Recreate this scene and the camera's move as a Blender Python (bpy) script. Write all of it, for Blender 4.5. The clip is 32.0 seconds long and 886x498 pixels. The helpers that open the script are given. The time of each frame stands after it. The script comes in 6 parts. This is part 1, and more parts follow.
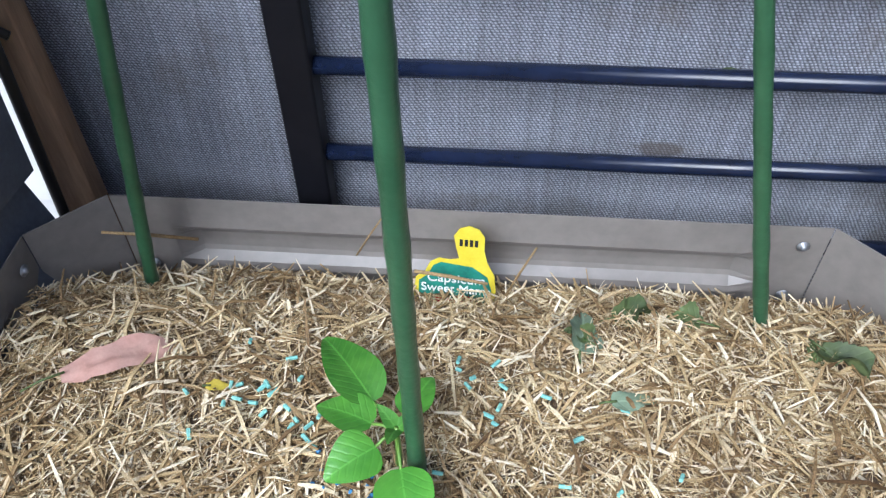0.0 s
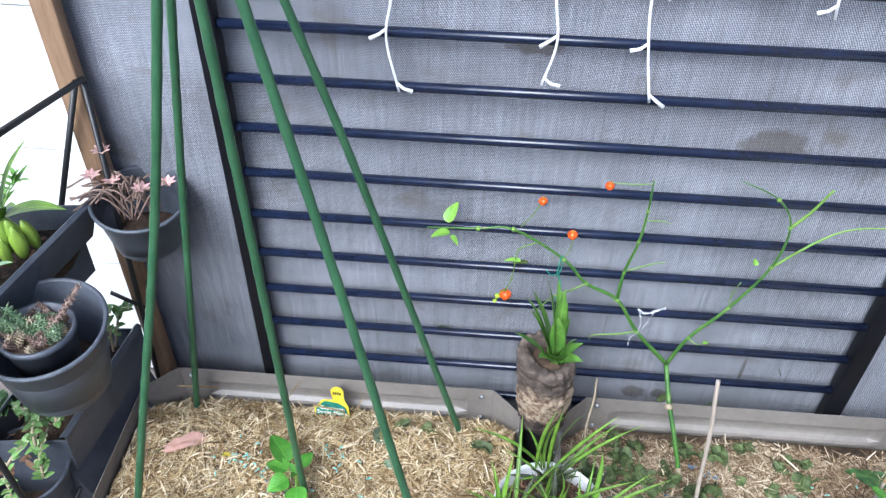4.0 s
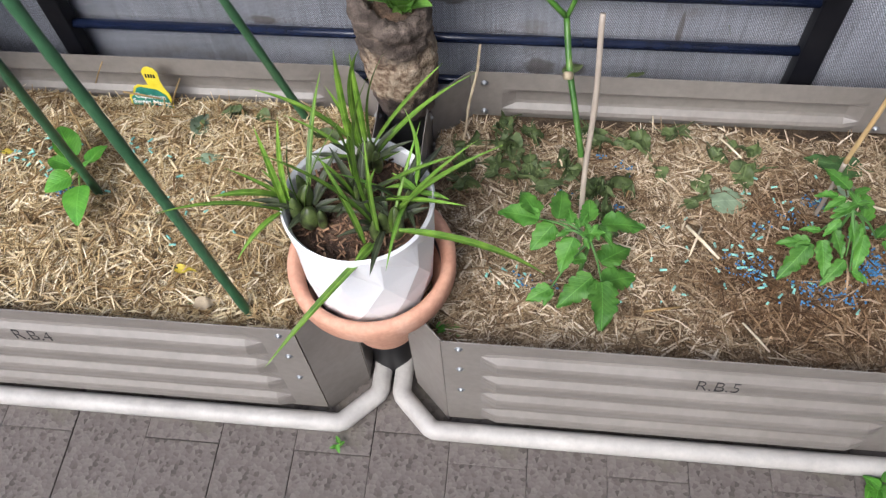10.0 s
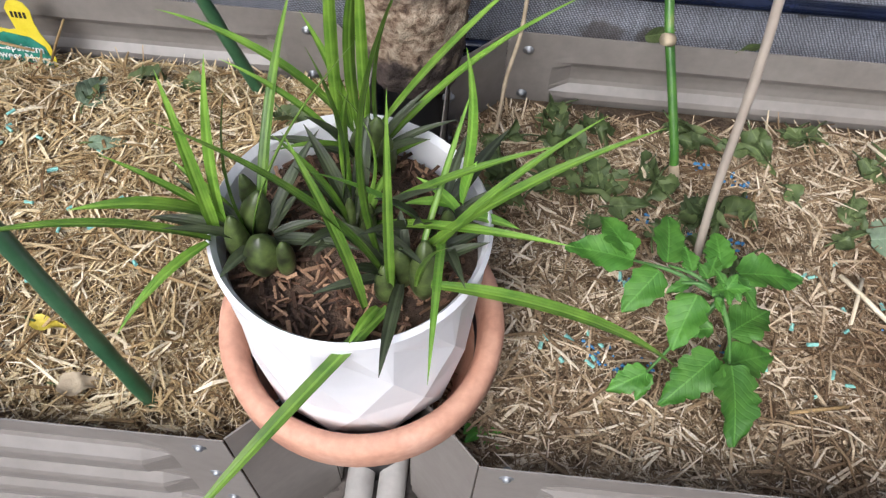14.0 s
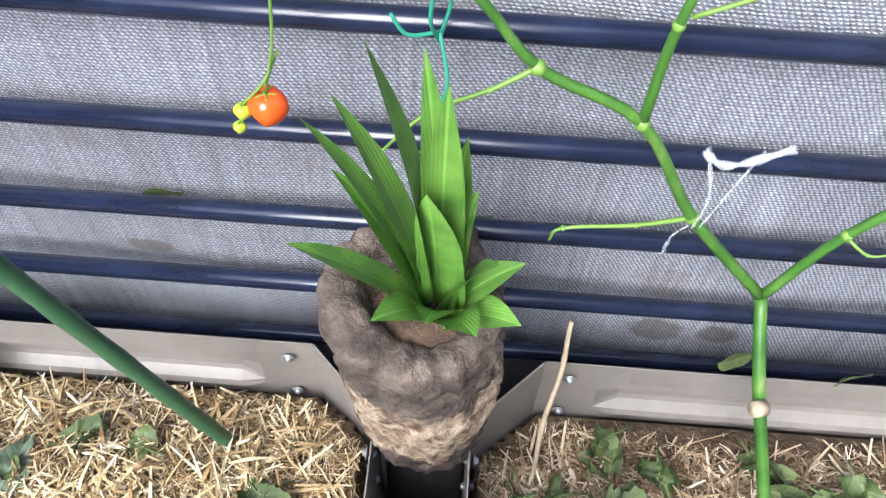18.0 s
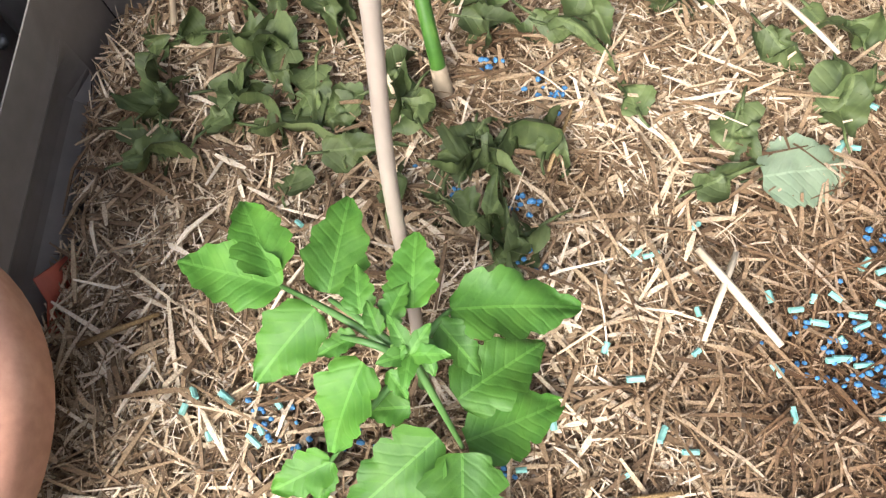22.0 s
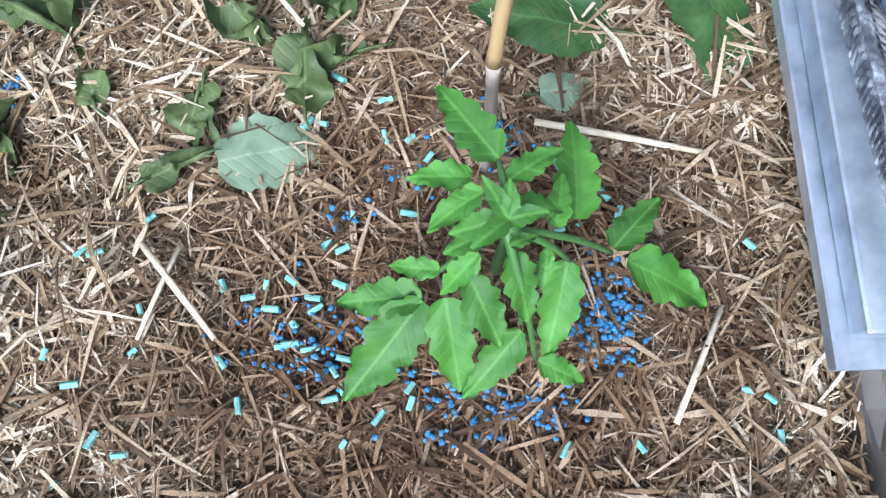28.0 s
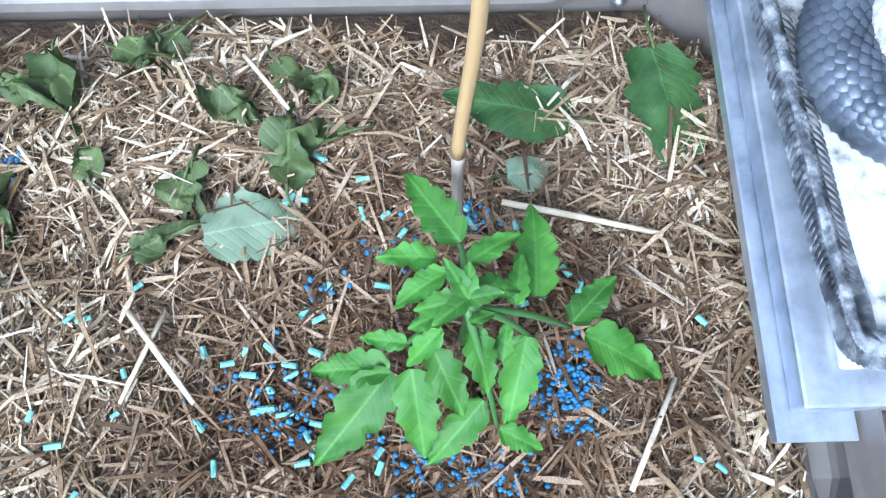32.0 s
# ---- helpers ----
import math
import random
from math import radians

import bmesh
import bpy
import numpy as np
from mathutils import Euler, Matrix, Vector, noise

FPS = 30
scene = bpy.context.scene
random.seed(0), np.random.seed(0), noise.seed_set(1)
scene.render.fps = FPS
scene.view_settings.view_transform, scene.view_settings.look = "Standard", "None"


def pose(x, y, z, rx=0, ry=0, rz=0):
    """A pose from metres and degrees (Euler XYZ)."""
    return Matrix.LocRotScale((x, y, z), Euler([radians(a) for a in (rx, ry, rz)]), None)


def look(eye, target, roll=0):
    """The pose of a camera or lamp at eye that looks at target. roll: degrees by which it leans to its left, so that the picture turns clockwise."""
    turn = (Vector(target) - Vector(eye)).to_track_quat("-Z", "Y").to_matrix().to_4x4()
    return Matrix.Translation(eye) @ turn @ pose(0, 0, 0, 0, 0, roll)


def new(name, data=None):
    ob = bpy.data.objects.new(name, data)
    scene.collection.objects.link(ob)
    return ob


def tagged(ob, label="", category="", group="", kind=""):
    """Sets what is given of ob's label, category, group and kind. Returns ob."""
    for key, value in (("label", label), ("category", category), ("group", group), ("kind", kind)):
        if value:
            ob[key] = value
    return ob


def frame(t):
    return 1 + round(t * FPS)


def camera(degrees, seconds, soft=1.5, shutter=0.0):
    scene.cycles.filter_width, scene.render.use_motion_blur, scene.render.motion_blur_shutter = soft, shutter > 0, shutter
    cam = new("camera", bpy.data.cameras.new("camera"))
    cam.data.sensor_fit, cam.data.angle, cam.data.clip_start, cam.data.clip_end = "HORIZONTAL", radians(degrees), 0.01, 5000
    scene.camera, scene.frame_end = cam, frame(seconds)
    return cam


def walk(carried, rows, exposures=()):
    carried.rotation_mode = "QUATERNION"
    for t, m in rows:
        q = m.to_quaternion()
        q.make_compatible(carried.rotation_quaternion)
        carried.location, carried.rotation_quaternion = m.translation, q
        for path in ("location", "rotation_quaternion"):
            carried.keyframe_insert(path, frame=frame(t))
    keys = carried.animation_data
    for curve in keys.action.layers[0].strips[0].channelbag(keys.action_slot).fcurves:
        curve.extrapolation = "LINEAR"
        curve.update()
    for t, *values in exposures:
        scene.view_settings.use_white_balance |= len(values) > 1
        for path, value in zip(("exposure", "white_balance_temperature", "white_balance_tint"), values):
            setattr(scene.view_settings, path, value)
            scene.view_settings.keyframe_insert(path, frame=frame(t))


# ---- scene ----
cam = camera(57.7, 32.0, soft=1.3)
PATH = [
    (0, (0.156, -0.558, 0.762), (0.024, 0.807, -0.693), -1.2),
    (0.5, (0.196, -0.721, 1.031), (0.025, 0.567, -0.49), -3.3),
    (1, (0.237, -0.906, 1.33), (0.044, 0.437, -0.139), -3.9),
    (1.5, (0.239, -1.031, 1.547), (0.065, 0.427, 0.188), -2.5),
    (2, (0.252, -1.053, 1.618), (0.071, 0.513, 0.387), -1.9),
    (2.5, (0.262, -1.056, 1.64), (0.068, 0.584, 0.512), -1.8),
    (4.5, (0.514, -1.073, 1.495), (0.45, 0.32, 0.061), 2.3),
    (5, (0.622, -1.019, 1.407), (0.585, 0.267, -0.124), 2.1),
    (5.5, (0.663, -0.908, 1.324), (0.634, 0.263, -0.297), 1.3),
    (6, (0.779, -0.848, 1.2), (0.625, 0.329, -0.41), -4.1),
    (6.5, (0.835, -0.837, 1.113), (0.586, 0.349, -0.478), -7.4),
    (7, (0.836, -0.82, 1.038), (0.626, 0.303, -0.605), -6.5),
    (7.5, (0.835, -0.818, 1.027), (0.654, 0.285, -0.632), -5.6),
    (8, (0.826, -0.821, 1.031), (0.651, 0.271, -0.635), -5.5),
    (8.5, (0.753, -0.863, 1.126), (0.563, 0.225, -0.541), -6.1),
    (9, (0.715, -0.87, 1.165), (0.525, 0.183, -0.525), -4.9),
    (9.5, (0.721, -0.889, 1.178), (0.535, 0.142, -0.526), -4.7),
    (10, (0.724, -0.908, 1.182), (0.545, 0.109, -0.531), -5.0),
    (10.5, (0.714, -0.883, 1.143), (0.547, 0.131, -0.573), -4.6),
    (11, (0.694, -0.841, 1.085), (0.543, 0.167, -0.636), -3.3),
    (11.5, (0.68, -0.8, 1.037), (0.546, 0.203, -0.688), -2.2),
    (12, (0.666, -0.759, 1.011), (0.551, 0.248, -0.713), -0.9),
    (12.5, (0.65, -0.733, 0.964), (0.564, 0.279, -0.759), 0.9),
    (13, (0.634, -0.705, 0.915), (0.574, 0.3, -0.813), 2.4),
    (13.5, (0.621, -0.685, 0.866), (0.577, 0.344, -0.848), 3.3),
    (14, (0.61, -0.672, 0.846), (0.564, 0.378, -0.856), 3.3),
    (14.5, (0.608, -0.661, 0.863), (0.559, 0.506, -0.76), 3.7),
    (15, (0.601, -0.593, 0.914), (0.536, 0.637, -0.662), 2.7),
    (15.5, (0.627, -0.447, 0.95), (0.455, 0.596, -0.748), -4.0),
    (17.5, (0.582, -0.369, 0.901), (0.502, 0.758, -0.75), 0.7),
    (18, (0.563, -0.333, 0.852), (0.518, 0.777, -0.811), 2.2),
    (18.5, (0.55, -0.304, 0.816), (0.526, 0.794, -0.856), 2.8),
    (19, (0.597, -0.329, 0.796), (0.606, 0.737, -0.896), 3.7),
    (19.5, (0.759, -0.285, 0.776), (0.565, 0.548, -1.032), -9.5),
    (20, (0.82, -0.328, 0.742), (0.697, 0.565, -1.044), -4.3),
    (20.5, (0.871, -0.354, 0.709), (0.725, 0.478, -1.103), -6.2),
    (21, (0.865, -0.373, 0.685), (0.696, 0.358, -1.169), -9.0),
    (21.5, (0.861, -0.384, 0.666), (0.681, 0.241, -1.226), -12.5),
    (22, (0.859, -0.412, 0.637), (0.696, 0.212, -1.257), -11.9),
    (22.5, (0.862, -0.425, 0.624), (0.711, 0.168, -1.28), -12.8),
    (23, (0.86, -0.439, 0.612), (0.731, 0.136, -1.299), -12.0),
    (23.5, (0.863, -0.448, 0.61), (0.743, 0.084, -1.314), -12.6),
    (24, (0.856, -0.45, 0.612), (0.747, 0.06, -1.319), -11.9),
    (24.5, (0.857, -0.447, 0.615), (0.74, 0.087, -1.309), -11.9),
    (26.5, (0.985, -0.393, 0.619), (0.925, 0.113, -1.315), -6.7),
    (27, (1.046, -0.391, 0.619), (1.023, 0.119, -1.315), -3.6),
    (27.5, (1.083, -0.383, 0.619), (1.078, 0.12, -1.317), -2.2),
    (28, (1.122, -0.378, 0.622), (1.132, 0.105, -1.319), -1.1),
    (28.5, (1.141, -0.381, 0.621), (1.172, 0.112, -1.317), 1.2),
    (29, (1.152, -0.376, 0.621), (1.185, 0.118, -1.317), 1.9),
    (29.5, (1.157, -0.373, 0.62), (1.195, 0.133, -1.314), 2.2),
    (30, (1.152, -0.368, 0.625), (1.192, 0.148, -1.307), 2.9),
    (30.5, (1.156, -0.371, 0.627), (1.19, 0.166, -1.299), 2.2),
    (31, (1.157, -0.373, 0.632), (1.191, 0.184, -1.288), 2.2),
    (31.5, (1.157, -0.375, 0.644), (1.192, 0.213, -1.268), 2.2),
    (32, (1.133, -0.377, 0.651), (1.172, 0.241, -1.25), 2.1),
]
EXPOSE = [(0.0, 1.02, 5250, 7), (2.0, 1.52, 5200, 5), (5.0, 1.12, 5500, 7), (7.0, 0.96, 5700, 8), (10.0, 0.9, 5950, 9), (13.0, 0.83, 5850, 9), (15.2, 0.95, 5900, 9), (18.0, 1.7, 5750, 8), (20.0, 1.75, 6100, 10), (24.0, 1.6, 6250, 11), (28.0, 1.4, 5120, 7), (32.0, 1.53, 4800, 4)]
walk(cam, [(t, look(eye, target, roll)) for t, eye, target, roll in PATH], EXPOSE)

# ---- daylight: a bright overcast sky ----
world = bpy.data.worlds.new("sky")
scene.world = world
world.use_nodes = True
wn = world.node_tree
sky = wn.nodes.new("ShaderNodeTexSky")
sky.sky_type, sky.sun_disc = "NISHITA", False
sky.sun_elevation, sky.sun_rotation = radians(46), radians(203)
sky.dust_density, sky.air_density = 4.0, 0.7
wn.nodes["Background"].inputs["Strength"].default_value = 0.15
wn.links.new(sky.outputs[0], wn.nodes["Background"].inputs["Color"])
sun = new("sun", bpy.data.lights.new("sun", "SUN"))
sun.data.energy, sun.data.angle, sun.data.color = 1.5, radians(40), (1.0, 0.97, 0.92)
sun.matrix_world = look((-1.1, -3.8, 4.2), (0.5, 0.0, 0.2))


# ---- materials ----
def mat(name, rgb=(0.5, 0.5, 0.5), rough=0.6, metal=0.0, spec=0.5):
    m = bpy.data.materials.new(name)
    m.use_nodes = True
    b = m.node_tree.nodes["Principled BSDF"]
    b.inputs["Base Color"].default_value = (*rgb, 1)
    b.inputs["Roughness"].default_value = rough
    b.inputs["Metallic"].default_value = metal
    b.inputs["Specular IOR Level"].default_value = spec
    return m


def node(m, kind, **sets):
    n = m.node_tree.nodes.new(kind)
    for k, v in sets.items():
        n.inputs[k.replace("_", " ")].default_value = v
    return n


def link(m, a, b):
    m.node_tree.links.new(a, b)


def bsdf(m):
    return m.node_tree.nodes["Principled BSDF"]


def coords(m, scale=(1, 1, 1), rot=(0, 0, 0)):
    c = node(m, "ShaderNodeTexCoord")
    mp = node(m, "ShaderNodeMapping", Scale=scale, Rotation=rot)
    link(m, c.outputs["Object"], mp.inputs["Vector"])
    return mp.outputs["Vector"]


def ramp(m, fac, stops):
    r = node(m, "ShaderNodeValToRGB")
    el = r.color_ramp.elements
    while len(el) < len(stops):
        el.new(0.5)
    for e, (pos, rgb) in zip(el, stops):
        e.position, e.color = pos, (*rgb, 1)
    link(m, fac, r.inputs["Fac"])
    return r.outputs["Color"]


def noise_tex(m, vec, scale, detail=4.0, rough=0.55):
    n = node(m, "ShaderNodeTexNoise", Scale=scale, Detail=detail, Roughness=rough)
    link(m, vec, n.inputs["Vector"])
    return n.outputs["Fac"]


def mix(m, fac, a, b, blend="MIX"):
    n = node(m, "ShaderNodeMix")
    n.data_type, n.blend_type = "RGBA", blend
    for value, slot in ((fac, 0), (a, 6), (b, 7)):
        if isinstance(value, float):
            n.inputs[slot].default_value = value
        elif isinstance(value, tuple):
            n.inputs[slot].default_value = (*value, 1)
        else:
            link(m, value, n.inputs[slot])
    return n.outputs[2]


def colour(m, socket):
    link(m, socket, bsdf(m).inputs["Base Color"])


def bump(m, height, strength=0.3, distance=0.002):
    n = node(m, "ShaderNodeBump", Strength=strength, Distance=distance)
    link(m, height, n.inputs["Height"])
    link(m, n.outputs["Normal"], bsdf(m).inputs["Normal"])


def mottled(name, stops, scale, rough=0.6, metal=0.0, spec=0.5, bump_scale=0, bump_by=0.3, stretch=(1, 1, 1), grain=0.25, bump_dist=0.002):
    """A surface whose colour varies at two scales, with fine relief."""
    m = mat(name, rough=rough, metal=metal, spec=spec)
    v = coords(m, stretch)
    big = ramp(m, noise_tex(m, v, scale), stops)
    fine = ramp(m, noise_tex(m, v, scale * 9, 5.0), ((0.25, (0.35, 0.35, 0.35)), (0.75, (0.65, 0.65, 0.65))))
    colour(m, mix(m, grain, big, mix(m, 1.0, big, fine, "OVERLAY")))
    if bump_scale:
        bump(m, noise_tex(m, v, bump_scale, 6.0), bump_by, bump_dist)
    return m


def island(name, stops, rough=0.7, spec=0.3, wet=None):
    """Each loose piece of one mesh takes its own colour."""
    m = mat(name, rough=rough, spec=spec)
    g = node(m, "ShaderNodeNewGeometry")
    c = ramp(m, g.outputs["Random Per Island"], stops)
    v = coords(m)
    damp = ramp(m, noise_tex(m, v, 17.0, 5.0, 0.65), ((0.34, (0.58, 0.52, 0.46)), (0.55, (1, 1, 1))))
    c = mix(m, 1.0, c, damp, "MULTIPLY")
    if wet:
        # a watered patch of darker, damp straw with a ragged edge
        spot = node(m, "ShaderNodeVectorMath")
        spot.operation = "DISTANCE"
        link(m, v, spot.inputs[0])
        spot.inputs[1].default_value = wet
        edge = node(m, "ShaderNodeMath")
        edge.operation = "MULTIPLY_ADD"
        link(m, noise_tex(m, v, 26.0, 5.0), edge.inputs[0])
        edge.inputs[1].default_value = 0.22
        link(m, spot.outputs["Value"], edge.inputs[2])
        c = mix(m, 1.0, c, ramp(m, edge.outputs[0], ((0.20, (0.52, 0.43, 0.36)), (0.34, (1, 1, 1)))), "MULTIPLY")
    colour(m, mix(m, 0.6, c, mix(m, 1.0, c, ramp(m, noise_tex(m, v, 900.0, 4.0), ((0.3, (0.18, 0.18, 0.18)), (0.7, (0.80, 0.80, 0.80)))), "OVERLAY")))
    return m


def foliage(name, dark, light, rough=0.42, vein=60.0, trans=0.15, spot=None):
    """Leaf: random tone per leaf, a pale midrib and soft veins, light passing through a little."""
    m = mat(name, rough=rough, spec=0.4)
    o = node(m, "ShaderNodeObjectInfo")
    v = coords(m)
    tone = ramp(m, noise_tex(m, v, 45.0), ((0.3, dark), (0.7, light)))
    hue = node(m, "ShaderNodeHueSaturation", Saturation=1.0)
    vary = node(m, "ShaderNodeMapRange")
    link(m, o.outputs["Random"], vary.inputs["Value"])
    vary.inputs["To Min"].default_value, vary.inputs["To Max"].default_value = 0.75, 1.25
    link(m, vary.outputs["Result"], hue.inputs["Value"])
    link(m, tone, hue.inputs["Color"])
    out = hue.outputs["Color"]
    if spot:
        out = mix(m, ramp(m, noise_tex(m, v, spot[1], 3.0), ((spot[2], (0, 0, 0)), (spot[2] + 0.12, (1, 1, 1)))), out, spot[0])
    bsdf(m).inputs["Subsurface Weight"].default_value = trans
    bsdf(m).inputs["Subsurface Radius"].default_value = (0.002, 0.004, 0.001)
    sep = node(m, "ShaderNodeSeparateXYZ")
    link(m, v, sep.inputs[0])

    def calc(op, a, b=0.0):
        n = node(m, "ShaderNodeMath")
        n.operation = op
        for i, q in enumerate((a, b)):
            if isinstance(q, float):
                n.inputs[i].default_value = q
            else:
                link(m, q, n.inputs[i])
        return n.outputs[0]

    side = calc("ABSOLUTE", sep.outputs["Y"])
    if vein > 20:
        ribs = calc("POWER", calc("ABSOLUTE", calc("SINE", calc("MULTIPLY", calc("SUBTRACT", calc("ADD", sep.outputs["X"], calc("MULTIPLY", noise_tex(m, v, 90.0), 0.004)), calc("MULTIPLY", side, 0.9)), 480.0))), 10.0)
    else:
        ribs = calc("POWER", calc("ABSOLUTE", calc("SINE", calc("MULTIPLY", sep.outputs["Y"], 1600.0))), 3.0)
    mid = calc("LESS_THAN", side, 0.0007)
    pale = calc("MULTIPLY", calc("MAXIMUM", calc("MULTIPLY", ribs, 0.13 if vein > 20 else 0.08), calc("MULTIPLY", mid, 0.7)), 0.45)
    colour(m, mix(m, pale, out, tuple(min(1.0, c * 1.7 + 0.03) for c in light)))
    bump(m, mix(m, 0.62, ribs, noise_tex(m, v, 190.0)), 0.45, -0.0008)
    return m


M = {}
M["bar"] = mottled("black_paint", ((0.3, (0.006, 0.009, 0.022)), (0.7, (0.012, 0.018, 0.045))), 30, rough=0.20, bump_scale=60, bump_by=0.05)
M["post"] = mottled("post_paint", ((0.3, (0.004, 0.004, 0.006)), (0.75, (0.011, 0.011, 0.014))), 12, rough=0.5, spec=0.2, bump_scale=90, bump_by=0.05)
M["steel"] = mottled("taupe_steel", ((0.25, (0.185, 0.165, 0.148)), (0.75, (0.235, 0.212, 0.192))), 9, rough=0.42, bump_scale=25, bump_by=0.06, grain=0.35)
M["zinc"] = mottled("galvanised", ((0.3, (0.38, 0.43, 0.50)), (0.5, (0.58, 0.63, 0.70)), (0.7, (0.78, 0.82, 0.88))), 34, rough=0.36, metal=0.75, bump_scale=70, bump_by=0.08)
M["bolt"] = mottled("zinc_bolt", ((0.3, (0.24, 0.25, 0.26)), (0.7, (0.40, 0.41, 0.43))), 300, rough=0.48, metal=0.7)
M["pipe"] = mottled("cream_plastic", ((0.25, (0.34, 0.32, 0.30)), (0.7, (0.50, 0.48, 0.45))), 14, rough=0.5, bump_scale=40, bump_by=0.08)
M["green_stake"] = mottled("green_plastic", ((0.3, (0.024, 0.078, 0.034)), (0.75, (0.046, 0.122, 0.056))), 20, rough=0.38, bump_scale=160, bump_by=0.25)
M["bamboo"] = mottled("bamboo", ((0.25, (0.25, 0.205, 0.165)), (0.75, (0.40, 0.345, 0.285))), 18, rough=0.5, stretch=(1, 1, 0.15), bump_scale=80, bump_by=0.15)
M["bamboo_gold"] = mottled("golden_bamboo", ((0.25, (0.38, 0.25, 0.11)), (0.75, (0.55, 0.39, 0.19))), 18, rough=0.45, stretch=(1, 1, 0.15), bump_scale=80, bump_by=0.15)
M["terracotta"] = mottled("terracotta", ((0.25, (0.48, 0.23, 0.15)), (0.55, (0.58, 0.32, 0.22)), (0.8, (0.65, 0.42, 0.33))), 16, rough=0.75, bump_scale=120, bump_by=0.2, grain=0.5)
M["white"] = mottled("white_plastic", ((0.2, (0.80, 0.81, 0.84)), (0.8, (0.87, 0.875, 0.885))), 8, rough=0.38, bump_scale=10, bump_by=0.05)
M["black_plastic"] = mottled("charcoal_plastic", ((0.25, (0.062, 0.070, 0.088)), (0.8, (0.105, 0.116, 0.140))), 25, rough=0.42, bump_scale=200, bump_by=0.15, grain=0.5)
M["black"] = mat("black_rod", (0.010, 0.010, 0.011), 0.4)


def bark_material():
    """Weathered bark: smooth grey-brown towards the rim, flaking cream and tan below, dark at the foot."""
    m = mat("rough_bark", rough=0.9, spec=0.2)
    v = coords(m, (1, 1, 1.3))
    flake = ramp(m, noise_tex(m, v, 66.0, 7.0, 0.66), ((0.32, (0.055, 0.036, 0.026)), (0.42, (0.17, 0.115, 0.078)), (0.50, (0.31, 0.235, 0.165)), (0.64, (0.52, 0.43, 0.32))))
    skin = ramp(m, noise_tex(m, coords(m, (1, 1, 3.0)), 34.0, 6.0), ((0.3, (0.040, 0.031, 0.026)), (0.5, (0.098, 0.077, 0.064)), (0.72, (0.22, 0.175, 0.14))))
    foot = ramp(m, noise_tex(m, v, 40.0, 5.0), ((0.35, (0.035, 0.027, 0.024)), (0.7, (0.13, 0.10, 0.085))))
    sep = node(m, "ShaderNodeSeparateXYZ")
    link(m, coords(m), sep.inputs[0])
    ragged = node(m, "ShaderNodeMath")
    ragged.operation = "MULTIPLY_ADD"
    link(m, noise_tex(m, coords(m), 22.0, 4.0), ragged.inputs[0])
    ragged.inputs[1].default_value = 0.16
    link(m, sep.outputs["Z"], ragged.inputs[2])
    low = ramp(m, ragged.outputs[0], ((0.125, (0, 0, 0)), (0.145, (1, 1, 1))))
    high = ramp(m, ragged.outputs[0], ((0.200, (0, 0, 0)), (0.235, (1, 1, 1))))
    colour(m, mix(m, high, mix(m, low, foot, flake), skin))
    bump(m, mix(m, 0.5, noise_tex(m, v, 85.0, 7.0, 0.7), noise_tex(m, v, 240.0, 5.0)), 1.0, 0.006)
    return m


M["bark"] = bark_material()
M["timber"] = mottled("weathered_timber", ((0.25, (0.13, 0.075, 0.04)), (0.7, (0.30, 0.19, 0.11))), 22, rough=0.75, stretch=(3, 3, 0.25), bump_scale=60, bump_by=0.4, grain=0.5)
M["soil"] = mottled("soil_and_mulch", ((0.25, (0.070, 0.046, 0.028)), (0.5, (0.165, 0.112, 0.066)), (0.78, (0.31, 0.225, 0.138))), 60, rough=0.95, bump_scale=220, bump_by=1.0, grain=0.6, bump_dist=0.004)
M["dark_soil"] = mottled("dark_potting_mix", ((0.25, (0.030, 0.019, 0.013)), (0.7, (0.120, 0.074, 0.046))), 70, rough=0.95, bump_scale=200, bump_by=1.0, bump_dist=0.004)
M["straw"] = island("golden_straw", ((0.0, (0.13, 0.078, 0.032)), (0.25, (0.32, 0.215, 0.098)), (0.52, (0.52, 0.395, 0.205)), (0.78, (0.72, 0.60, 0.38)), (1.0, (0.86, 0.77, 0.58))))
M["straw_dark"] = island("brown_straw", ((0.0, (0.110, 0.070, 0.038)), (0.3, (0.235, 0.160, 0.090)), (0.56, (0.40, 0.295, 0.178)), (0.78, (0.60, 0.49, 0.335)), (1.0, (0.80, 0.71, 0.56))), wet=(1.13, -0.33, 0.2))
M["straw_pale"] = mottled("pale_straw", ((0.3, (0.56, 0.46, 0.31)), (0.7, (0.76, 0.67, 0.50))), 60, rough=0.65, bump_scale=300, bump_by=0.3)
M["chip"] = island("bark_chips", ((0.0, (0.04, 0.022, 0.014)), (0.5, (0.14, 0.075, 0.045)), (1.0, (0.36, 0.22, 0.13))))
M["pel_green"] = mottled("aqua_pellet", ((0.3, (0.17, 0.42, 0.38)), (0.7, (0.30, 0.60, 0.50))), 150, rough=0.7)
M["pel_blue"] = mottled("blue_pellet", ((0.3, (0.030, 0.12, 0.27)), (0.7, (0.075, 0.25, 0.45))), 200, rough=0.6)
M["cement"] = mottled("exposed_aggregate", ((0.25, (0.135, 0.112, 0.098)), (0.75, (0.225, 0.195, 0.175))), 5, rough=0.85, bump_scale=120, bump_by=0.5, grain=0.6)
M["leaf"] = foliage("fresh_leaf", (0.038, 0.130, 0.013), (0.084, 0.215, 0.026), rough=0.58)
M["leaf_yellow"] = foliage("lime_leaf", (0.11, 0.27, 0.03), (0.24, 0.42, 0.06))
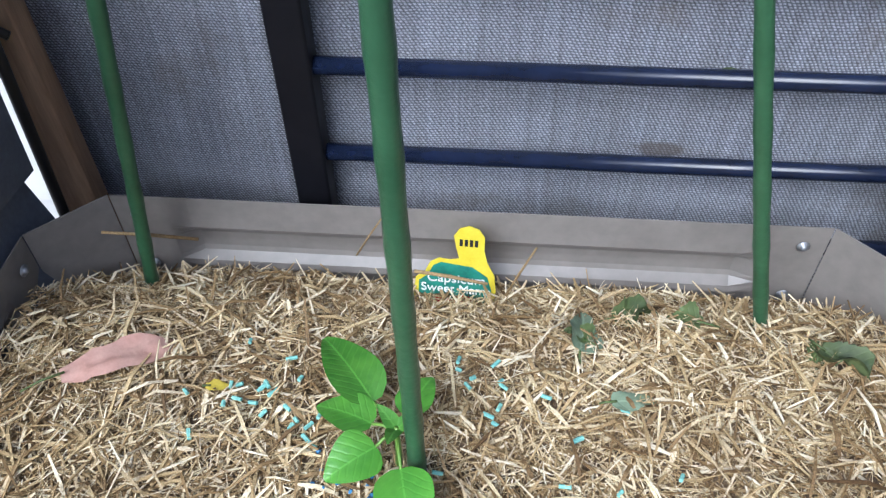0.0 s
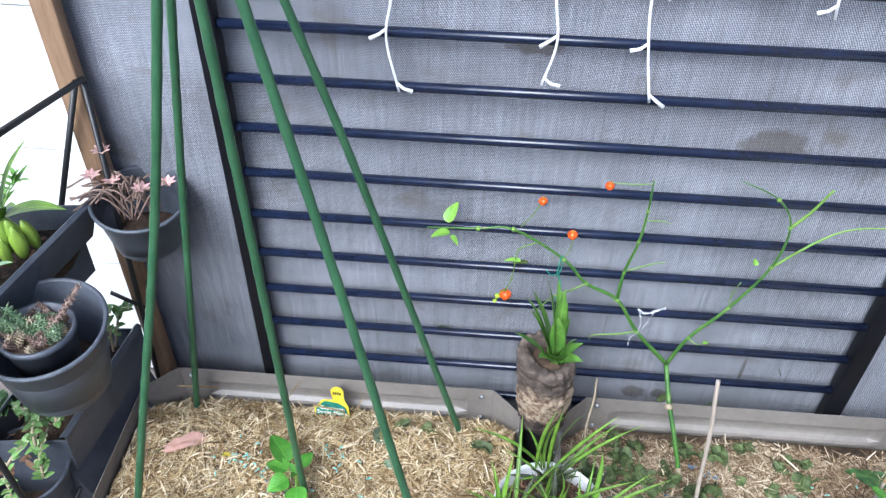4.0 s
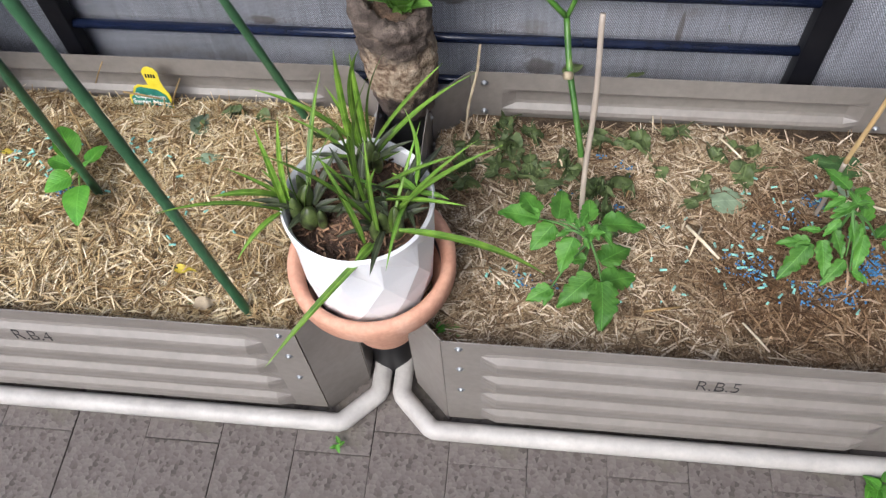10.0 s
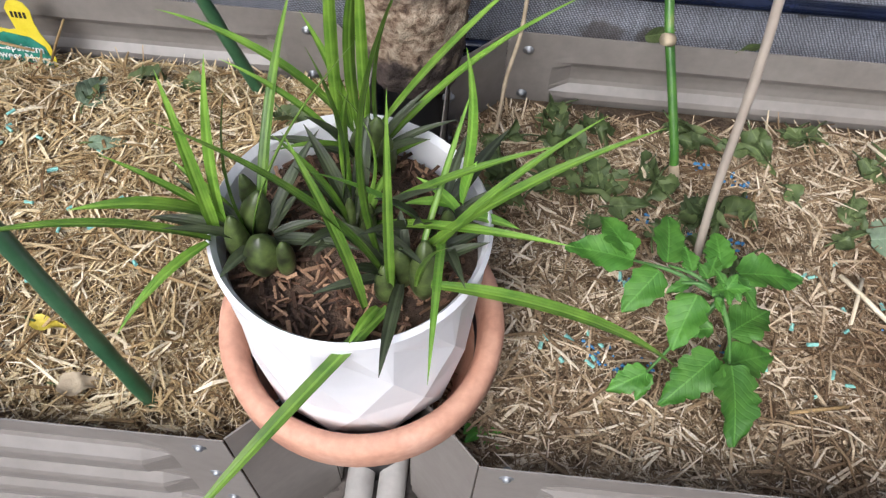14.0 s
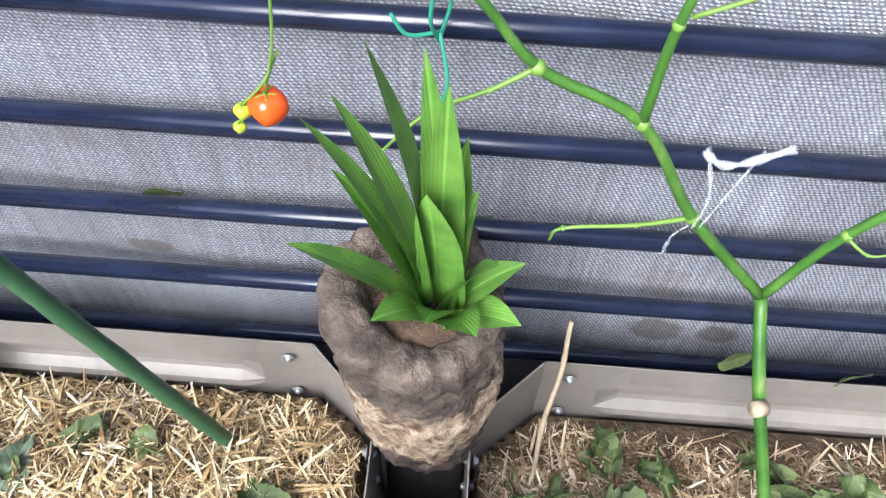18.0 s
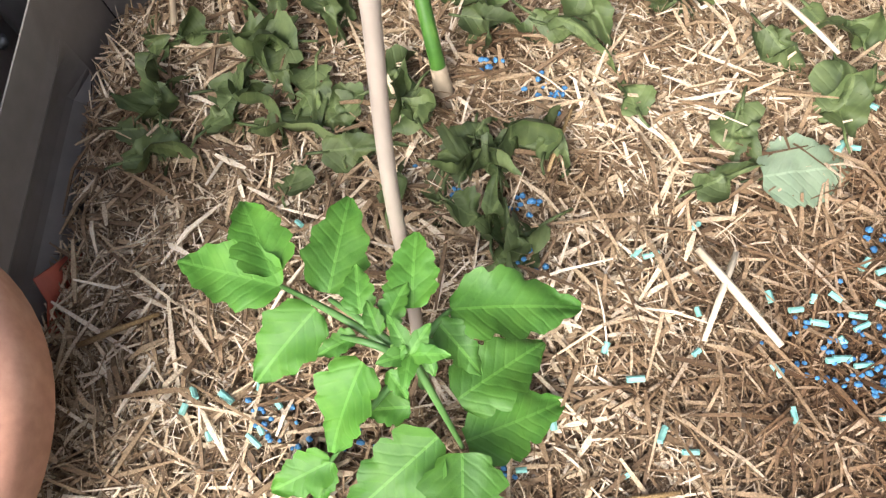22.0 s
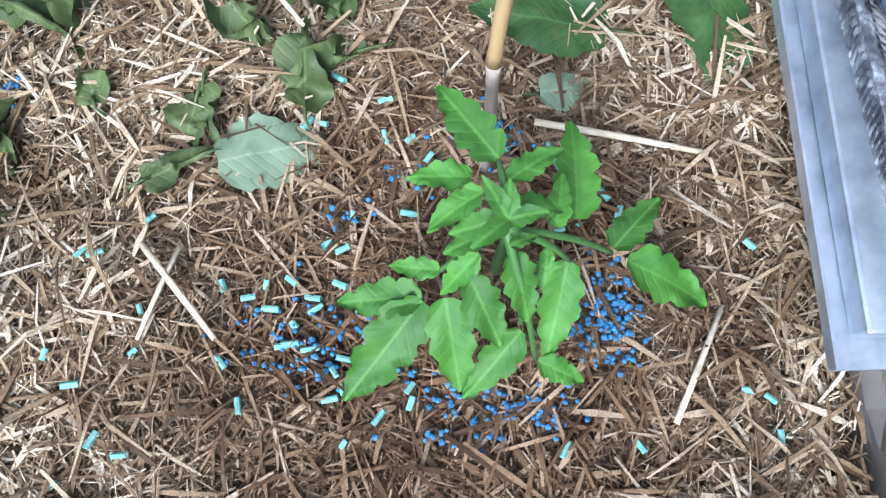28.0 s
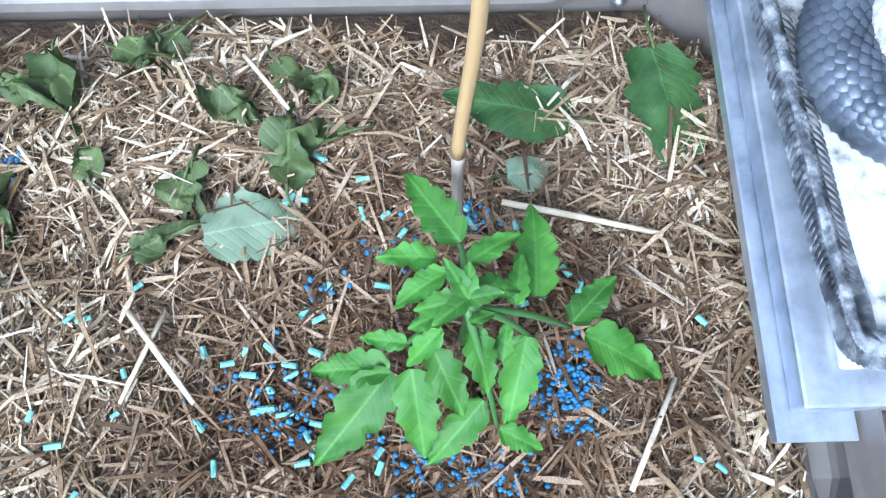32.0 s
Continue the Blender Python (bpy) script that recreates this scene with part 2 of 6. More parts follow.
M["leaf_dark"] = foliage("capsicum_leaf", (0.050, 0.175, 0.018), (0.100, 0.270, 0.032), rough=0.34)
M["leaf_wilt"] = foliage("wilted_leaf", (0.034, 0.055, 0.017), (0.118, 0.155, 0.052), rough=0.6, trans=0.05)
M["leaf_big"] = foliage("large_fallen_leaf", (0.018, 0.050, 0.012), (0.060, 0.125, 0.032), rough=0.62, trans=0.05, spot=((0.10, 0.075, 0.035), 70.0, 0.60))
M["leaf_pale"] = foliage("pale_wilted_leaf", (0.125, 0.175, 0.108), (0.21, 0.27, 0.175), rough=0.6, trans=0.05)
M["leaf_strap"] = foliage("strap_leaf", (0.050, 0.120, 0.012), (0.165, 0.285, 0.034), rough=0.36, vein=8.0)
M["leaf_tank"] = foliage("bromeliad_leaf", (0.052, 0.145, 0.021), (0.150, 0.300, 0.050), rough=0.33, vein=8.0)
M["leaf_dead"] = foliage("blackened_leaf", (0.016, 0.02, 0.012), (0.06, 0.075, 0.035), rough=0.5, vein=8.0)
M["leaf_pink"] = mottled("dry_pink_leaf", ((0.25, (0.42, 0.22, 0.17)), (0.75, (0.60, 0.38, 0.31))), 40, rough=0.6, bump_scale=120, bump_by=0.3)
M["leaf_gold"] = mottled("yellow_leaf", ((0.3, (0.40, 0.30, 0.03)), (0.7, (0.60, 0.48, 0.06))), 60, rough=0.5)
M["stem"] = mottled("green_stem", ((0.25, (0.10, 0.20, 0.025)), (0.75, (0.20, 0.34, 0.06))), 40, rough=0.45, bump_scale=150, bump_by=0.2)
M["stem_soft"] = mottled("soft_green_stem", ((0.25, (0.055, 0.15, 0.032)), (0.75, (0.11, 0.23, 0.06))), 40, rough=0.5, bump_scale=150, bump_by=0.2)
M["stem_main"] = mottled("ridged_stem", ((0.3, (0.028, 0.10, 0.014)), (0.58, (0.07, 0.175, 0.026)), (0.80, (0.22, 0.27, 0.09))), 60, rough=0.4, stretch=(1, 1, 0.15), bump_scale=150, bump_by=0.3)
M["dry_vine"] = mottled("dry_pinkish_vine", ((0.25, (0.13, 0.085, 0.065)), (0.75, (0.30, 0.21, 0.17))), 40, rough=0.75, bump_scale=150, bump_by=0.4)
M["stem_dry"] = mottled("dry_stem", ((0.25, (0.26, 0.20, 0.13)), (0.75, (0.46, 0.38, 0.26))), 40, rough=0.75, bump_scale=150, bump_by=0.4)
M["bulb"] = mottled("pseudobulb", ((0.34, (0.018, 0.020, 0.010)), (0.5, (0.065, 0.090, 0.026)), (0.75, (0.15, 0.20, 0.055))), 70, rough=0.4, bump_scale=60, bump_by=0.2)
M["bulb_green"] = mottled("green_pseudobulb", ((0.3, (0.16, 0.26, 0.03)), (0.75, (0.30, 0.42, 0.06))), 25, rough=0.35)
M["fruit"] = mottled("red_fruit", ((0.3, (0.62, 0.055, 0.008)), (0.75, (0.78, 0.13, 0.015))), 30, rough=0.2)
M["fruit_green"] = mottled("green_fruit", ((0.3, (0.30, 0.42, 0.02)), (0.75, (0.45, 0.55, 0.05))), 40, rough=0.3)
M["tie"] = mat("clear_tape", (0.80, 0.84, 0.88), 0.2)
bsdf(M["tie"]).inputs["Alpha"].default_value = 0.22
M["twine"] = mat("green_twine", (0.03, 0.25, 0.16), 0.6)
M["lamp_wire"] = mat("white_cable", (0.80, 0.80, 0.80), 0.45)
M["house"] = mottled("white_boards", ((0.2, (0.78, 0.78, 0.78)), (0.8, (0.84, 0.84, 0.84))), 4, rough=0.55, bump_scale=30, bump_by=0.05)
M["render"] = mottled("plain_render", ((0.2, (0.50, 0.48, 0.46)), (0.8, (0.60, 0.58, 0.55))), 3, rough=0.8, bump_scale=40, bump_by=0.2)
M["ink"] = mat("black_marker", (0.012, 0.012, 0.014), 0.6)
M["tag_yellow"] = mottled("yellow_card", ((0.3, (0.62, 0.50, 0.02)), (0.7, (0.72, 0.60, 0.05))), 60, rough=0.35)
M["tag_green"] = mottled("green_print", ((0.3, (0.02, 0.13, 0.10)), (0.7, (0.05, 0.28, 0.20))), 70, rough=0.3)
M["tag_red"] = mat("red_print", (0.55, 0.03, 0.02), 0.3)
M["tag_white"] = mat("white_print", (0.80, 0.80, 0.78), 0.4)
M["brick"] = mottled("red_brick", ((0.3, (0.25, 0.085, 0.05)), (0.7, (0.36, 0.14, 0.085))), 30, rough=0.85, bump_scale=90, bump_by=0.4)
M["red_tin"] = mottled("red_paint_scrap", ((0.3, (0.30, 0.055, 0.03)), (0.7, (0.44, 0.10, 0.05))), 25, rough=0.5)
M["succulent"] = foliage("grey_green_succulent", (0.12, 0.19, 0.10), (0.22, 0.30, 0.17), rough=0.5)
M["variegated"] = foliage("variegated_leaf", (0.10, 0.22, 0.05), (0.20, 0.32, 0.10), spot=((0.68, 0.68, 0.42), 40.0, 0.55))
M["pink_bloom"] = foliage("pink_rosette", (0.36, 0.20, 0.19), (0.55, 0.36, 0.33), rough=0.5)
M["ornament"] = mottled("silver_grey_paint", ((0.3, (0.045, 0.056, 0.075)), (0.55, (0.14, 0.16, 0.195)), (0.8, (0.34, 0.37, 0.41))), 30, rough=0.38, metal=0.3, bump_scale=120, bump_by=0.3)
M["ornament_dark"] = mottled("dark_worn_paint", ((0.32, (0.030, 0.033, 0.038)), (0.48, (0.13, 0.14, 0.155)), (0.62, (0.42, 0.44, 0.46))), 90, rough=0.5, bump_scale=160, bump_by=0.6)
M["stone_white"] = mottled("flaking_white_cement", ((0.30, (0.10, 0.098, 0.09)), (0.37, (0.36, 0.355, 0.33)), (0.46, (0.56, 0.555, 0.53)), (0.75, (0.66, 0.655, 0.63))), 55, rough=0.7, bump_scale=90, bump_by=0.4)


def half(m, value):
    n = node(m, "ShaderNodeMath")
    n.operation = "MULTIPLY"
    link(m, value, n.inputs[0])
    n.inputs[1].default_value = 0.5
    return n.outputs[0]


def cloth_material():
    """Woven shade cloth: crossed threads with pale streaks, blotches of dirt and a few damp stains."""
    m = mat("shade_cloth", rough=0.8, spec=0.2)
    v = coords(m)
    pale = ramp(m, noise_tex(m, coords(m, (1.2, 1, 1.0)), 5.0, 5.0), ((0.25, (0.185, 0.192, 0.205)), (0.55, (0.250, 0.260, 0.280)), (0.8, (0.335, 0.345, 0.372))))
    streak = noise_tex(m, coords(m, (330.0, 1, 9.0)), 1.0, 3.0)
    across = noise_tex(m, coords(m, (9.0, 1, 300.0)), 1.0, 3.0)
    waves = []
    for axis, sc, turn in (("X", 104.0, 0.55), ("Z", 118.0, 0.0)):
        w = node(m, "ShaderNodeTexWave", Scale=sc, Distortion=2.4, Detail=2.0)
        w.bands_direction = axis
        link(m, coords(m, rot=(0, turn, 0)), w.inputs["Vector"])
        waves.append(w.outputs["Fac"])
    weave = mix(m, 1.0, waves[0], waves[1], "MULTIPLY")
    tone = mix(m, 0.72, pale, ramp(m, weave, ((0.02, (0.20, 0.20, 0.21)), (0.5, (0.86, 0.86, 0.88)))), "OVERLAY")
    tone = mix(m, 0.45, tone, ramp(m, noise_tex(m, coords(m, (330, 1, 420), (0, 0.4, 0)), 1.0, 2.0), ((0.32, (0.15, 0.15, 0.16)), (0.68, (0.85, 0.85, 0.87)))), "OVERLAY")
    tone = mix(m, 0.36, tone, ramp(m, streak, ((0.3, (0.30, 0.30, 0.31)), (0.72, (0.78, 0.78, 0.80)))), "OVERLAY")
    tone = mix(m, 0.18, tone, ramp(m, across, ((0.3, (0.32, 0.32, 0.33)), (0.72, (0.74, 0.74, 0.74)))), "OVERLAY")
    tone = mix(m, 0.34, tone, ramp(m, noise_tex(m, coords(m, (95.0, 1, 4.0)), 1.0, 5.0, 0.6), ((0.3, (0.34, 0.32, 0.29)), (0.70, (0.74, 0.75, 0.78)))), "OVERLAY")
    dirt = ramp(m, noise_tex(m, coords(m, (1.0, 1, 1.4)), 9.0, 6.0), ((0.58, (0, 0, 0)), (0.74, (0.6, 0.6, 0.6))))
    out = mix(m, dirt, tone, (0.13, 0.108, 0.085))
    ragged = noise_tex(m, v, 60.0, 5.0)
    for x, z, wide, tall in ((0.745, 0.205, 0.026, 0.020), (0.800, 0.208, 0.020, 0.016), (0.302, 0.284, 0.024, 0.010), (0.605, 0.335, 0.026, 0.012), (0.952, 0.29, 0.005, 0.036), (0.955, 0.255, 0.008, 0.010), (0.47, 0.99, 0.05, 0.02), (0.86, 0.84, 0.06, 0.03)):
        shape = node(m, "ShaderNodeMapping", Location=(-x / wide, 0, -z / tall), Scale=(1 / wide, 0, 1 / tall))
        c = node(m, "ShaderNodeTexCoord")
        link(m, c.outputs["Object"], shape.inputs["Vector"])
        reach = node(m, "ShaderNodeVectorMath")
        reach.operation = "LENGTH"
        link(m, shape.outputs["Vector"], reach.inputs[0])
        rim = node(m, "ShaderNodeMath")
        rim.operation = "ADD"
        link(m, reach.outputs["Value"], rim.inputs[0])
        link(m, ragged, rim.inputs[1])
        out = mix(m, ramp(m, half(m, rim.outputs[0]), ((0.62, (0.7, 0.7, 0.7)), (0.78, (0, 0, 0)))), out, (0.085, 0.072, 0.062))
    colour(m, out)
    bump(m, weave, 0.8, 0.001)
    return m


M["cloth"] = cloth_material()


def paver_material():
    m = mat("paver", rough=0.85, spec=0.25)
    v = coords(m)
    o = node(m, "ShaderNodeObjectInfo")
    base = ramp(m, noise_tex(m, v, 4.0), ((0.25, (0.085, 0.073, 0.066)), (0.75, (0.150, 0.132, 0.120))))
    vor = node(m, "ShaderNodeTexVoronoi", Scale=150.0)
    link(m, v, vor.inputs["Vector"])
    stones = ramp(m, vor.outputs["Color"], ((0.12, (0.040, 0.032, 0.030)), (0.3, (0.135, 0.115, 0.105)), (0.85, (0.20, 0.175, 0.16))))
    col = mix(m, 0.5, base, stones)
    moss = ramp(m, noise_tex(m, v, 7.0, 5.0), ((0.58, (0, 0, 0)), (0.72, (0.5, 0.5, 0.5))))
    colour(m, mix(m, moss, col, (0.13, 0.13, 0.075)))
    bump(m, vor.outputs["Distance"], 0.5, 0.002)
    return m


M["paver"] = paver_material()

# ---- building helpers ----
WM = {}
rnd = random.Random(7)


def thing(name, at, label, category, group="", kind=""):
    """A top-level thing: an Empty at its base."""
    ob = new(name)
    ob.location = at
    ob.empty_display_size = 0.03
    WM[ob.name] = Matrix.Translation(at)
    return tagged(ob, label, category, group, kind)


def put(name, mesh, parent=None, m=None, label=""):
    """Links a mesh at the world pose m, under a thing or a part."""
    ob = new(name, mesh)
    m = m or Matrix()
    if parent is not None:
        ob.parent = parent
        ob.matrix_parent_inverse = WM[parent.name].inverted()
    ob.matrix_basis = m
    WM[ob.name] = m.copy()
    if label:
        ob["label"] = label
    return ob


def thicken(bm, t):
    bm.normal_update()
    bmesh.ops.solidify(bm, geom=bm.faces[:], thickness=t)


def finish(name, bm, material, smooth=True):
    me = bpy.data.meshes.new(name)
    bmesh.ops.recalc_face_normals(bm, faces=bm.faces)
    for f in bm.faces:
        f.smooth = smooth
    bm.to_mesh(me)
    bm.free()
    me.materials.append(M[material])
    return me


def part(name, bm, material, parent, label="", m=None, smooth=True):
    return put(name, finish(name, bm, material, smooth), parent, m, label)


def centred(bm):
    """Moves a mesh's origin to the middle of its foot; returns the shift."""
    co = np.array([v.co for v in bm.verts])
    c = Vector(((co[:, 0].min() + co[:, 0].max()) / 2, (co[:, 1].min() + co[:, 1].max()) / 2, co[:, 2].min()))
    bmesh.ops.translate(bm, verts=bm.verts, vec=-c)
    return Matrix.Translation(c)


def single(name, bm, material, label, category, group="", kind="", smooth=True):
    """A thing that is one mesh, with its origin at its base."""
    m = centred(bm)
    ob = put(name, finish(name, bm, material, smooth), None, m)
    return tagged(ob, label, category, group, kind)


def box(bm, lo, hi, bevel=0.0):
    r = bmesh.ops.create_cube(bm, size=1.0)
    for v in r["verts"]:
        v.co = Vector([(a + b) / 2 + c * (b - a) for a, b, c in zip(lo, hi, v.co)])
    if bevel:
        es = {e for v in r["verts"] for e in v.link_edges}
        bmesh.ops.bevel(bm, geom=list(es), offset=bevel, segments=2, affect="EDGES", profile=0.6)
    return bm


def sweep(bm, pts, radii, seg=8, caps=True, squash=1.0, close=False):
    """A round bar along points."""
    pts = [Vector(p) for p in pts]
    if not hasattr(radii, "__len__"):
        radii = [radii] * len(pts)
    rings, n = [], len(pts)
    side = None
    for i, (p, r) in enumerate(zip(pts, radii)):
        a, b = (pts[i - 1] if (i or close) else p), (pts[(i + 1) % n] if (i < n - 1 or close) else p)
        t = (b - a).normalized()
        if side is None:
            side = t.orthogonal().normalized()
        side = (side - t * side.dot(t)).normalized()
        up = t.cross(side)
        rings.append([bm.verts.new(p + (side * math.cos(2 * math.pi * k / seg) + up * math.sin(2 * math.pi * k / seg) * squash) * r) for k in range(seg)])
    for i in range(n if close else n - 1):
        a, b = rings[i], rings[(i + 1) % n]
        for k in range(seg):
            bm.faces.new((a[k], a[(k + 1) % seg], b[(k + 1) % seg], b[k]))
    if caps and not close:
        bm.faces.new(rings[0][::-1])
        bm.faces.new(rings[-1])
    return bm


def lathe(bm, profile, seg=40, wobble=None):
    """Turns a profile of (radius, z) about the z axis."""
    rings = []
    for j, (r, z) in enumerate(profile):
        ring = []
        for k in range(seg):
            a = 2 * math.pi * k / seg
            rr, zz = (r, z) if wobble is None else wobble(r, z, a, j)
            ring.append(bm.verts.new((rr * math.cos(a), rr * math.sin(a), zz)))
        rings.append(ring)
    for a, b in zip(rings, rings[1:]):
        for k in range(seg):
            bm.faces.new((a[k], a[(k + 1) % seg], b[(k + 1) % seg], b[k]))
    return bm


def curve_pts(pts, per=6):
    """A smooth line through points (Catmull-Rom)."""
    p = [Vector(q) for q in pts]
    p = [2 * p[0] - p[1]] + p + [2 * p[-1] - p[-2]]
    out = []
    for i in range(1, len(p) - 2):
        for k in range(per):
            t = k / per
            a, b, c, d = p[i - 1 : i + 3]
            out.append(0.5 * (2 * b + (c - a) * t + (2 * a - 5 * b + 4 * c - d) * t * t + (3 * b - a - 3 * c + d) * t**3))
    return out + [p[-2]]


def width_of(shape, s):
    if shape == "strap":
        return min(1.0, 0.55 + s * 2.5) * (1 - max(0.0, (s - 0.45) / 0.55) ** 1.6) + 0.02
    if shape == "lance":
        return math.sin(math.pi * min(1, s * 0.93 + 0.035) ** 0.72) ** 0.9
    if shape == "tank":
        return (1.15 - 0.45 * s) * (1 - max(0.0, (s - 0.55) / 0.45) ** 2.2) * min(1.0, 0.8 + s)
    return math.sin(math.pi * min(1, s * 0.95 + 0.02) ** 0.62) ** 0.8


def leaf_bm(L, W, shape="ovate", bend=0.4, fold=0.18, n=9, m=4, tooth=0.0, ripple=0.0, twist=0.0, seed=0, thick=0.0, lobes=0.0, pairs=3.5):
    """A leaf along +x with its upper side to +z: bent down along its length, folded on its midrib, lobed and rippled."""
    bm = bmesh.new()
    r = random.Random(seed)
    ph = r.random() * 6
    rows, x, z = [], 0.0, 0.0
    for i in range(n + 1):
        s = i / n
        if i:
            a = bend * (s - 0.5 / n)
            x += L / n * math.cos(a)
            z -= L / n * math.sin(a)
        w = W / 2 * width_of(shape, s)
        if tooth and 0 < i < n:
            w *= 1 + tooth * (1 if i % 2 else -1) * (0.6 + 0.4 * r.random())
        if lobes and 0 < i < n:
            w *= 1 - lobes + lobes * (1.1 * abs(math.sin(math.pi * (s * pairs + ph))) ** 0.55 + 0.4 * ((s * pairs * 2 + ph) % 1.0))
        tw, row = twist * s, []
        for k in range(m + 1):
            v = 2 * k / m - 1
            y, h = v * w, fold * abs(v) * w + ripple * W * math.sin(ph + 9 * s + 3 * v) * abs(v)
            sx = -abs(v) * w * 0.25 * tooth * 4 if tooth else 0.0
            row.append(bm.verts.new((x + sx, y * math.cos(tw) - h * math.sin(tw), z + y * math.sin(tw) + h * math.cos(tw))))
        rows.append(row)
    for a, b in zip(rows, rows[1:]):
        for k in range(m):
            bm.faces.new((a[k], a[k + 1], b[k + 1], b[k]))
    if thick:
        thicken(bm, thick)
    return bm


def aim(at, az, el=0.0, roll=0.0):
    """Pose whose x axis points to azimuth az and elevation el (degrees)."""
    return Matrix.Translation(at) @ Euler((radians(roll), radians(-el), radians(az)), "XYZ").to_matrix().to_4x4()


def add_leaf(parent, at, az, el, L, W, material, shape="ovate", roll=0.0, name="leaf", label="", **kw):
    bm = leaf_bm(L, W, shape, seed=rnd.randrange(9999), **kw)
    return part(name, bm, material, parent, label, aim(at, az, el, roll))


def between(a, b):
    """Azimuth, elevation and length from a to b."""
    d = Vector(b) - Vector(a)
    return math.degrees(math.atan2(d.y, d.x)), math.degrees(math.atan2(d.z, math.hypot(d.x, d.y))), d.length


def text_mesh(body, size, material, thin=0.0):
    cu = bpy.data.curves.new("words", "FONT")
    cu.body, cu.size, cu.align_x, cu.align_y, cu.extrude = body, size, "CENTER", "CENTER", 0.0004
    cu.offset = thin
    ob = bpy.data.objects.new("words", cu)
    scene.collection.objects.link(ob)
    bpy.context.view_layer.update()
    me = bpy.data.meshes.new_from_object(ob.evaluated_get(bpy.context.evaluated_depsgraph_get()))
    bpy.data.objects.remove(ob)
    me.materials.clear()
    me.materials.append(M[material])
    return me


# ---- ground ----
MULCH = 0.2
FLOOR = -0.035
bm = bmesh.new()
box(bm, (-60, -60, -0.4), (60, 60, FLOOR - 0.03))
ground = single("ground", bm, "cement", "grey weathered concrete ground under the pavers", "ground", kind="structure")
bm = bmesh.new()
box(bm, (-0.0597, -0.1097, -0.03), (0.0597, 0.1097, 0.0), 0.0015)
paver_mesh = finish("paver", bm, "paver", False)
paving = thing("pavement", (0.5, -1.0, FLOOR - 0.03), "brown-grey exposed aggregate concrete pavers with narrow joints", "pavement", kind="structure")
for i in range(-10, 8):
    for j in range(-6, 3):
        put("paver", paver_mesh, paving, Matrix.Translation((0.702 + 0.12 * i + rnd.uniform(-0.0005, 0.0005), -0.673 + 0.22 * j + 0.04 * (i % 2) + rnd.uniform(-0.0005, 0.0005), FLOOR + rnd.uniform(-0.0012, 0.0004))))

# ---- fence: shade cloth behind a panel of black tubes ----
bm = bmesh.new()
nx, nz = 150, 60
grid = [[bm.verts.new((-0.27 + 2.095 * i / nx, 0.030 + 0.006 * math.sin(i * 0.21 + j * 0.11) + 0.004 * noise.noise((i * 0.12, j * 0.2, 3.0)), FLOOR + 2.085 * j / nz)) for j in range(nz + 1)] for i in range(nx + 1)]
for a, b in zip(grid, grid[1:]):
    for j in range(nz):
        bm.faces.new((a[j], b[j], b[j + 1], a[j + 1]))
thicken(bm, 0.003)
cloth = part("shade_cloth", bm, "cloth", None)
tagged(cloth, "grey woven shade cloth stretched behind the fence, stained", "fence", kind="structure")
bm = bmesh.new()
box(bm, (-0.30, 0.052, FLOOR), (2.0, 0.10, 2.05))
tagged(part("wall_fence", bm, "post", None, smooth=False), "dark plain fence behind the shade cloth", "fence", kind="structure")

fence = thing("fence_panel", (0.56, 0, 0.12), "black painted tubular steel fence panel standing on its side", "fence panel")
for x0, x1 in ((-0.034, -0.002), (1.122, 1.158)):
    bm = bmesh.new()
    box(bm, (x0, -0.014, FLOOR), (x1, 0.014, 2.0), 0.003)
    part("post", bm, "post", fence)
bm = bmesh.new()
sweep(bm, [(0, 0, 0), (1.124, 0, 0)], 0.008, 12)
rail_mesh = finish("rail", bm, "bar")
for k in range(0, 20):
    put("rail", rail_mesh, fence, Matrix.Translation((-0.002, 0, 0.290 + 0.0928 * (k - 1) - 0.00022 * (k - 1) ** 2)))

# black edge strip and timber picket at the corner
bm = bmesh.new()
box(bm, (-0.285, 0.006, FLOOR), (-0.262, 0.030, 2.0), 0.003)
single("corner_post", bm, "post", "thin black steel corner post of the fence", "post")
bm = bmesh.new()
box(bm, (-0.268, -0.022, FLOOR), (-0.232, 0.003, 1.10), 0.003)
bmesh.ops.subdivide_edges(bm, edges=[e for e in bm.edges if e.calc_length() > 0.5], cuts=12)
for v in bm.verts:
    v.co.x += 0.002 * noise.noise((v.co.z * 3, 0, 5))
single("timber_picket", bm, "timber", "weathered brown timber picket standing against the corner post", "picket")

# ---- white boards of the house beyond the corner ----
house = thing("wall_house", (-2.0, 0.3, 0.0), "bright white horizontal weatherboard wall beyond the fence corner", "wall", kind="structure")
for k in range(9):
    bm = bmesh.new()
    box(bm, (-4.0, 0.16, 0.05 + 0.30 * k), (-0.31, 0.185, 0.05 + 0.30 * k + 0.296), 0.003)
    part("board", bm, "house", house, smooth=False)
bm = bmesh.new()
box(bm, (-4.0, 0.186, FLOOR), (-0.31, 0.26, 2.75))
part("wall_core", bm, "house", house, smooth=False)

# plain unseen walls that close the yard, behind the walk; east and return ones added to shade the second bed
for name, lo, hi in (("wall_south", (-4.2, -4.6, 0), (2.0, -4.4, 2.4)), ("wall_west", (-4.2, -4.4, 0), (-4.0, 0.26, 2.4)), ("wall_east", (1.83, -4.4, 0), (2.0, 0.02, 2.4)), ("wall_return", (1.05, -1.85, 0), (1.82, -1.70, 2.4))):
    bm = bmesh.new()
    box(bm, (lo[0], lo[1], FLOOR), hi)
    single(name, bm, "render", "unseen plain pale rendered wall added around the yard to close and shade it", "wall", kind="structure", smooth=False)

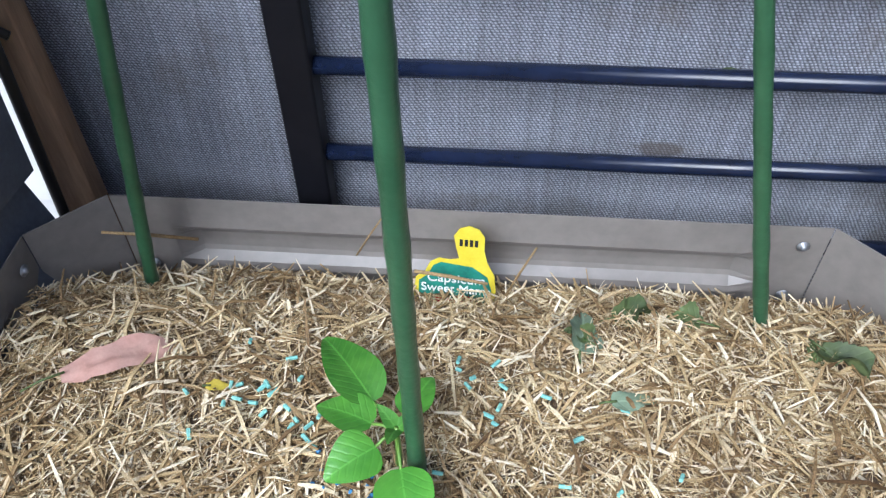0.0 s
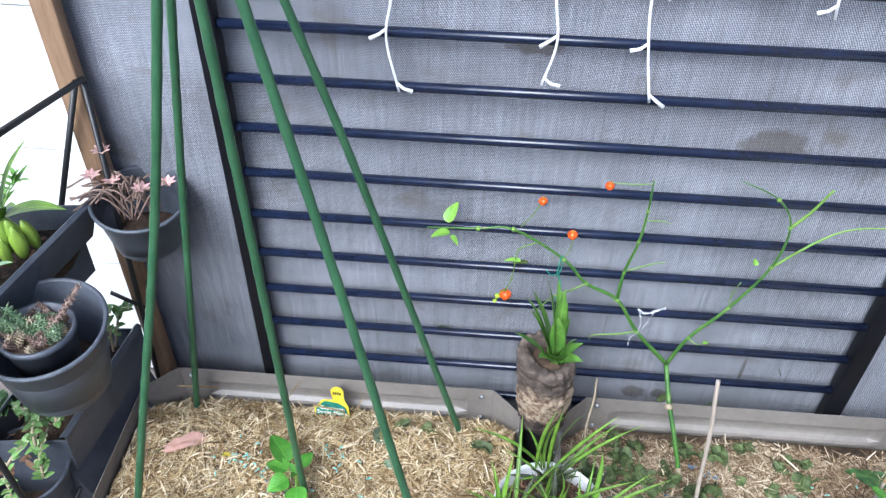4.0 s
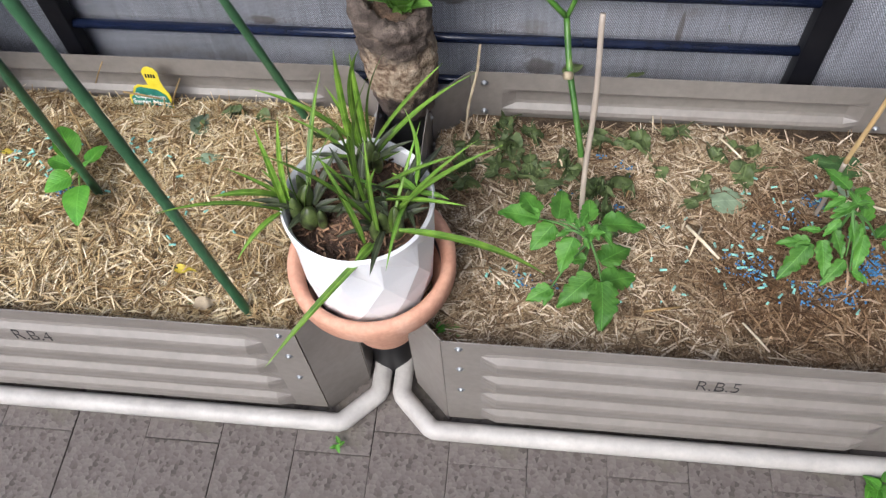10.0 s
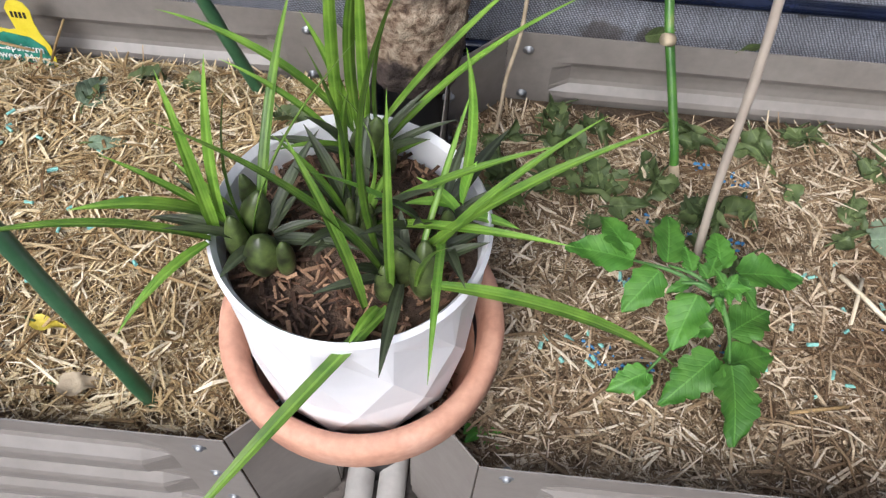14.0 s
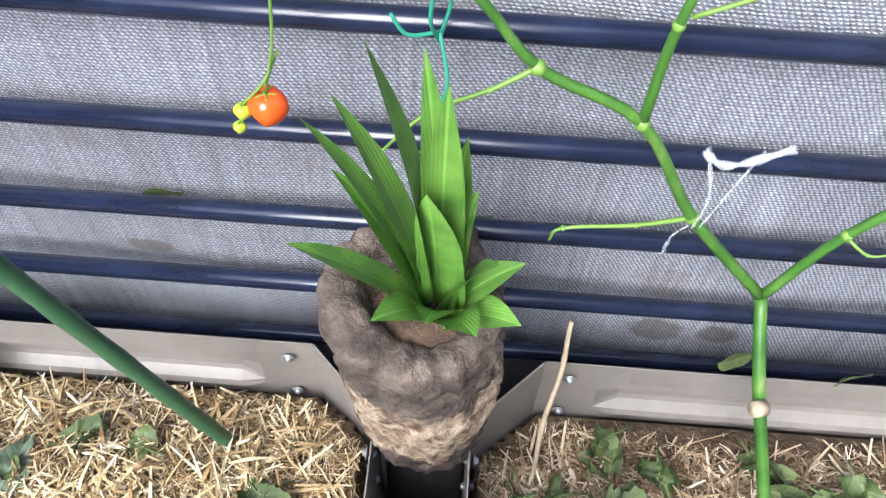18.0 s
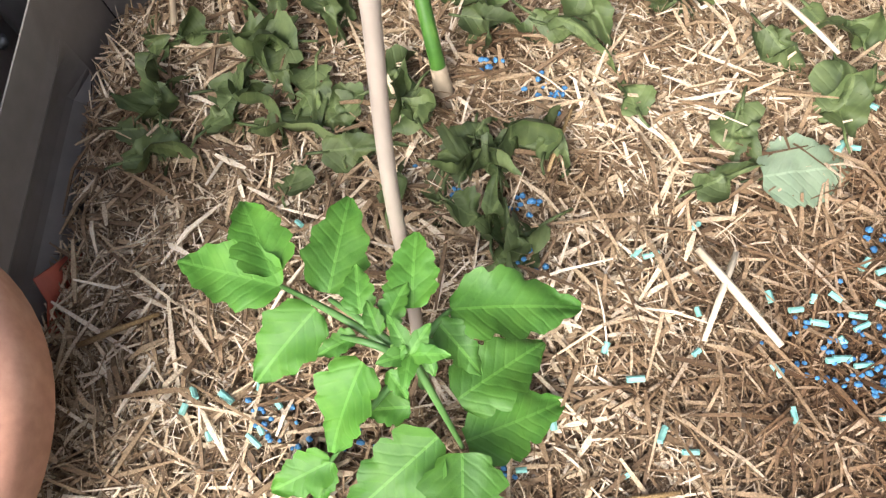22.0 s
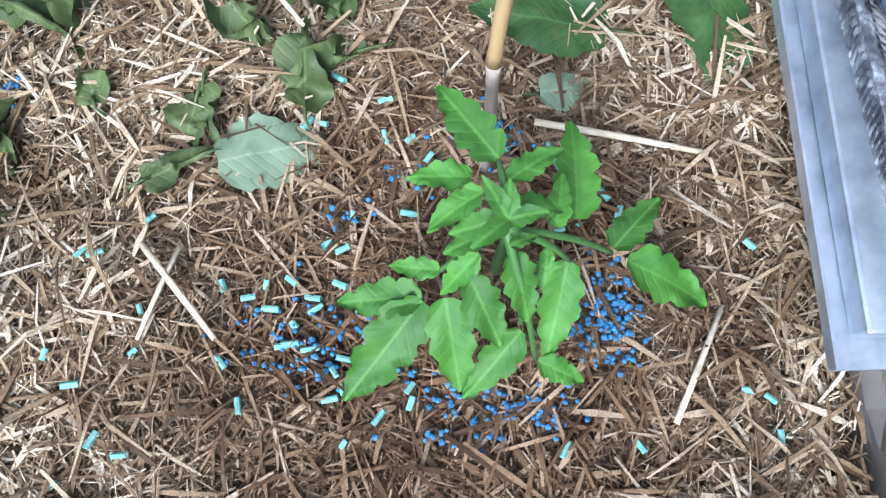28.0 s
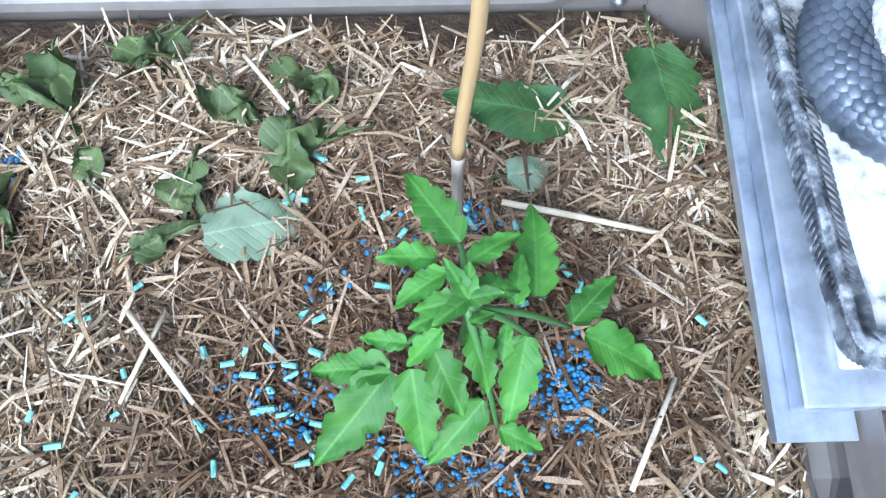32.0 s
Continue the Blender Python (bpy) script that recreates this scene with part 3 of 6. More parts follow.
# ---- raised garden beds ----
TOP = 0.262


def outline(x0, x1, y0, y1, c):
    return [(x0 + c, y0), (x1 - c, y0), (x1, y0 + c), (x1, y1 - c), (x1 - c, y1), (x0 + c, y1), (x0, y1 - c), (x0, y0 + c)]


PROFILE = [(0.003, TOP), (0.0015, TOP - 0.026), (0.0005, TOP - 0.034)]
for k in range(4):
    z = TOP - 0.036 - 0.064 * k
    PROFILE += [(0.0030, z - 0.003), (0.0105, z - 0.010), (0.0125, z - 0.015), (0.0130, z - 0.024), (0.0125, z - 0.033), (0.0105, z - 0.038), (0.0025, z - 0.045), (0.0, z - 0.051)]


def panel(a, b, trim=0.05):
    """A corrugated sheet between two plan points, outward to the right of a-b, flat near its ends."""
    bm = bmesh.new()
    a, b = Vector((*a, 0)), Vector((*b, 0))
    d = (b - a).normalized()
    out = Vector((d.y, -d.x, 0))
    L = (b - a).length
    stations = [(0.0, 0.0), (trim, 0.0), (trim + 0.022, 1.0), (L - trim - 0.022, 1.0), (L - trim, 0.0), (L, 0.0)]
    cols = []
    for s, depth in stations:
        cols.append([bm.verts.new(a + d * s + out * (o * depth + (0.0 if depth else 0.003)) + Vector((0, 0, z))) for o, z in PROFILE])
    for p, q in zip(cols, cols[1:]):
        for i in range(len(PROFILE) - 1):
            bm.faces.new((p[i], q[i], q[i + 1], p[i + 1]))
    thicken(bm, 0.0012)
    return bm


def plate(a, b, wrap=0.022):
    """A flat folded corner plate that laps the panels on both sides."""
    bm = bmesh.new()
    a, b = Vector((*a, 0)), Vector((*b, 0))
    d = (b - a).normalized()
    out = Vector((d.y, -d.x, 0))
    line = [(a - d * 0.001) + out * 0.003, (b + d * 0.001) + out * 0.003]
    rows = [[bm.verts.new(p + Vector((0, 0, z))) for z in (FLOOR + 0.004, 0.08, 0.18, TOP + 0.001)] for p in line]
    for i in range(3):
        bm.faces.new((rows[0][i], rows[1][i], rows[1][i + 1], rows[0][i + 1]))
    thicken(bm, 0.0016)
    return bm


bm = bmesh.new()
lathe(bm, [(0.0001, 0.0032), (0.0022, 0.0029), (0.0032, 0.0016), (0.0034, 0.0), (0.0058, 0.0), (0.0058, -0.0008)], 12)
bolt_mesh = finish("bolt", bm, "bolt")


def garden_bed(label, x0, x1, y0, y1, c, text, text_x):
    bed = thing("garden_bed", ((x0 + x1) / 2, (y0 + y1) / 2, 0), label, "garden bed", "raised garden beds")
    o = outline(x0, x1, y0, y1, c)
    for i in range(8):
        a, b = o[i], o[(i + 1) % 8]
        if i % 2 == 0:
            p = part("panel", panel(a, b), "steel", bed, smooth=False)
            d = (Vector(b) - Vector(a)).normalized()
            for s in (0.022, (Vector(b) - Vector(a)).length - 0.022):
                for z in (TOP - 0.020, TOP - 0.085, TOP - 0.16):
                    q = Vector(a) + d * s
                    for side, off in ((1, 0.0045), (-1, -0.0015)):
                        nrm = Vector((d.y, -d.x, 0)) * side
                        put("bolt", bolt_mesh, bed, Matrix.Translation((q.x + d.y * off, q.y - d.x * off, z)) @ nrm.to_track_quat("Z", "Y").to_matrix().to_4x4())
        else:
            part("corner_plate", plate(a, b), "steel", bed, smooth=False)
    # cream base trim all round
    bm = bmesh.new()
    oo = outline(x0 - 0.024, x1 + 0.024, y0 - 0.028, y1 + 0.022, c)
    pts = []
    for i, p in enumerate(oo):
        pv, nx_ = Vector(oo[i - 1]), Vector(oo[(i + 1) % 8])
        p = Vector(p)
        for w in (0.012, 0.005):
            pts.append(p + (pv - p).normalized() * w)
        for w in (0.005, 0.012):
            pts.append(p + (nx_ - p).normalized() * w)
    sweep(bm, [(p.x, p.y, FLOOR + 0.018) for p in pts], 0.0150, 14, close=True)
    part("base_trim", bm, "pipe", bed, "cream rounded plastic trim")
    # soil filling
    bm = bmesh.new()
    oi = outline(x0 + 0.004, x1 - 0.004, y0 + 0.004, y1 - 0.004, c)
    vs = [bm.verts.new((*p, 0.01)) for p in oi], [bm.verts.new((*p, MULCH - 0.03)) for p in oi]
    bm.faces.new(vs[0][::-1]), bm.faces.new(vs[1])
    for i in range(8):
        bm.faces.new((vs[0][i], vs[0][(i + 1) % 8], vs[1][(i + 1) % 8], vs[1][i]))
    part("soil", bm, "soil", bed)
    me = text_mesh(text, 0.034, "ink", -0.0007)
    put("lettering", me, bed, Matrix.Translation((text_x, y0 - 0.0142, TOP - 0.0575)) @ Euler((radians(84), 0, 0)).to_matrix().to_4x4() @ Matrix.Diagonal((0.80, 1.05, 1, 1)), "black handwritten marker letters")
    return bed


BED_A, BED_B = (-0.256, 0.502, -0.492, -0.045, 0.054), (0.584, 1.345, -0.492, -0.045, 0.054)
garden_bed("taupe corrugated steel raised garden bed filled with golden straw", *BED_A, "R.B.4", 0.075)
garden_bed("taupe corrugated steel raised garden bed with two tomato seedlings", *BED_B, "R.B.5", 0.990)


def inside(bed, x, y, gap=0.008):
    x0, x1, y0, y1, c = bed
    x0, x1, y0, y1 = x0 + gap, x1 - gap, y0 + gap, y1 - gap
    ok = (x > x0) & (x < x1) & (y > y0) & (y < y1)
    return ok & (np.minimum(x - x0, x1 - x) + np.minimum(y - y0, y1 - y) > c)


def rise(x, y):
    """Height of the mulch."""
    heap = 0.030 * max(0.0, min(1.0, (0.53 - x) / 0.05))
    return MULCH + heap + 0.010 * noise.noise((x * 5, y * 5, 7.0)) + 0.008 * noise.noise((x * 9, y * 9, 1.0)) + 0.004 * noise.noise((x * 30, y * 30, 2.0)) - 0.010 * math.exp(-((x - 1.1) ** 2 + (y + 0.33) ** 2) / 0.06) - (0.052 if x < 0.53 else 0.034) * max(0.0, min(1.0, (y + 0.15) / 0.095)) ** 1.3


def mulch(bed, label, material, count, seed, long_share):
    """Loose straw on a bumpy layer: short chopped pieces and some long stalks."""
    g = np.random.default_rng(seed)
    x0, x1, y0, y1, c = bed
    # bumpy layer
    bm = bmesh.new()
    nx, ny = 76, 46
    ok = {}
    for i in range(nx + 1):
        for j in range(ny + 1):
            x, y = x0 + (x1 - x0) * i / nx, y0 + (y1 - y0) * j / ny
            cut = min(x - x0, x1 - x) + min(y - y0, y1 - y)
            if cut >= c - 0.012 and 0 < i < nx and 0 < j < ny:
                edge = min(x - x0, x1 - x, y - y0, y1 - y, 0.05) / 0.05
                ok[i, j] = bm.verts.new((x, y, rise(x, y) - 0.006 - 0.012 * (1 - edge)))
    for (i, j), v in list(ok.items()):
        q = [(i, j), (i + 1, j), (i + 1, j + 1), (i, j + 1)]
        if all(k in ok for k in q):
            bm.faces.new([ok[k] for k in q])
    layer = part("mulch_layer", bm, "soil", None)
    tagged(layer, "matted layer of damp chopped straw in the bed", "mulch", kind="stuff")
    # pieces
    n = count
    x, y = g.uniform(x0, x1, n), g.uniform(y0, y1, n)
    keep = inside(bed, x, y)
    x, y = x[keep], y[keep]
    n = len(x)
    big = g.random(n) < long_share
    broad = g.random(n) < 0.045
    fine = g.random(n) < 0.32
    L = np.where(big, g.uniform(0.022, 0.060, n), g.uniform(0.004, 0.022, n))
    W = np.where(big, g.uniform(0.0009, 0.0030, n), g.uniform(0.0004, 0.0016, n))
    W, L = np.where(broad, g.uniform(0.0018, 0.0042, n), np.where(fine, g.uniform(0.00025, 0.0006, n), W)), np.where(broad, g.uniform(0.010, 0.036, n), np.where(fine, g.uniform(0.006, 0.030, n), L))
    T = np.where(broad, 0.0006, W * g.uniform(0.25, 0.7, n))
    z = np.array([rise(a, b) for a, b in zip(x, y)]) + g.uniform(-0.006, 0.004, n) + np.where(big, 0.002, 0)
    yaw, pit = g.uniform(0, 2 * np.pi, n), g.normal(0, 0.20, n)
    steep = g.random(n) < 0.025
    pit = np.where(steep, g.uniform(0.3, 1.0, n), pit)
    d = np.stack([np.cos(yaw) * np.cos(pit), np.sin(yaw) * np.cos(pit), np.sin(pit)], -1)
    s = np.stack([-np.sin(yaw), np.cos(yaw), np.zeros(n)], -1)
    u = np.cross(d, s)
    sag = g.normal(0, 0.09, n)
    c0 = np.stack([x, y, z], -1)
    verts = []
    for end in (-0.5, 0.0, 0.5):
        mid = c0 + d * (L * end)[:, None] + u * (sag * L * (1 if end == 0 else 0))[:, None]
        wf = 1.0 if end == 0 else 0.5
        for a, b in ((-0.5, -0.5), (0.5, -0.5), (0.5, 0.5), (-0.5, 0.5)):
            verts.append(mid + s * (a * W * wf)[:, None] + u * (b * T * wf)[:, None])
    V = np.stack(verts, 1)
    # keep every end inside the rim
    lo, hi = V[:, :, :2].min(1), V[:, :, :2].max(1)
    good = inside(bed, lo[:, 0], lo[:, 1], 0.004) & inside(bed, hi[:, 0], hi[:, 1], 0.004) & inside(bed, lo[:, 0], hi[:, 1], 0.004) & inside(bed, hi[:, 0], lo[:, 1], 0.004)
    V = V[good]
    n = len(V)
    F = np.array([(0, 1, 5, 4), (1, 2, 6, 5), (2, 3, 7, 6), (3, 0, 4, 7), (4, 5, 9, 8), (5, 6, 10, 9), (6, 7, 11, 10), (7, 4, 8, 11), (3, 2, 1, 0), (8, 9, 10, 11)])
    faces = (F[None] + 12 * np.arange(n)[:, None, None]).reshape(-1, 4)
    me = bpy.data.meshes.new("straw_mulch")
    me.from_pydata(V.reshape(-1, 3).tolist(), [], faces.tolist())
    me.materials.append(M[material])
    ob = put("straw_mulch", me)
    tagged(ob, label, "mulch", kind="stuff")


mulch(BED_A, "loose golden chopped straw mulch covering the bed", "straw", 46000, 11, 0.11)
mulch(BED_B, "loose brown chopped straw mulch with pale stalks", "straw_dark", 60000, 12, 0.11)

# ---- stakes: a teepee over the first bed ----
STAKES = (
    ((-0.190, -0.412), (-0.020, -0.290, 0.90), (0.078, -0.250, 1.38)),
    ((-0.171, -0.090), (-0.052, -0.100, 0.90), (0.045, -0.160, 1.37)),
    ((0.108, -0.280), (0.109, -0.312, 0.90), (0.110, -0.334, 1.37)),
    ((0.392, -0.468), (0.230, -0.380, 0.90), (0.122, -0.322, 1.37)),
    ((0.404, -0.109), (0.204, -0.128, 0.90), (0.073, -0.139, 1.35)),
)
for (x, y), mid, top in STAKES:
    foot, top = Vector((x, y, MULCH - 0.06)), Vector(top)
    d = (top - foot).normalized()
    stake = thing("garden_stake", foot, "dark green plastic-coated garden stake leaning into a teepee", "stake", "teepee stakes")
    bm = bmesh.new()
    pts = curve_pts([foot, foot.lerp(Vector(mid), 0.5), mid, top], 20)
    d = (pts[-1] - pts[-4]).normalized()
    pts = pts[:60] + [top + d * 0.10]
    sweep(bm, pts, [0.0062 + (0.0006 if k % 3 == 0 else 0.0) for k in range(61)], 10)
    part("shaft", bm, "green_stake", stake)
    bm = bmesh.new()
    end = pts[-1]
    sweep(bm, [end, end + d * 0.008, end + d * 0.014], [0.0076, 0.0073, 0.004], 10)
    part("cap", bm, "green_stake", stake)
bm = bmesh.new()
for k in range(4):
    sweep(bm, [(0.088 + 0.022 * math.cos(a * 0.52), -0.20 + 0.05 * math.sin(a * 0.52), 1.375 + 0.01 * k + 0.006 * math.sin(a + k)) for a in range(12)], 0.0018, 6, close=True)
sweep(bm, curve_pts([(0.072, -0.24, 1.37), (0.066, -0.262, 1.33), (0.070, -0.258, 1.29)]), [0.003, 0.0025, 0.002, 0.003, 0.002, 0.002, 0.002, 0.003, 0.0025, 0.002, 0.002, 0.002, 0.001], 5)
single("stake_tie", bm, "tie", "clear pale plastic tape tied round the stake tops", "tie")


# ---- pots between the beds ----
PX, PY = 0.539, -0.396
TILTED = Matrix.Translation((PX, PY, 0.410)) @ Euler((radians(-1.5), radians(0.5), 0)).to_matrix().to_4x4() @ Matrix.Diagonal((0.912, 0.912, 0.80, 1)) @ Matrix.Translation((0, 0, -0.42))
SLIM = Matrix.Translation((PX, PY, -0.015)) @ Matrix.Diagonal((0.980, 0.980, 1, 1))
pot = thing("terracotta_pot", (PX, PY, FLOOR), "round terracotta pot standing between the garden beds", "pot")
bm = bmesh.new()
lathe(bm, [(0.0001, 0.1200), (0.0504, 0.1200), (0.0524, 0.1250), (0.0706, 0.2000), (0.0907, 0.2650), (0.1069, 0.2720), (0.1119, 0.2780), (0.1124, 0.3000), (0.1109, 0.3070), (0.1059, 0.3105), (0.0999, 0.3100), (0.0953, 0.3040), (0.0913, 0.2850)], 64)
part("body", bm, "terracotta", pot, m=SLIM)
# black shell: shade of the gap between the pots, put in as colour
bm = bmesh.new()
lathe(bm, [(0.0977, 0.2960), (0.0946, 0.2840), (0.0888, 0.2550), (0.0690, 0.1950), (0.0543, 0.1500), (0.0001, 0.1480)], 48)
part("gap_shade", bm, "black", pot, "black inner shell that paints the shaded gap", SLIM)
block = thing("pot_stand", (PX, PY, FLOOR), "black plastic stand under the terracotta pot", "stand")
bm = bmesh.new()
lathe(bm, [(0.0001, 0.1045), (0.026, 0.1045), (0.028, 0.100), (0.034, FLOOR + 0.01), (0.036, FLOOR), (0.0001, FLOOR)], 28)
part("body", bm, "black", block, m=Matrix.Translation((PX, PY, 0)))

white = thing("white_pot", (PX, PY, 0.195), "white faceted plastic pot standing inside the terracotta pot", "pot")
bm = bmesh.new()


# gem-like lower body: two rings of corners, half a step apart, below a round rim
def ring(r, z, n, shift=0.0):
    return [bm.verts.new((r * math.cos(2 * math.pi * (k + shift) / n), r * math.sin(2 * math.pi * (k + shift) / n), z)) for k in range(n)]


def bridge(a, b):
    for k in range(len(a)):
        bm.faces.new((a[k - 1], a[k], b[k], b[k - 1]))


N = 11
rim_in, rim_top, rim_out, neck = ring(0.0925, 0.432, 66), ring(0.0960, 0.4395, 66), ring(0.0988, 0.434, 66), ring(0.0970, 0.415, 66)
inner_low = ring(0.088, 0.36, 66)
bridge(rim_in, inner_low), bridge(rim_top, rim_in), bridge(rim_out, rim_top), bridge(neck, rim_out)
bm.faces.new(inner_low)
mid_ring, low_ring, foot_ring = ring(0.0955, 0.352, N, 0.0), ring(0.0930, 0.288, N, 0.5), ring(0.0880, 0.228, N, 0.0)
for k in range(N):
    c, d = mid_ring[k], mid_ring[(k + 1) % N]
    arc = [neck[(6 * k + q) % 66] for q in range(7)]
    bm.faces.new([c, d] + arc[::-1])
    bm.faces.new((c, low_ring[k], d)), bm.faces.new((low_ring[k - 1], low_ring[k], c))
    bm.faces.new((low_ring[k], foot_ring[(k + 1) % N], low_ring[(k + 1) % N])), bm.faces.new((low_ring[k], foot_ring[k], foot_ring[(k + 1) % N]))
base_ring = ring(0.048, 0.096, N, 0.0)
bridge(base_ring, foot_ring)
bm.faces.new(base_ring[::-1])
bmesh.ops.recalc_face_normals(bm, faces=bm.faces)
part("body", bm, "white", white, m=TILTED, smooth=False)
bm = bmesh.new()
lathe(bm, [(0.0001, 0.410), (0.0212, 0.412), (0.0424, 0.409), (0.0636, 0.405), (0.0905, 0.400)], 32, lambda r, z, a, j: (r, z + 0.004 * noise.noise((r * 60 * math.cos(a), r * 60 * math.sin(a), 4))))
part("potting_mix", bm, "dark_soil", white, m=TILTED)
bm = bmesh.new()
for k in range(640):
    a, r = rnd.uniform(0, 6.283), 0.084 * math.sqrt(rnd.random())
    q = bmesh.ops.create_cube(bm, size=1.0)
    mm = Matrix.Translation((r * math.cos(a), r * math.sin(a), 0.411 + rnd.uniform(-0.002, 0.004))) @ Euler((rnd.uniform(-0.5, 0.5), rnd.uniform(-0.5, 0.5), rnd.uniform(0, 6))).to_matrix().to_4x4() @ Matrix.Diagonal((rnd.uniform(0.004, 0.018), rnd.uniform(0.001, 0.003), 0.0012, 1))
    bmesh.ops.transform(bm, matrix=mm, verts=q["verts"])
tagged(part("bark_mulch", bm, "chip", None, m=TILTED, smooth=False), "brown bark and straw bits on the potting mix", "mulch", kind="stuff")


def strap(parent, base, tip, w, material, bend=55, shape="strap", name="leaf", extra=1.06, roll=0.0, twist=0.0, fold=0.35):
    az, el, length = between(base, tip)
    return add_leaf(parent, base, az, el + bend / 2, length * extra, w, material, shape, roll=roll, name=name, bend=radians(bend), n=14, m=4, fold=fold, twist=twist)


def bulb(parent, at, r, h, az, tilt, material="bulb", name="pseudobulb"):
    bm = bmesh.new()
    lathe(bm, [(0.0001, -0.1 * h), (0.55 * r, 0.0), (0.9 * r, 0.18 * h), (r, 0.4 * h), (0.9 * r, 0.62 * h), (0.6 * r, 0.82 * h), (0.28 * r, 0.96 * h), (0.0001, h)], 18, lambda rr, z, a, j: (rr * (1 + 0.05 * math.cos(5 * a)), z))
    return part(name, bm, material, parent, m=aim(at, az, 0) @ Euler((0, radians(tilt), 0)).to_matrix().to_4x4())


CLUMP_A = [
    ((0.458, -0.415, 0.42), (0.442, -0.388, 0.53), 0.011),
    ((0.463, -0.41, 0.42), (0.472, -0.391, 0.545), 0.011),
    ((0.454, -0.407, 0.43), (0.392, -0.438, 0.47), 0.013),
    ((0.458, -0.424, 0.43), (0.339, -0.467, 0.475), 0.01),
    ((0.457, -0.427, 0.43), (0.42, -0.489, 0.425), 0.011),
    ((0.475, -0.408, 0.42), (0.485, -0.405, 0.54), 0.009),
    ((0.48, -0.413, 0.42), (0.549, -0.397, 0.57), 0.009),
    ((0.47, -0.404, 0.42), (0.435, -0.392, 0.46), 0.009),
]
CLUMP_B = [
    ((0.57, -0.454, 0.42), (0.469, -0.589, 0.385), 0.013),
    ((0.594, -0.441, 0.43), (0.757, -0.437, 0.345), 0.013),
    ((0.567, -0.436, 0.42), (0.461, -0.437, 0.55), 0.01),
    ((0.563, -0.423, 0.42), (0.589, -0.431, 0.66), 0.011),
    ((0.579, -0.421, 0.42), (0.702, -0.397, 0.53), 0.011),
    ((0.584, -0.425, 0.42), (0.676, -0.384, 0.52), 0.01),
    ((0.564, -0.454, 0.42), (0.552, -0.484, 0.43), 0.009),
    ((0.556, -0.455, 0.42), (0.514, -0.414, 0.52), 0.01),
    ((0.57, -0.44, 0.42), (0.568, -0.415, 0.56), 0.008),
]
CLUMP_C = [
    ((0.53, -0.383, 0.42), (0.523, -0.383, 0.55), 0.009),
    ((0.536, -0.377, 0.42), (0.544, -0.39, 0.53), 0.009),
    ((0.54, -0.401, 0.42), (0.502, -0.398, 0.5), 0.008),
    ((0.549, -0.396, 0.42), (0.562, -0.382, 0.46), 0.009),
    ((0.542, -0.391, 0.42), (0.536, -0.393, 0.54), 0.008),
]
CLUMP_D = [
    ((0.605, -0.372, 0.42), (0.603, -0.374, 0.55), 0.011),
    ((0.608, -0.384, 0.42), (0.578, -0.371, 0.44), 0.01),
    ((0.61, -0.382, 0.42), (0.644, -0.389, 0.42), 0.011),
    ((0.605, -0.377, 0.42), (0.571, -0.385, 0.43), 0.01),
    ((0.608, -0.381, 0.43), (0.614, -0.379, 0.47), 0.013),
]
CLUMP_E = [
    ((0.529, -0.320, 0.416), (0.412, -0.308, 0.5), 0.01),
    ((0.533, -0.318, 0.416), (0.557, -0.342, 0.6), 0.012),
    ((0.519, -0.318, 0.416), (0.532, -0.345, 0.6), 0.011),
    ((0.543, -0.321, 0.416), (0.63, -0.3, 0.54), 0.009),
    ((0.549, -0.332, 0.416), (0.647, -0.266, 0.48), 0.009),
    ((0.537, -0.336, 0.416), (0.485, -0.361, 0.44), 0.008),
    ((0.546, -0.318, 0.416), (0.578, -0.326, 0.58), 0.01),
    ((0.527, -0.318, 0.416), (0.499, -0.301, 0.5), 0.009),
    ((0.538, -0.318, 0.416), (0.543, -0.33, 0.58), 0.01),
    ((0.549, -0.344, 0.416), (0.581, -0.332, 0.43), 0.008),
]
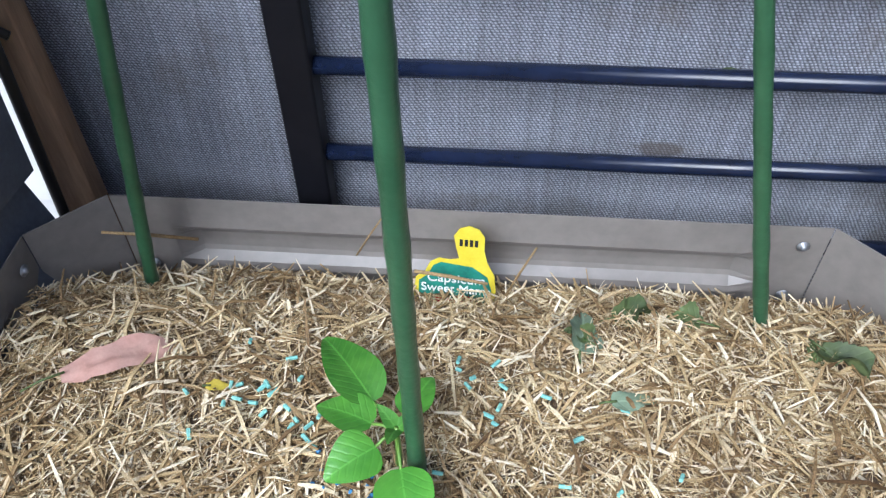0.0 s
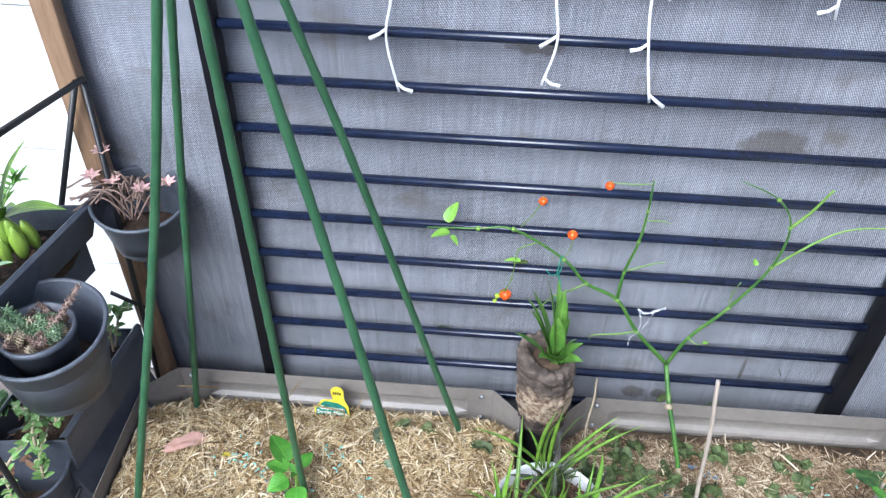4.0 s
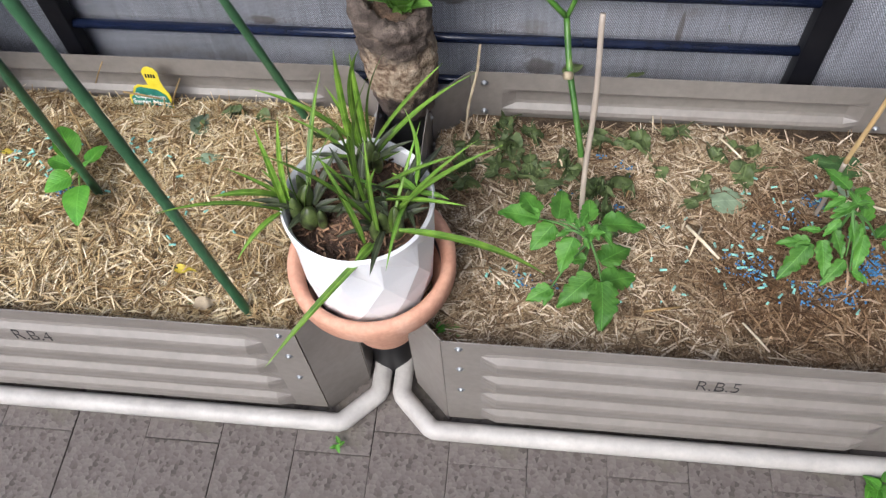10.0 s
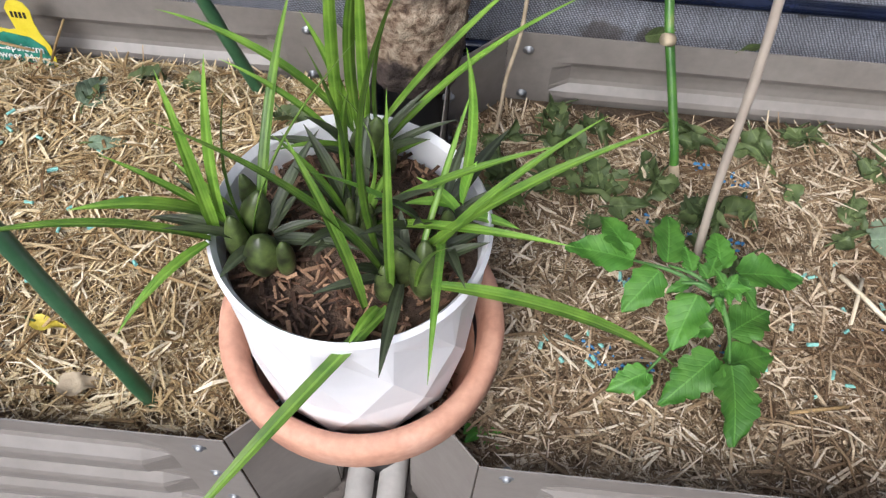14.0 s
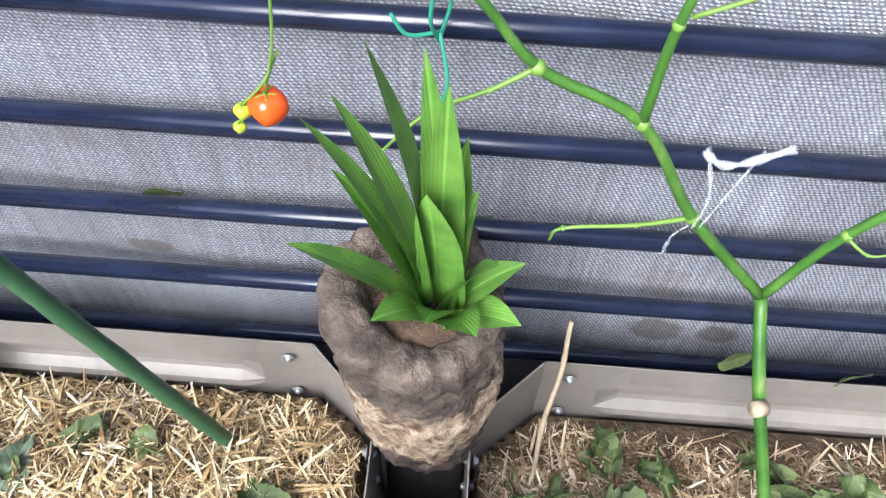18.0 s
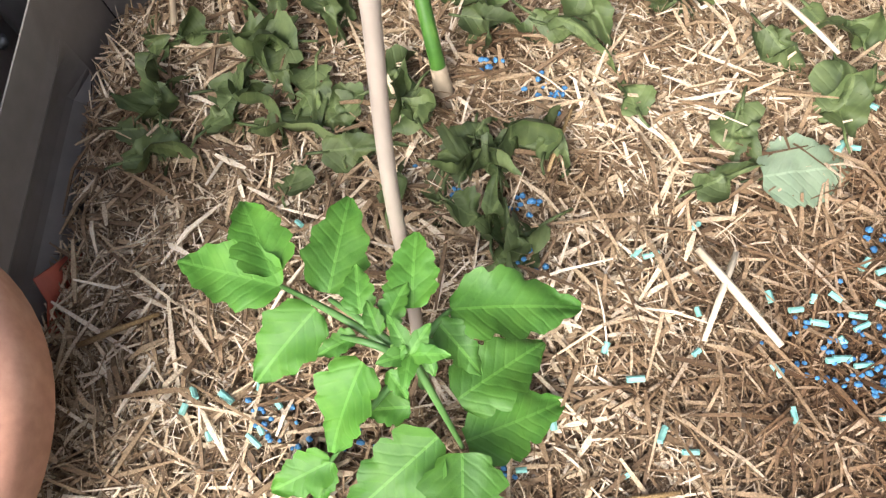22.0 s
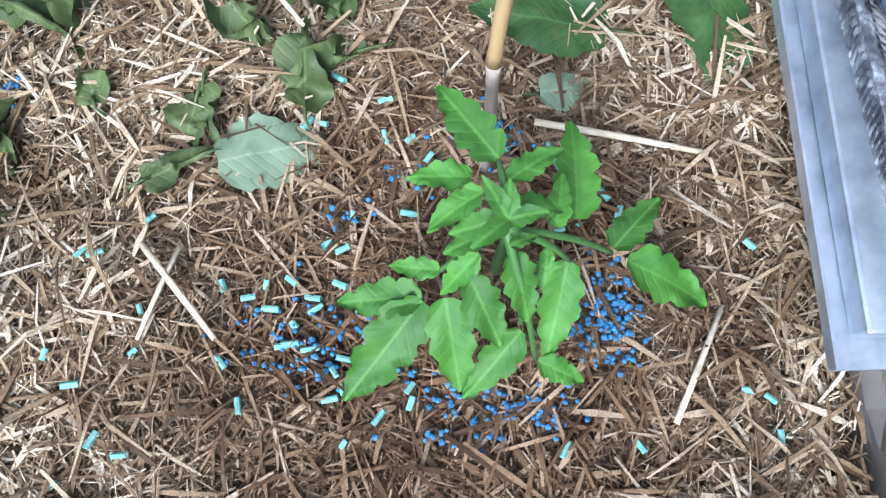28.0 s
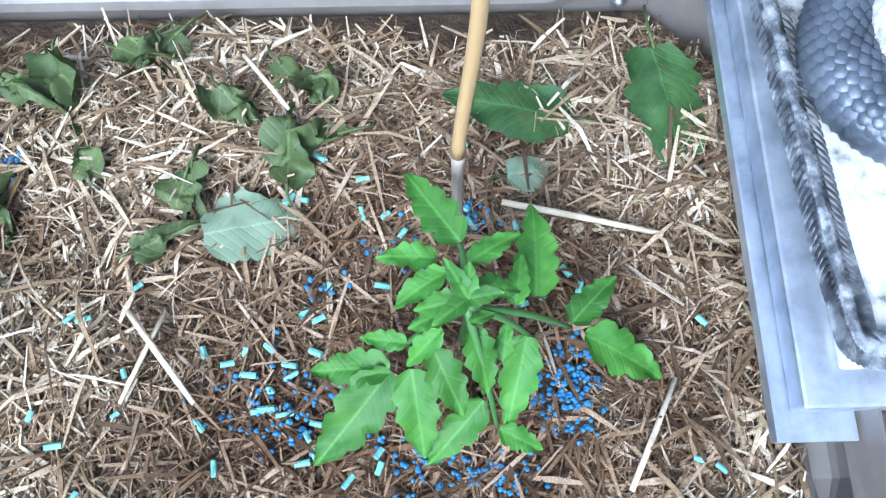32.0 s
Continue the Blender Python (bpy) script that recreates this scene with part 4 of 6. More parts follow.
for leaves, at, bulbs, material in (
    (CLUMP_A, (0.472, -0.418, 0.402), ((0.480, -0.428, 0.018, 0.040), (0.466, -0.404, 0.016, 0.048), (0.497, -0.430, 0.010, 0.036), (0.470, -0.390, 0.011, 0.050), (0.462, -0.420, 0.012, 0.045)), "leaf_strap"),
    (CLUMP_B, (0.585, -0.438, 0.402), ((0.580, -0.430, 0.012, 0.042), (0.596, -0.438, 0.014, 0.050), (0.570, -0.444, 0.011, 0.038)), "leaf_strap"),
    (CLUMP_C, (0.543, -0.393, 0.402), ((0.548, -0.392, 0.009, 0.050), (0.538, -0.398, 0.008, 0.045), (0.552, -0.402, 0.008, 0.050)), "leaf_strap"),
    (CLUMP_D, (0.605, -0.390, 0.402), ((0.608, -0.392, 0.010, 0.040),), "leaf_yellow"),
    (CLUMP_E, (0.540, -0.328, 0.400), ((0.532, -0.326, 0.013, 0.048), (0.546, -0.330, 0.014, 0.052), (0.556, -0.335, 0.011, 0.042)), "leaf_strap"),
):
    plant = thing("orchid_plant", at, "green orchid clump with arching strap leaves and dark pseudobulbs", "orchid", "orchids in the white pot")
    for base, tip, w in leaves:
        strap(plant, base, tip, w * 0.70, material, bend=rnd.uniform(14, 60), twist=rnd.uniform(-0.5, 0.5))
    for k in range(2):
        a = rnd.uniform(0, 6.283)
        b = Vector(at).lerp(Vector((PX, PY, at[2])), 0.15) + Vector((0.010 * math.cos(a), 0.010 * math.sin(a), 0.02))
        tip = b + Vector((0.14 * math.cos(a) * rnd.random(), 0.14 * math.sin(a) * rnd.random(), rnd.uniform(0.04, 0.14)))
        strap(plant, b, tip, rnd.uniform(0.004, 0.008), material, bend=rnd.uniform(15, 50), twist=rnd.uniform(-0.6, 0.6))
    for x, y, r, h in bulbs:
        x, y = x + (PX - x) * 0.12, y + (PY - y) * 0.12
        bulb(plant, (x, y, 0.403), r * 0.66, h * 0.95, rnd.uniform(0, 360), rnd.uniform(-15, 15))
    for k in range(9):
        a = rnd.uniform(0, 6.283)
        p = Vector(at).lerp(Vector((PX, PY, at[2])), 0.2) + Vector((0.008 * math.cos(a), 0.008 * math.sin(a), 0.018))
        add_leaf(plant, p, math.degrees(a), rnd.uniform(25, 78), rnd.uniform(0.030, 0.075), rnd.uniform(0.006, 0.011), "leaf_dead", "strap", name="sheath", label="blackened dry leaf sheath", bend=0.5, fold=0.5)

# ---- log planter at the back, on an upturned pot ----
LOG = pose(0.548, -0.095, 0.245, 0, -3, 0) @ Matrix.Diagonal((0.99, 0.99, 1.02, 1))
logp = thing("log_planter", (0.545, -0.096, 0.245), "hollow weathered bark log used as a planter", "planter")
bm = bmesh.new()


def rough(r, z, a, j):
    c, s = math.cos(a), math.sin(a)
    q = noise.noise((c * 1.2, s * 1.2, z * 9 + 2))
    f = noise.noise((c * 4 + z * 8, s * 4, z * 40))
    g = noise.noise((c * 11, s * 11, z * 120))
    h = noise.noise((c * 24, s * 24, z * 260))
    up = min(1.0, max(0.0, (z - 0.08) / 0.10))
    if z > 0.17 and r < 0.0475:
        r *= 1 - 0.20 * max(0.0, math.cos(a + 1.75)) ** 0.7 * min(1.0, (0.0475 - r) / 0.008)
    fold = 0.045 * up * math.sin(z * 210 + 4 * q + 2.5 * c + 2 * f)
    return r * (1 + 0.10 * q + 0.08 * f + 0.06 * g + 0.03 * h + fold), z + up * (0.013 * math.cos(a - 2.5) + 0.009 * q + 0.006 * f) + (0.012 * q if z < 0.02 else 0)


prof = [(0.0001, 0.0), (0.032, 0.0), (0.040, 0.004)] + [(0.0430 + 0.0105 * math.sin(min(1.0, k / 30) * 1.57), 0.010 + 0.180 * k / 48) for k in range(49)] + [(0.0520, 0.1955), (0.0495, 0.2000), (0.0460, 0.2020), (0.0410, 0.2010), (0.0360, 0.1975), (0.0320, 0.190), (0.0290, 0.175), (0.0001, 0.168)]
lathe(bm, prof, 96, rough)
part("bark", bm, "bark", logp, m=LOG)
bm = bmesh.new()
lathe(bm, [(0.0001, 0.190), (0.018, 0.189), (0.034, 0.182)], 24, lambda r, z, a, j: (r, z + 0.004 * noise.noise((r * 90 * math.cos(a), r * 90 * math.sin(a), 2))))
part("fill", bm, "dark_soil", logp, m=LOG)
stand = thing("upturned_pot", (0.545, -0.096, FLOOR), "black plastic pot turned over under the log", "pot")
bm = bmesh.new()
lathe(bm, [(0.0001, 0.250), (0.030, 0.250), (0.032, 0.243), (0.039, FLOOR + 0.012), (0.040, FLOOR + 0.010), (0.040, FLOOR), (0.036, FLOOR), (0.030, 0.236), (0.0001, 0.238)], 32)
part("body", bm, "black", stand, m=Matrix.Translation((0.545, -0.096, 0)))
BROM = [
    ((0.519, -0.095, 0.640), 0.030), ((0.486, -0.088, 0.592), 0.022), ((0.498, -0.075, 0.594), 0.023), ((0.471, -0.108, 0.518), 0.024), ((0.553, -0.080, 0.606), 0.026),
    ((0.533, -0.070, 0.615), 0.022), ((0.545, -0.108, 0.562), 0.032), ((0.586, -0.105, 0.510), 0.028), ((0.498, -0.104, 0.562), 0.026), ((0.565, -0.070, 0.560), 0.024), ((0.572, -0.080, 0.530), 0.024),
]
brom = thing("bromeliad", (0.556, -0.092, 0.425), "bright green bromeliad with upright strap leaves in the log", "bromeliad")
for tip, w in BROM:
    d = (Vector(tip) - Vector((0.552, -0.092, 0.38))).normalized()
    base = Vector((0.552 + 0.020 * d.x, -0.094 + 0.020 * d.y, 0.428))
    az, el, length = between(base, tip)
    bend = rnd.uniform(6, 26)
    add_leaf(brom, base, az, el + bend / 2, length * 0.98, w, "leaf_tank", "tank", roll=rnd.uniform(-18, 18), bend=radians(bend), n=12, m=6, fold=0.24, ripple=0.015)
for az, el, length, w in ((225, 64, 0.066, 0.028), (262, 76, 0.064, 0.032), (300, 66, 0.058, 0.030), (335, 50, 0.054, 0.028), (15, 60, 0.060, 0.024)):
    p = (0.553 + 0.010 * math.cos(radians(az)), -0.096 + 0.010 * math.sin(radians(az)), 0.428)
    add_leaf(brom, p, az, el + 18, length, w, "leaf_tank", "tank", bend=1.1, n=10, m=6, fold=0.30, label="short broad curling leaf")


# ---- tomato seedlings ----
def stem_part(parent, pts, radii, material="stem", name="stem", label="", seg=7, per=5):
    bm = bmesh.new()
    c = curve_pts(pts, per)
    if hasattr(radii, "__len__"):
        k = np.linspace(0, len(radii) - 1, len(c))
        radii = np.interp(k, range(len(radii)), radii)
    sweep(bm, c, radii, seg)
    return part(name, bm, material, parent, label)


def tomato(at, centre, leaflets, label, stalks, wide, lobes, top):
    plant = thing("tomato_seedling", at, label, "tomato plant", "tomato seedlings")
    stem_part(plant, [at, ((at[0] + centre[0]) / 2 + 0.002, (at[1] + centre[1]) / 2 + 0.003, (at[2] + centre[2]) / 2), centre], [0.0034, 0.0028, 0.0018], "stem_soft")
    for t in stalks:
        low = Vector(centre) - Vector((0, 0, 0.012))
        mid = low.lerp(Vector(t), 0.55) + Vector((0, 0, 0.008))
        stem_part(plant, [low, mid, t], [0.0021, 0.0017, 0.0012], "stem_soft", "leaf_stalk")
    for bx, by, bz, tx, ty, tz in leaflets:
        base, tip = (bx, by, bz), (tx, ty, tz)
        az, el, length = between(base, tip)
        add_leaf(plant, base, az, el + 11, length * 1.05, length * wide * rnd.uniform(0.88, 1.12), "leaf", "ovate", roll=rnd.uniform(-16, 16), name="leaflet", bend=radians(26), n=30, m=8, lobes=lobes, pairs=rnd.uniform(3.8, 5.0), ripple=0.085, fold=0.22)
    for k in range(top):
        a = k * 67 + rnd.uniform(-20, 20)
        add_leaf(plant, (centre[0], centre[1], centre[2] + 0.002), a, 32, rnd.uniform(0.014, 0.022), 0.009, "leaf", "ovate", name="leaflet", bend=0.6, n=16, lobes=0.22, ripple=0.05)


LEAFLETS_1 = [(0.753, -0.315, 0.278, 0.699, -0.304, 0.272), (0.749, -0.31, 0.28, 0.729, -0.272, 0.276), (0.778, -0.32, 0.288, 0.784, -0.273, 0.285), (0.772, -0.327, 0.285, 0.746, -0.359, 0.27), (0.794, -0.341, 0.295, 0.776, -0.348, 0.288), (0.798, -0.352, 0.295, 0.781, -0.387, 0.27), (0.817, -0.367, 0.27, 0.795, -0.369, 0.262), (0.795, -0.331, 0.296, 0.791, -0.309, 0.296), (0.807, -0.337, 0.3, 0.814, -0.317, 0.3), (0.818, -0.328, 0.298, 0.816, -0.293, 0.296), (0.834, -0.326, 0.29, 0.891, -0.318, 0.278), (0.829, -0.333, 0.296, 0.849, -0.352, 0.284), (0.837, -0.36, 0.25, 0.877, -0.329, 0.24), (0.841, -0.377, 0.225, 0.89, -0.355, 0.205), (0.84, -0.384, 0.24, 0.845, -0.445, 0.225), (0.828, -0.377, 0.24, 0.786, -0.418, 0.225), (0.774, -0.39, 0.225, 0.744, -0.407, 0.215), (0.775, -0.391, 0.225, 0.766, -0.411, 0.215), (0.824, -0.342, 0.302, 0.829, -0.357, 0.3), (0.81, -0.356, 0.3, 0.818, -0.366, 0.292), (0.805, -0.341, 0.302, 0.798, -0.327, 0.302), (0.817, -0.346, 0.305, 0.808, -0.354, 0.3)]
tomato((0.815, -0.345, 0.195), (0.819, -0.349, 0.300), LEAFLETS_1, "bright green tomato seedling with toothed leaves beside a cane", ((0.753, -0.315, 0.278), (0.779, -0.323, 0.288), (0.834, -0.326, 0.290), (0.840, -0.381, 0.236), (0.774, -0.390, 0.225), (0.787, -0.341, 0.293)), 0.62, 0.28, 5)
LEAFLETS_2 = [(1.148, -0.263, 0.31, 1.123, -0.229, 0.305), (1.137, -0.267, 0.3, 1.11, -0.264, 0.295), (1.151, -0.274, 0.315, 1.174, -0.259, 0.31), (1.187, -0.276, 0.26, 1.19, -0.229, 0.262), (1.174, -0.285, 0.28, 1.179, -0.261, 0.28), (1.141, -0.277, 0.31, 1.117, -0.287, 0.295), (1.154, -0.283, 0.31, 1.175, -0.282, 0.295), (1.149, -0.29, 0.315, 1.127, -0.293, 0.3), (1.145, -0.293, 0.31, 1.124, -0.298, 0.295), (1.122, -0.299, 0.265, 1.099, -0.295, 0.258), (1.113, -0.308, 0.25, 1.073, -0.308, 0.24), (1.113, -0.31, 0.25, 1.076, -0.354, 0.225), (1.124, -0.311, 0.26, 1.129, -0.351, 0.235), (1.135, -0.305, 0.275, 1.148, -0.333, 0.255), (1.153, -0.298, 0.29, 1.161, -0.324, 0.265), (1.182, -0.295, 0.255, 1.172, -0.337, 0.23), (1.168, -0.31, 0.27, 1.17, -0.291, 0.275), (1.209, -0.284, 0.232, 1.234, -0.258, 0.23), (1.217, -0.289, 0.225, 1.261, -0.309, 0.205), (1.16, -0.324, 0.235, 1.133, -0.354, 0.215), (1.168, -0.338, 0.23, 1.19, -0.349, 0.22), (1.151, -0.299, 0.305, 1.163, -0.293, 0.3), (1.139, -0.298, 0.29, 1.122, -0.311, 0.27)]
tomato((1.152, -0.284, 0.185), (1.150, -0.291, 0.315), LEAFLETS_2, "slender green tomato seedling among blue and aqua pellets", ((1.208, -0.286, 0.232), (1.122, -0.299, 0.263), (1.167, -0.337, 0.228), (1.182, -0.295, 0.258), (1.160, -0.321, 0.240), (1.148, -0.264, 0.310)), 0.44, 0.34, 4)

# ---- capsicum seedling ----
caps = thing("capsicum_seedling", (0.094, -0.266, 0.22), "small glossy green capsicum seedling beside a stake", "capsicum plant")
stem_part(caps, [(0.092, -0.280, 0.205), (0.094, -0.276, 0.245), (0.093, -0.270, 0.272)], [0.0028, 0.0024, 0.0018])
for tx, ty, w in ((0.028, -0.190, 0.040), (0.034, -0.250, 0.034), (0.050, -0.309, 0.038), (0.114, -0.360, 0.040), (0.112, -0.221, 0.028)):
    c = Vector((0.093, -0.272, 0.268))
    tip = Vector((tx, ty, 0.265))
    base = c.lerp(tip, 0.30 if w != 0.036 else 0.38)
    stem_part(caps, [c, c.lerp(base, 0.5) + Vector((0, 0, 0.004)), base], [0.0016, 0.0013, 0.0012], name="leaf_stalk")
    az, el, length = between(base, tip)
    add_leaf(caps, base, az, el + 14, length * 1.04, w, "leaf_dark", "ovate", roll=rnd.uniform(-12, 12), bend=radians(34), n=12, m=6, fold=0.22, ripple=0.02)
for a in (20, 140, 260):
    add_leaf(caps, (0.093, -0.270, 0.270), a, 45, 0.022, 0.012, "leaf", "ovate", bend=0.5)

# ---- bare chilli bush trained along the fence ----
Y0 = -0.030
bush = thing("chilli_bush", (0.818, -0.168, 0.19), "pruned chilli bush with bare green branches and small red fruit", "chilli plant")
stem_part(bush, [(0.820, -0.176, 0.170), (0.816, -0.166, 0.200), (0.813, -0.158, 0.214)], [0.0062, 0.0058, 0.0052], "stem_dry", "stem_base", "pale woody stem base", seg=10)
stem_part(bush, [(0.8135, -0.159, 0.211), (0.809, -0.147, 0.232), (0.797, -0.112, 0.275), (0.785, -0.076, 0.318), (0.776, Y0, 0.367)], [0.0048, 0.0046, 0.0046, 0.0048, 0.0046], "stem_main", seg=10)


def branch(pts, r0, r1):
    stem_part(bush, [(x, y, z) for x, y, z in pts], [r0, r1], "stem_main" if r0 > 0.003 else "stem", "branch", seg=8)
    for x, y, z in pts[1:-1]:
        bm = bmesh.new()
        bmesh.ops.create_icosphere(bm, subdivisions=2, radius=r0 * 1.08)
        part("knot", bm, "stem", bush, m=Matrix.Translation((x, y, z)))


branch([(0.776, Y0, 0.367), (0.704, Y0, 0.453), (0.655, Y0, 0.533), (0.595, Y0, 0.568), (0.550, Y0, 0.622), (0.458, Y0, 0.683), (0.398, Y0, 0.680), (0.311, Y0, 0.676)], 0.0043, 0.0012)
branch([(0.655, Y0, 0.533), (0.657, Y0, 0.60), (0.670, Y0, 0.673), (0.673, Y0, 0.740), (0.671, Y0, 0.802)], 0.0032, 0.0016)
branch([(0.776, Y0, 0.367), (0.802, Y0, 0.446), (0.854, Y0, 0.530), (0.900, Y0, 0.634), (0.906, Y0, 0.723), (0.872, Y0, 0.779), (0.805, Y0, 0.812)], 0.0038, 0.0010)
branch([(0.900, Y0, 0.634), (0.959, Y0, 0.699), (1.014, Y0, 0.730), (1.129, Y0, 0.736)], 0.0024, 0.0010)
branch([(0.906, Y0, 0.723), (0.928, Y0, 0.757), (0.949, Y0, 0.804)], 0.0028, 0.0022)
branch([(0.704, Y0, 0.453), (0.670, -0.036, 0.449), (0.625, -0.040, 0.446), (0.618, -0.040, 0.432)], 0.0018, 0.0008)
branch([(0.595, Y0, 0.568), (0.572, -0.036, 0.556), (0.540, -0.045, 0.545), (0.510, -0.05, 0.510)], 0.0018, 0.0008)
branch([(0.662, Y0, 0.605), (0.700, -0.034, 0.628), (0.722, -0.036, 0.636)], 0.0014, 0.0007)
branch([(0.854, Y0, 0.530), (0.850, -0.034, 0.57), (0.858, -0.034, 0.60)], 0.0014, 0.0007)
branch([(0.670, Y0, 0.72), (0.70, -0.036, 0.725), (0.715, -0.036, 0.72)], 0.0012, 0.0006)
branch([(0.80, Y0, 0.446), (0.815, -0.04, 0.440), (0.826, -0.044, 0.448)], 0.0012, 0.0007)
bm = bmesh.new()
sweep(bm, [(0.788, -0.090, 0.313), (0.779, -0.094, 0.317)], [0.0062, 0.0058], 12)
part("cut_stub", bm, "stem_dry", bush, "pale cut branch stub")


def fruit(at, r, hang, material="fruit"):
    bm = bmesh.new()
    lathe(bm, [(0.0001, -1.0), (0.35, -0.95), (0.75, -0.66), (0.98, -0.1), (0.94, 0.4), (0.62, 0.8), (0.25, 0.88), (0.0001, 0.80)], 20, lambda rr, z, a, j: (rr * (1 + 0.06 * math.cos(4 * a)), z))
    bmesh.ops.scale(bm, vec=(r, r, r), verts=bm.verts)
    f = part("fruit", bm, material, bush, "glossy ripe red fruit" if material == "fruit" else "small unripe green fruit", Matrix.Translation(at))
    bm = bmesh.new()
    top = (at[0], at[1], at[2] + r * 0.8)
    sweep(bm, curve_pts([top, ((at[0] + hang[0]) / 2 + 0.003, at[1], (at[2] + hang[2]) / 2 + r / 2), hang], 4), 0.0009, 5)
    part("fruit_stalk", bm, "stem", f)
    bm = bmesh.new()
    for k in range(5):
        a = k * 1.257
        c = bmesh.ops.create_cone(bm, segments=4, radius1=r * 0.22, radius2=0.0001, depth=r * 0.7, cap_ends=True)
        bmesh.ops.transform(bm, matrix=Matrix.Translation((top[0] + r * 0.25 * math.cos(a), top[1] + r * 0.25 * math.sin(a), top[2])) @ Euler((0, radians(75), a), "XYZ").to_matrix().to_4x4(), verts=c["verts"])
    part("calyx", bm, "stem", f)


fruit((0.454, -0.036, 0.533), 0.0110, (0.466, -0.032, 0.612))
fruit((0.557, -0.036, 0.684), 0.0085, (0.553, Y0, 0.63))
fruit((0.501, -0.036, 0.752), 0.0075, (0.47, Y0, 0.690))
fruit((0.603, -0.036, 0.791), 0.0075, (0.670, Y0, 0.795))
fruit((0.440, -0.038, 0.530), 0.0050, (0.464, -0.032, 0.57), "fruit_green")
fruit((0.436, -0.038, 0.517), 0.0038, (0.450, -0.036, 0.545), "fruit_green")
branch([(0.500, Y0, 0.657), (0.470, -0.032, 0.64), (0.466, -0.032, 0.612)], 0.0012, 0.0009)
for at, az, el, L, W in (((0.345, Y0, 0.690), 60, 50, 0.040, 0.022), ((0.350, -0.035, 0.672), 200, 10, 0.034, 0.020), ((0.352, -0.034, 0.664), 330, -30, 0.022, 0.012), ((0.475, -0.034, 0.615), 170, 5, 0.03, 0.012), ((0.872, -0.034, 0.64), 90, 30, 0.014, 0.010), ((0.826, -0.044, 0.448), 20, 10, 0.012, 0.009)):
    add_leaf(bush, at, az, el, L, W, "leaf_yellow", "ovate", bend=0.6, fold=0.25)

# ties on the bush
bm = bmesh.new()
for pts in ([(0.704, -0.036, 0.449), (0.708, -0.030, 0.475), (0.703, -0.012, 0.498)], [(0.708, -0.036, 0.450), (0.718, -0.030, 0.478), (0.735, -0.014, 0.500)], [(0.700, -0.014, 0.496), (0.716, -0.020, 0.492), (0.750, -0.016, 0.506)], [(0.702, -0.035, 0.452), (0.694, -0.036, 0.44), (0.693, -0.036, 0.42)]):
    c = curve_pts(pts, 6)
    sweep(bm, c, [0.0012 + 0.0022 * abs(math.sin(k * 0.9)) for k in range(len(c))], 6, squash=0.25)
single("tape_tie", bm, "tie", "clear plastic tape tying the bush to a rail", "tie")
bm = bmesh.new()
for pts in ([(0.545, -0.024, 0.575), (0.541, -0.036, 0.60), (0.546, -0.030, 0.63), (0.55, -0.02, 0.60), (0.545, -0.024, 0.578)], [(0.545, -0.028, 0.585), (0.550, -0.040, 0.56), (0.540, -0.045, 0.535)], [(0.545, -0.028, 0.585), (0.530, -0.035, 0.588), (0.522, -0.035, 0.60)]):
    sweep(bm, curve_pts(pts, 6), 0.0011, 6)
single("twine_tie", bm, "twine", "green twine tying a branch to a rail", "tie")

# ---- canes ----


def cane(name, foot, top, r, material, label, nodes, upper=None):
    t = thing(name, foot, label, "cane")
    foot, top = Vector(foot), Vector(top)
    bm = bmesh.new()
    n = 36
    rr = [r * (1 + 0.22 * max(0.0, 1 - abs(k / n - q) * n / 1.2)) for k in range(n + 1) for q in [min(nodes, key=lambda v: abs(v - k / n))]]
    pts = [foot.lerp(top, k / n) + Vector((0.0015 * math.sin(k * 0.3), 0, 0)) for k in range(n + 1)]
    cut = n if upper is None else int(n * upper)
    sweep(bm, pts[: cut + 1], rr[: cut + 1], 12)
    part("shaft", bm, material, t)
    if upper is not None:
        bm = bmesh.new()
        sweep(bm, pts[cut:], rr[cut:], 12)
        part("upper_shaft", bm, "bamboo_gold", t, "smooth golden upper length of cane")
    return t


cane("bamboo_cane", (0.810, -0.335, 0.165), (0.807, -0.203, 0.535), 0.0036, "bamboo", "grey-brown bamboo cane pushed into the straw", (0.68,))
cane("bamboo_cane", (1.148, -0.225, 0.165), (1.152, -0.216, 0.52), 0.0031, "bamboo", "bamboo cane with a golden upper length beside the seedling", (0.42,), 0.42)
cane("dry_twig", (0.630, -0.128, 0.180), (0.654, -0.026, 0.304), 0.0021, "stem_dry", "thin dry grey twig standing in the bed corner", (0.4, 0.8))

# ---- plant tag ----
tag = thing("plant_tag", (0.119, -0.088, 0.19), "yellow and green printed capsicum plant tag stuck upright in the straw", "plant tag")
TAG = pose(0.119, -0.088, 0.176, 78, 0, -3)


def flat_shape(pts, t):
    bm = bmesh.new()
    a = [bm.verts.new((x, y, 0)) for x, y in pts]
    b = [bm.verts.new((x, y, t)) for x, y in pts]
    bm.faces.new(a[::-1]), bm.faces.new(b)
    for i in range(len(pts)):
        bm.faces.new((a[i - 1], a[i], b[i], b[i - 1]))
    return bm


def blob_outline(cx, cy, rx, ry, n=20, wob=0.0, seed=0):
    return [(cx + rx * math.cos(2 * math.pi * k / n) * (1 + wob * math.sin(3 * k + seed)), cy + ry * math.sin(2 * math.pi * k / n) * (1 + wob * math.cos(5 * k + seed))) for k in range(n)]


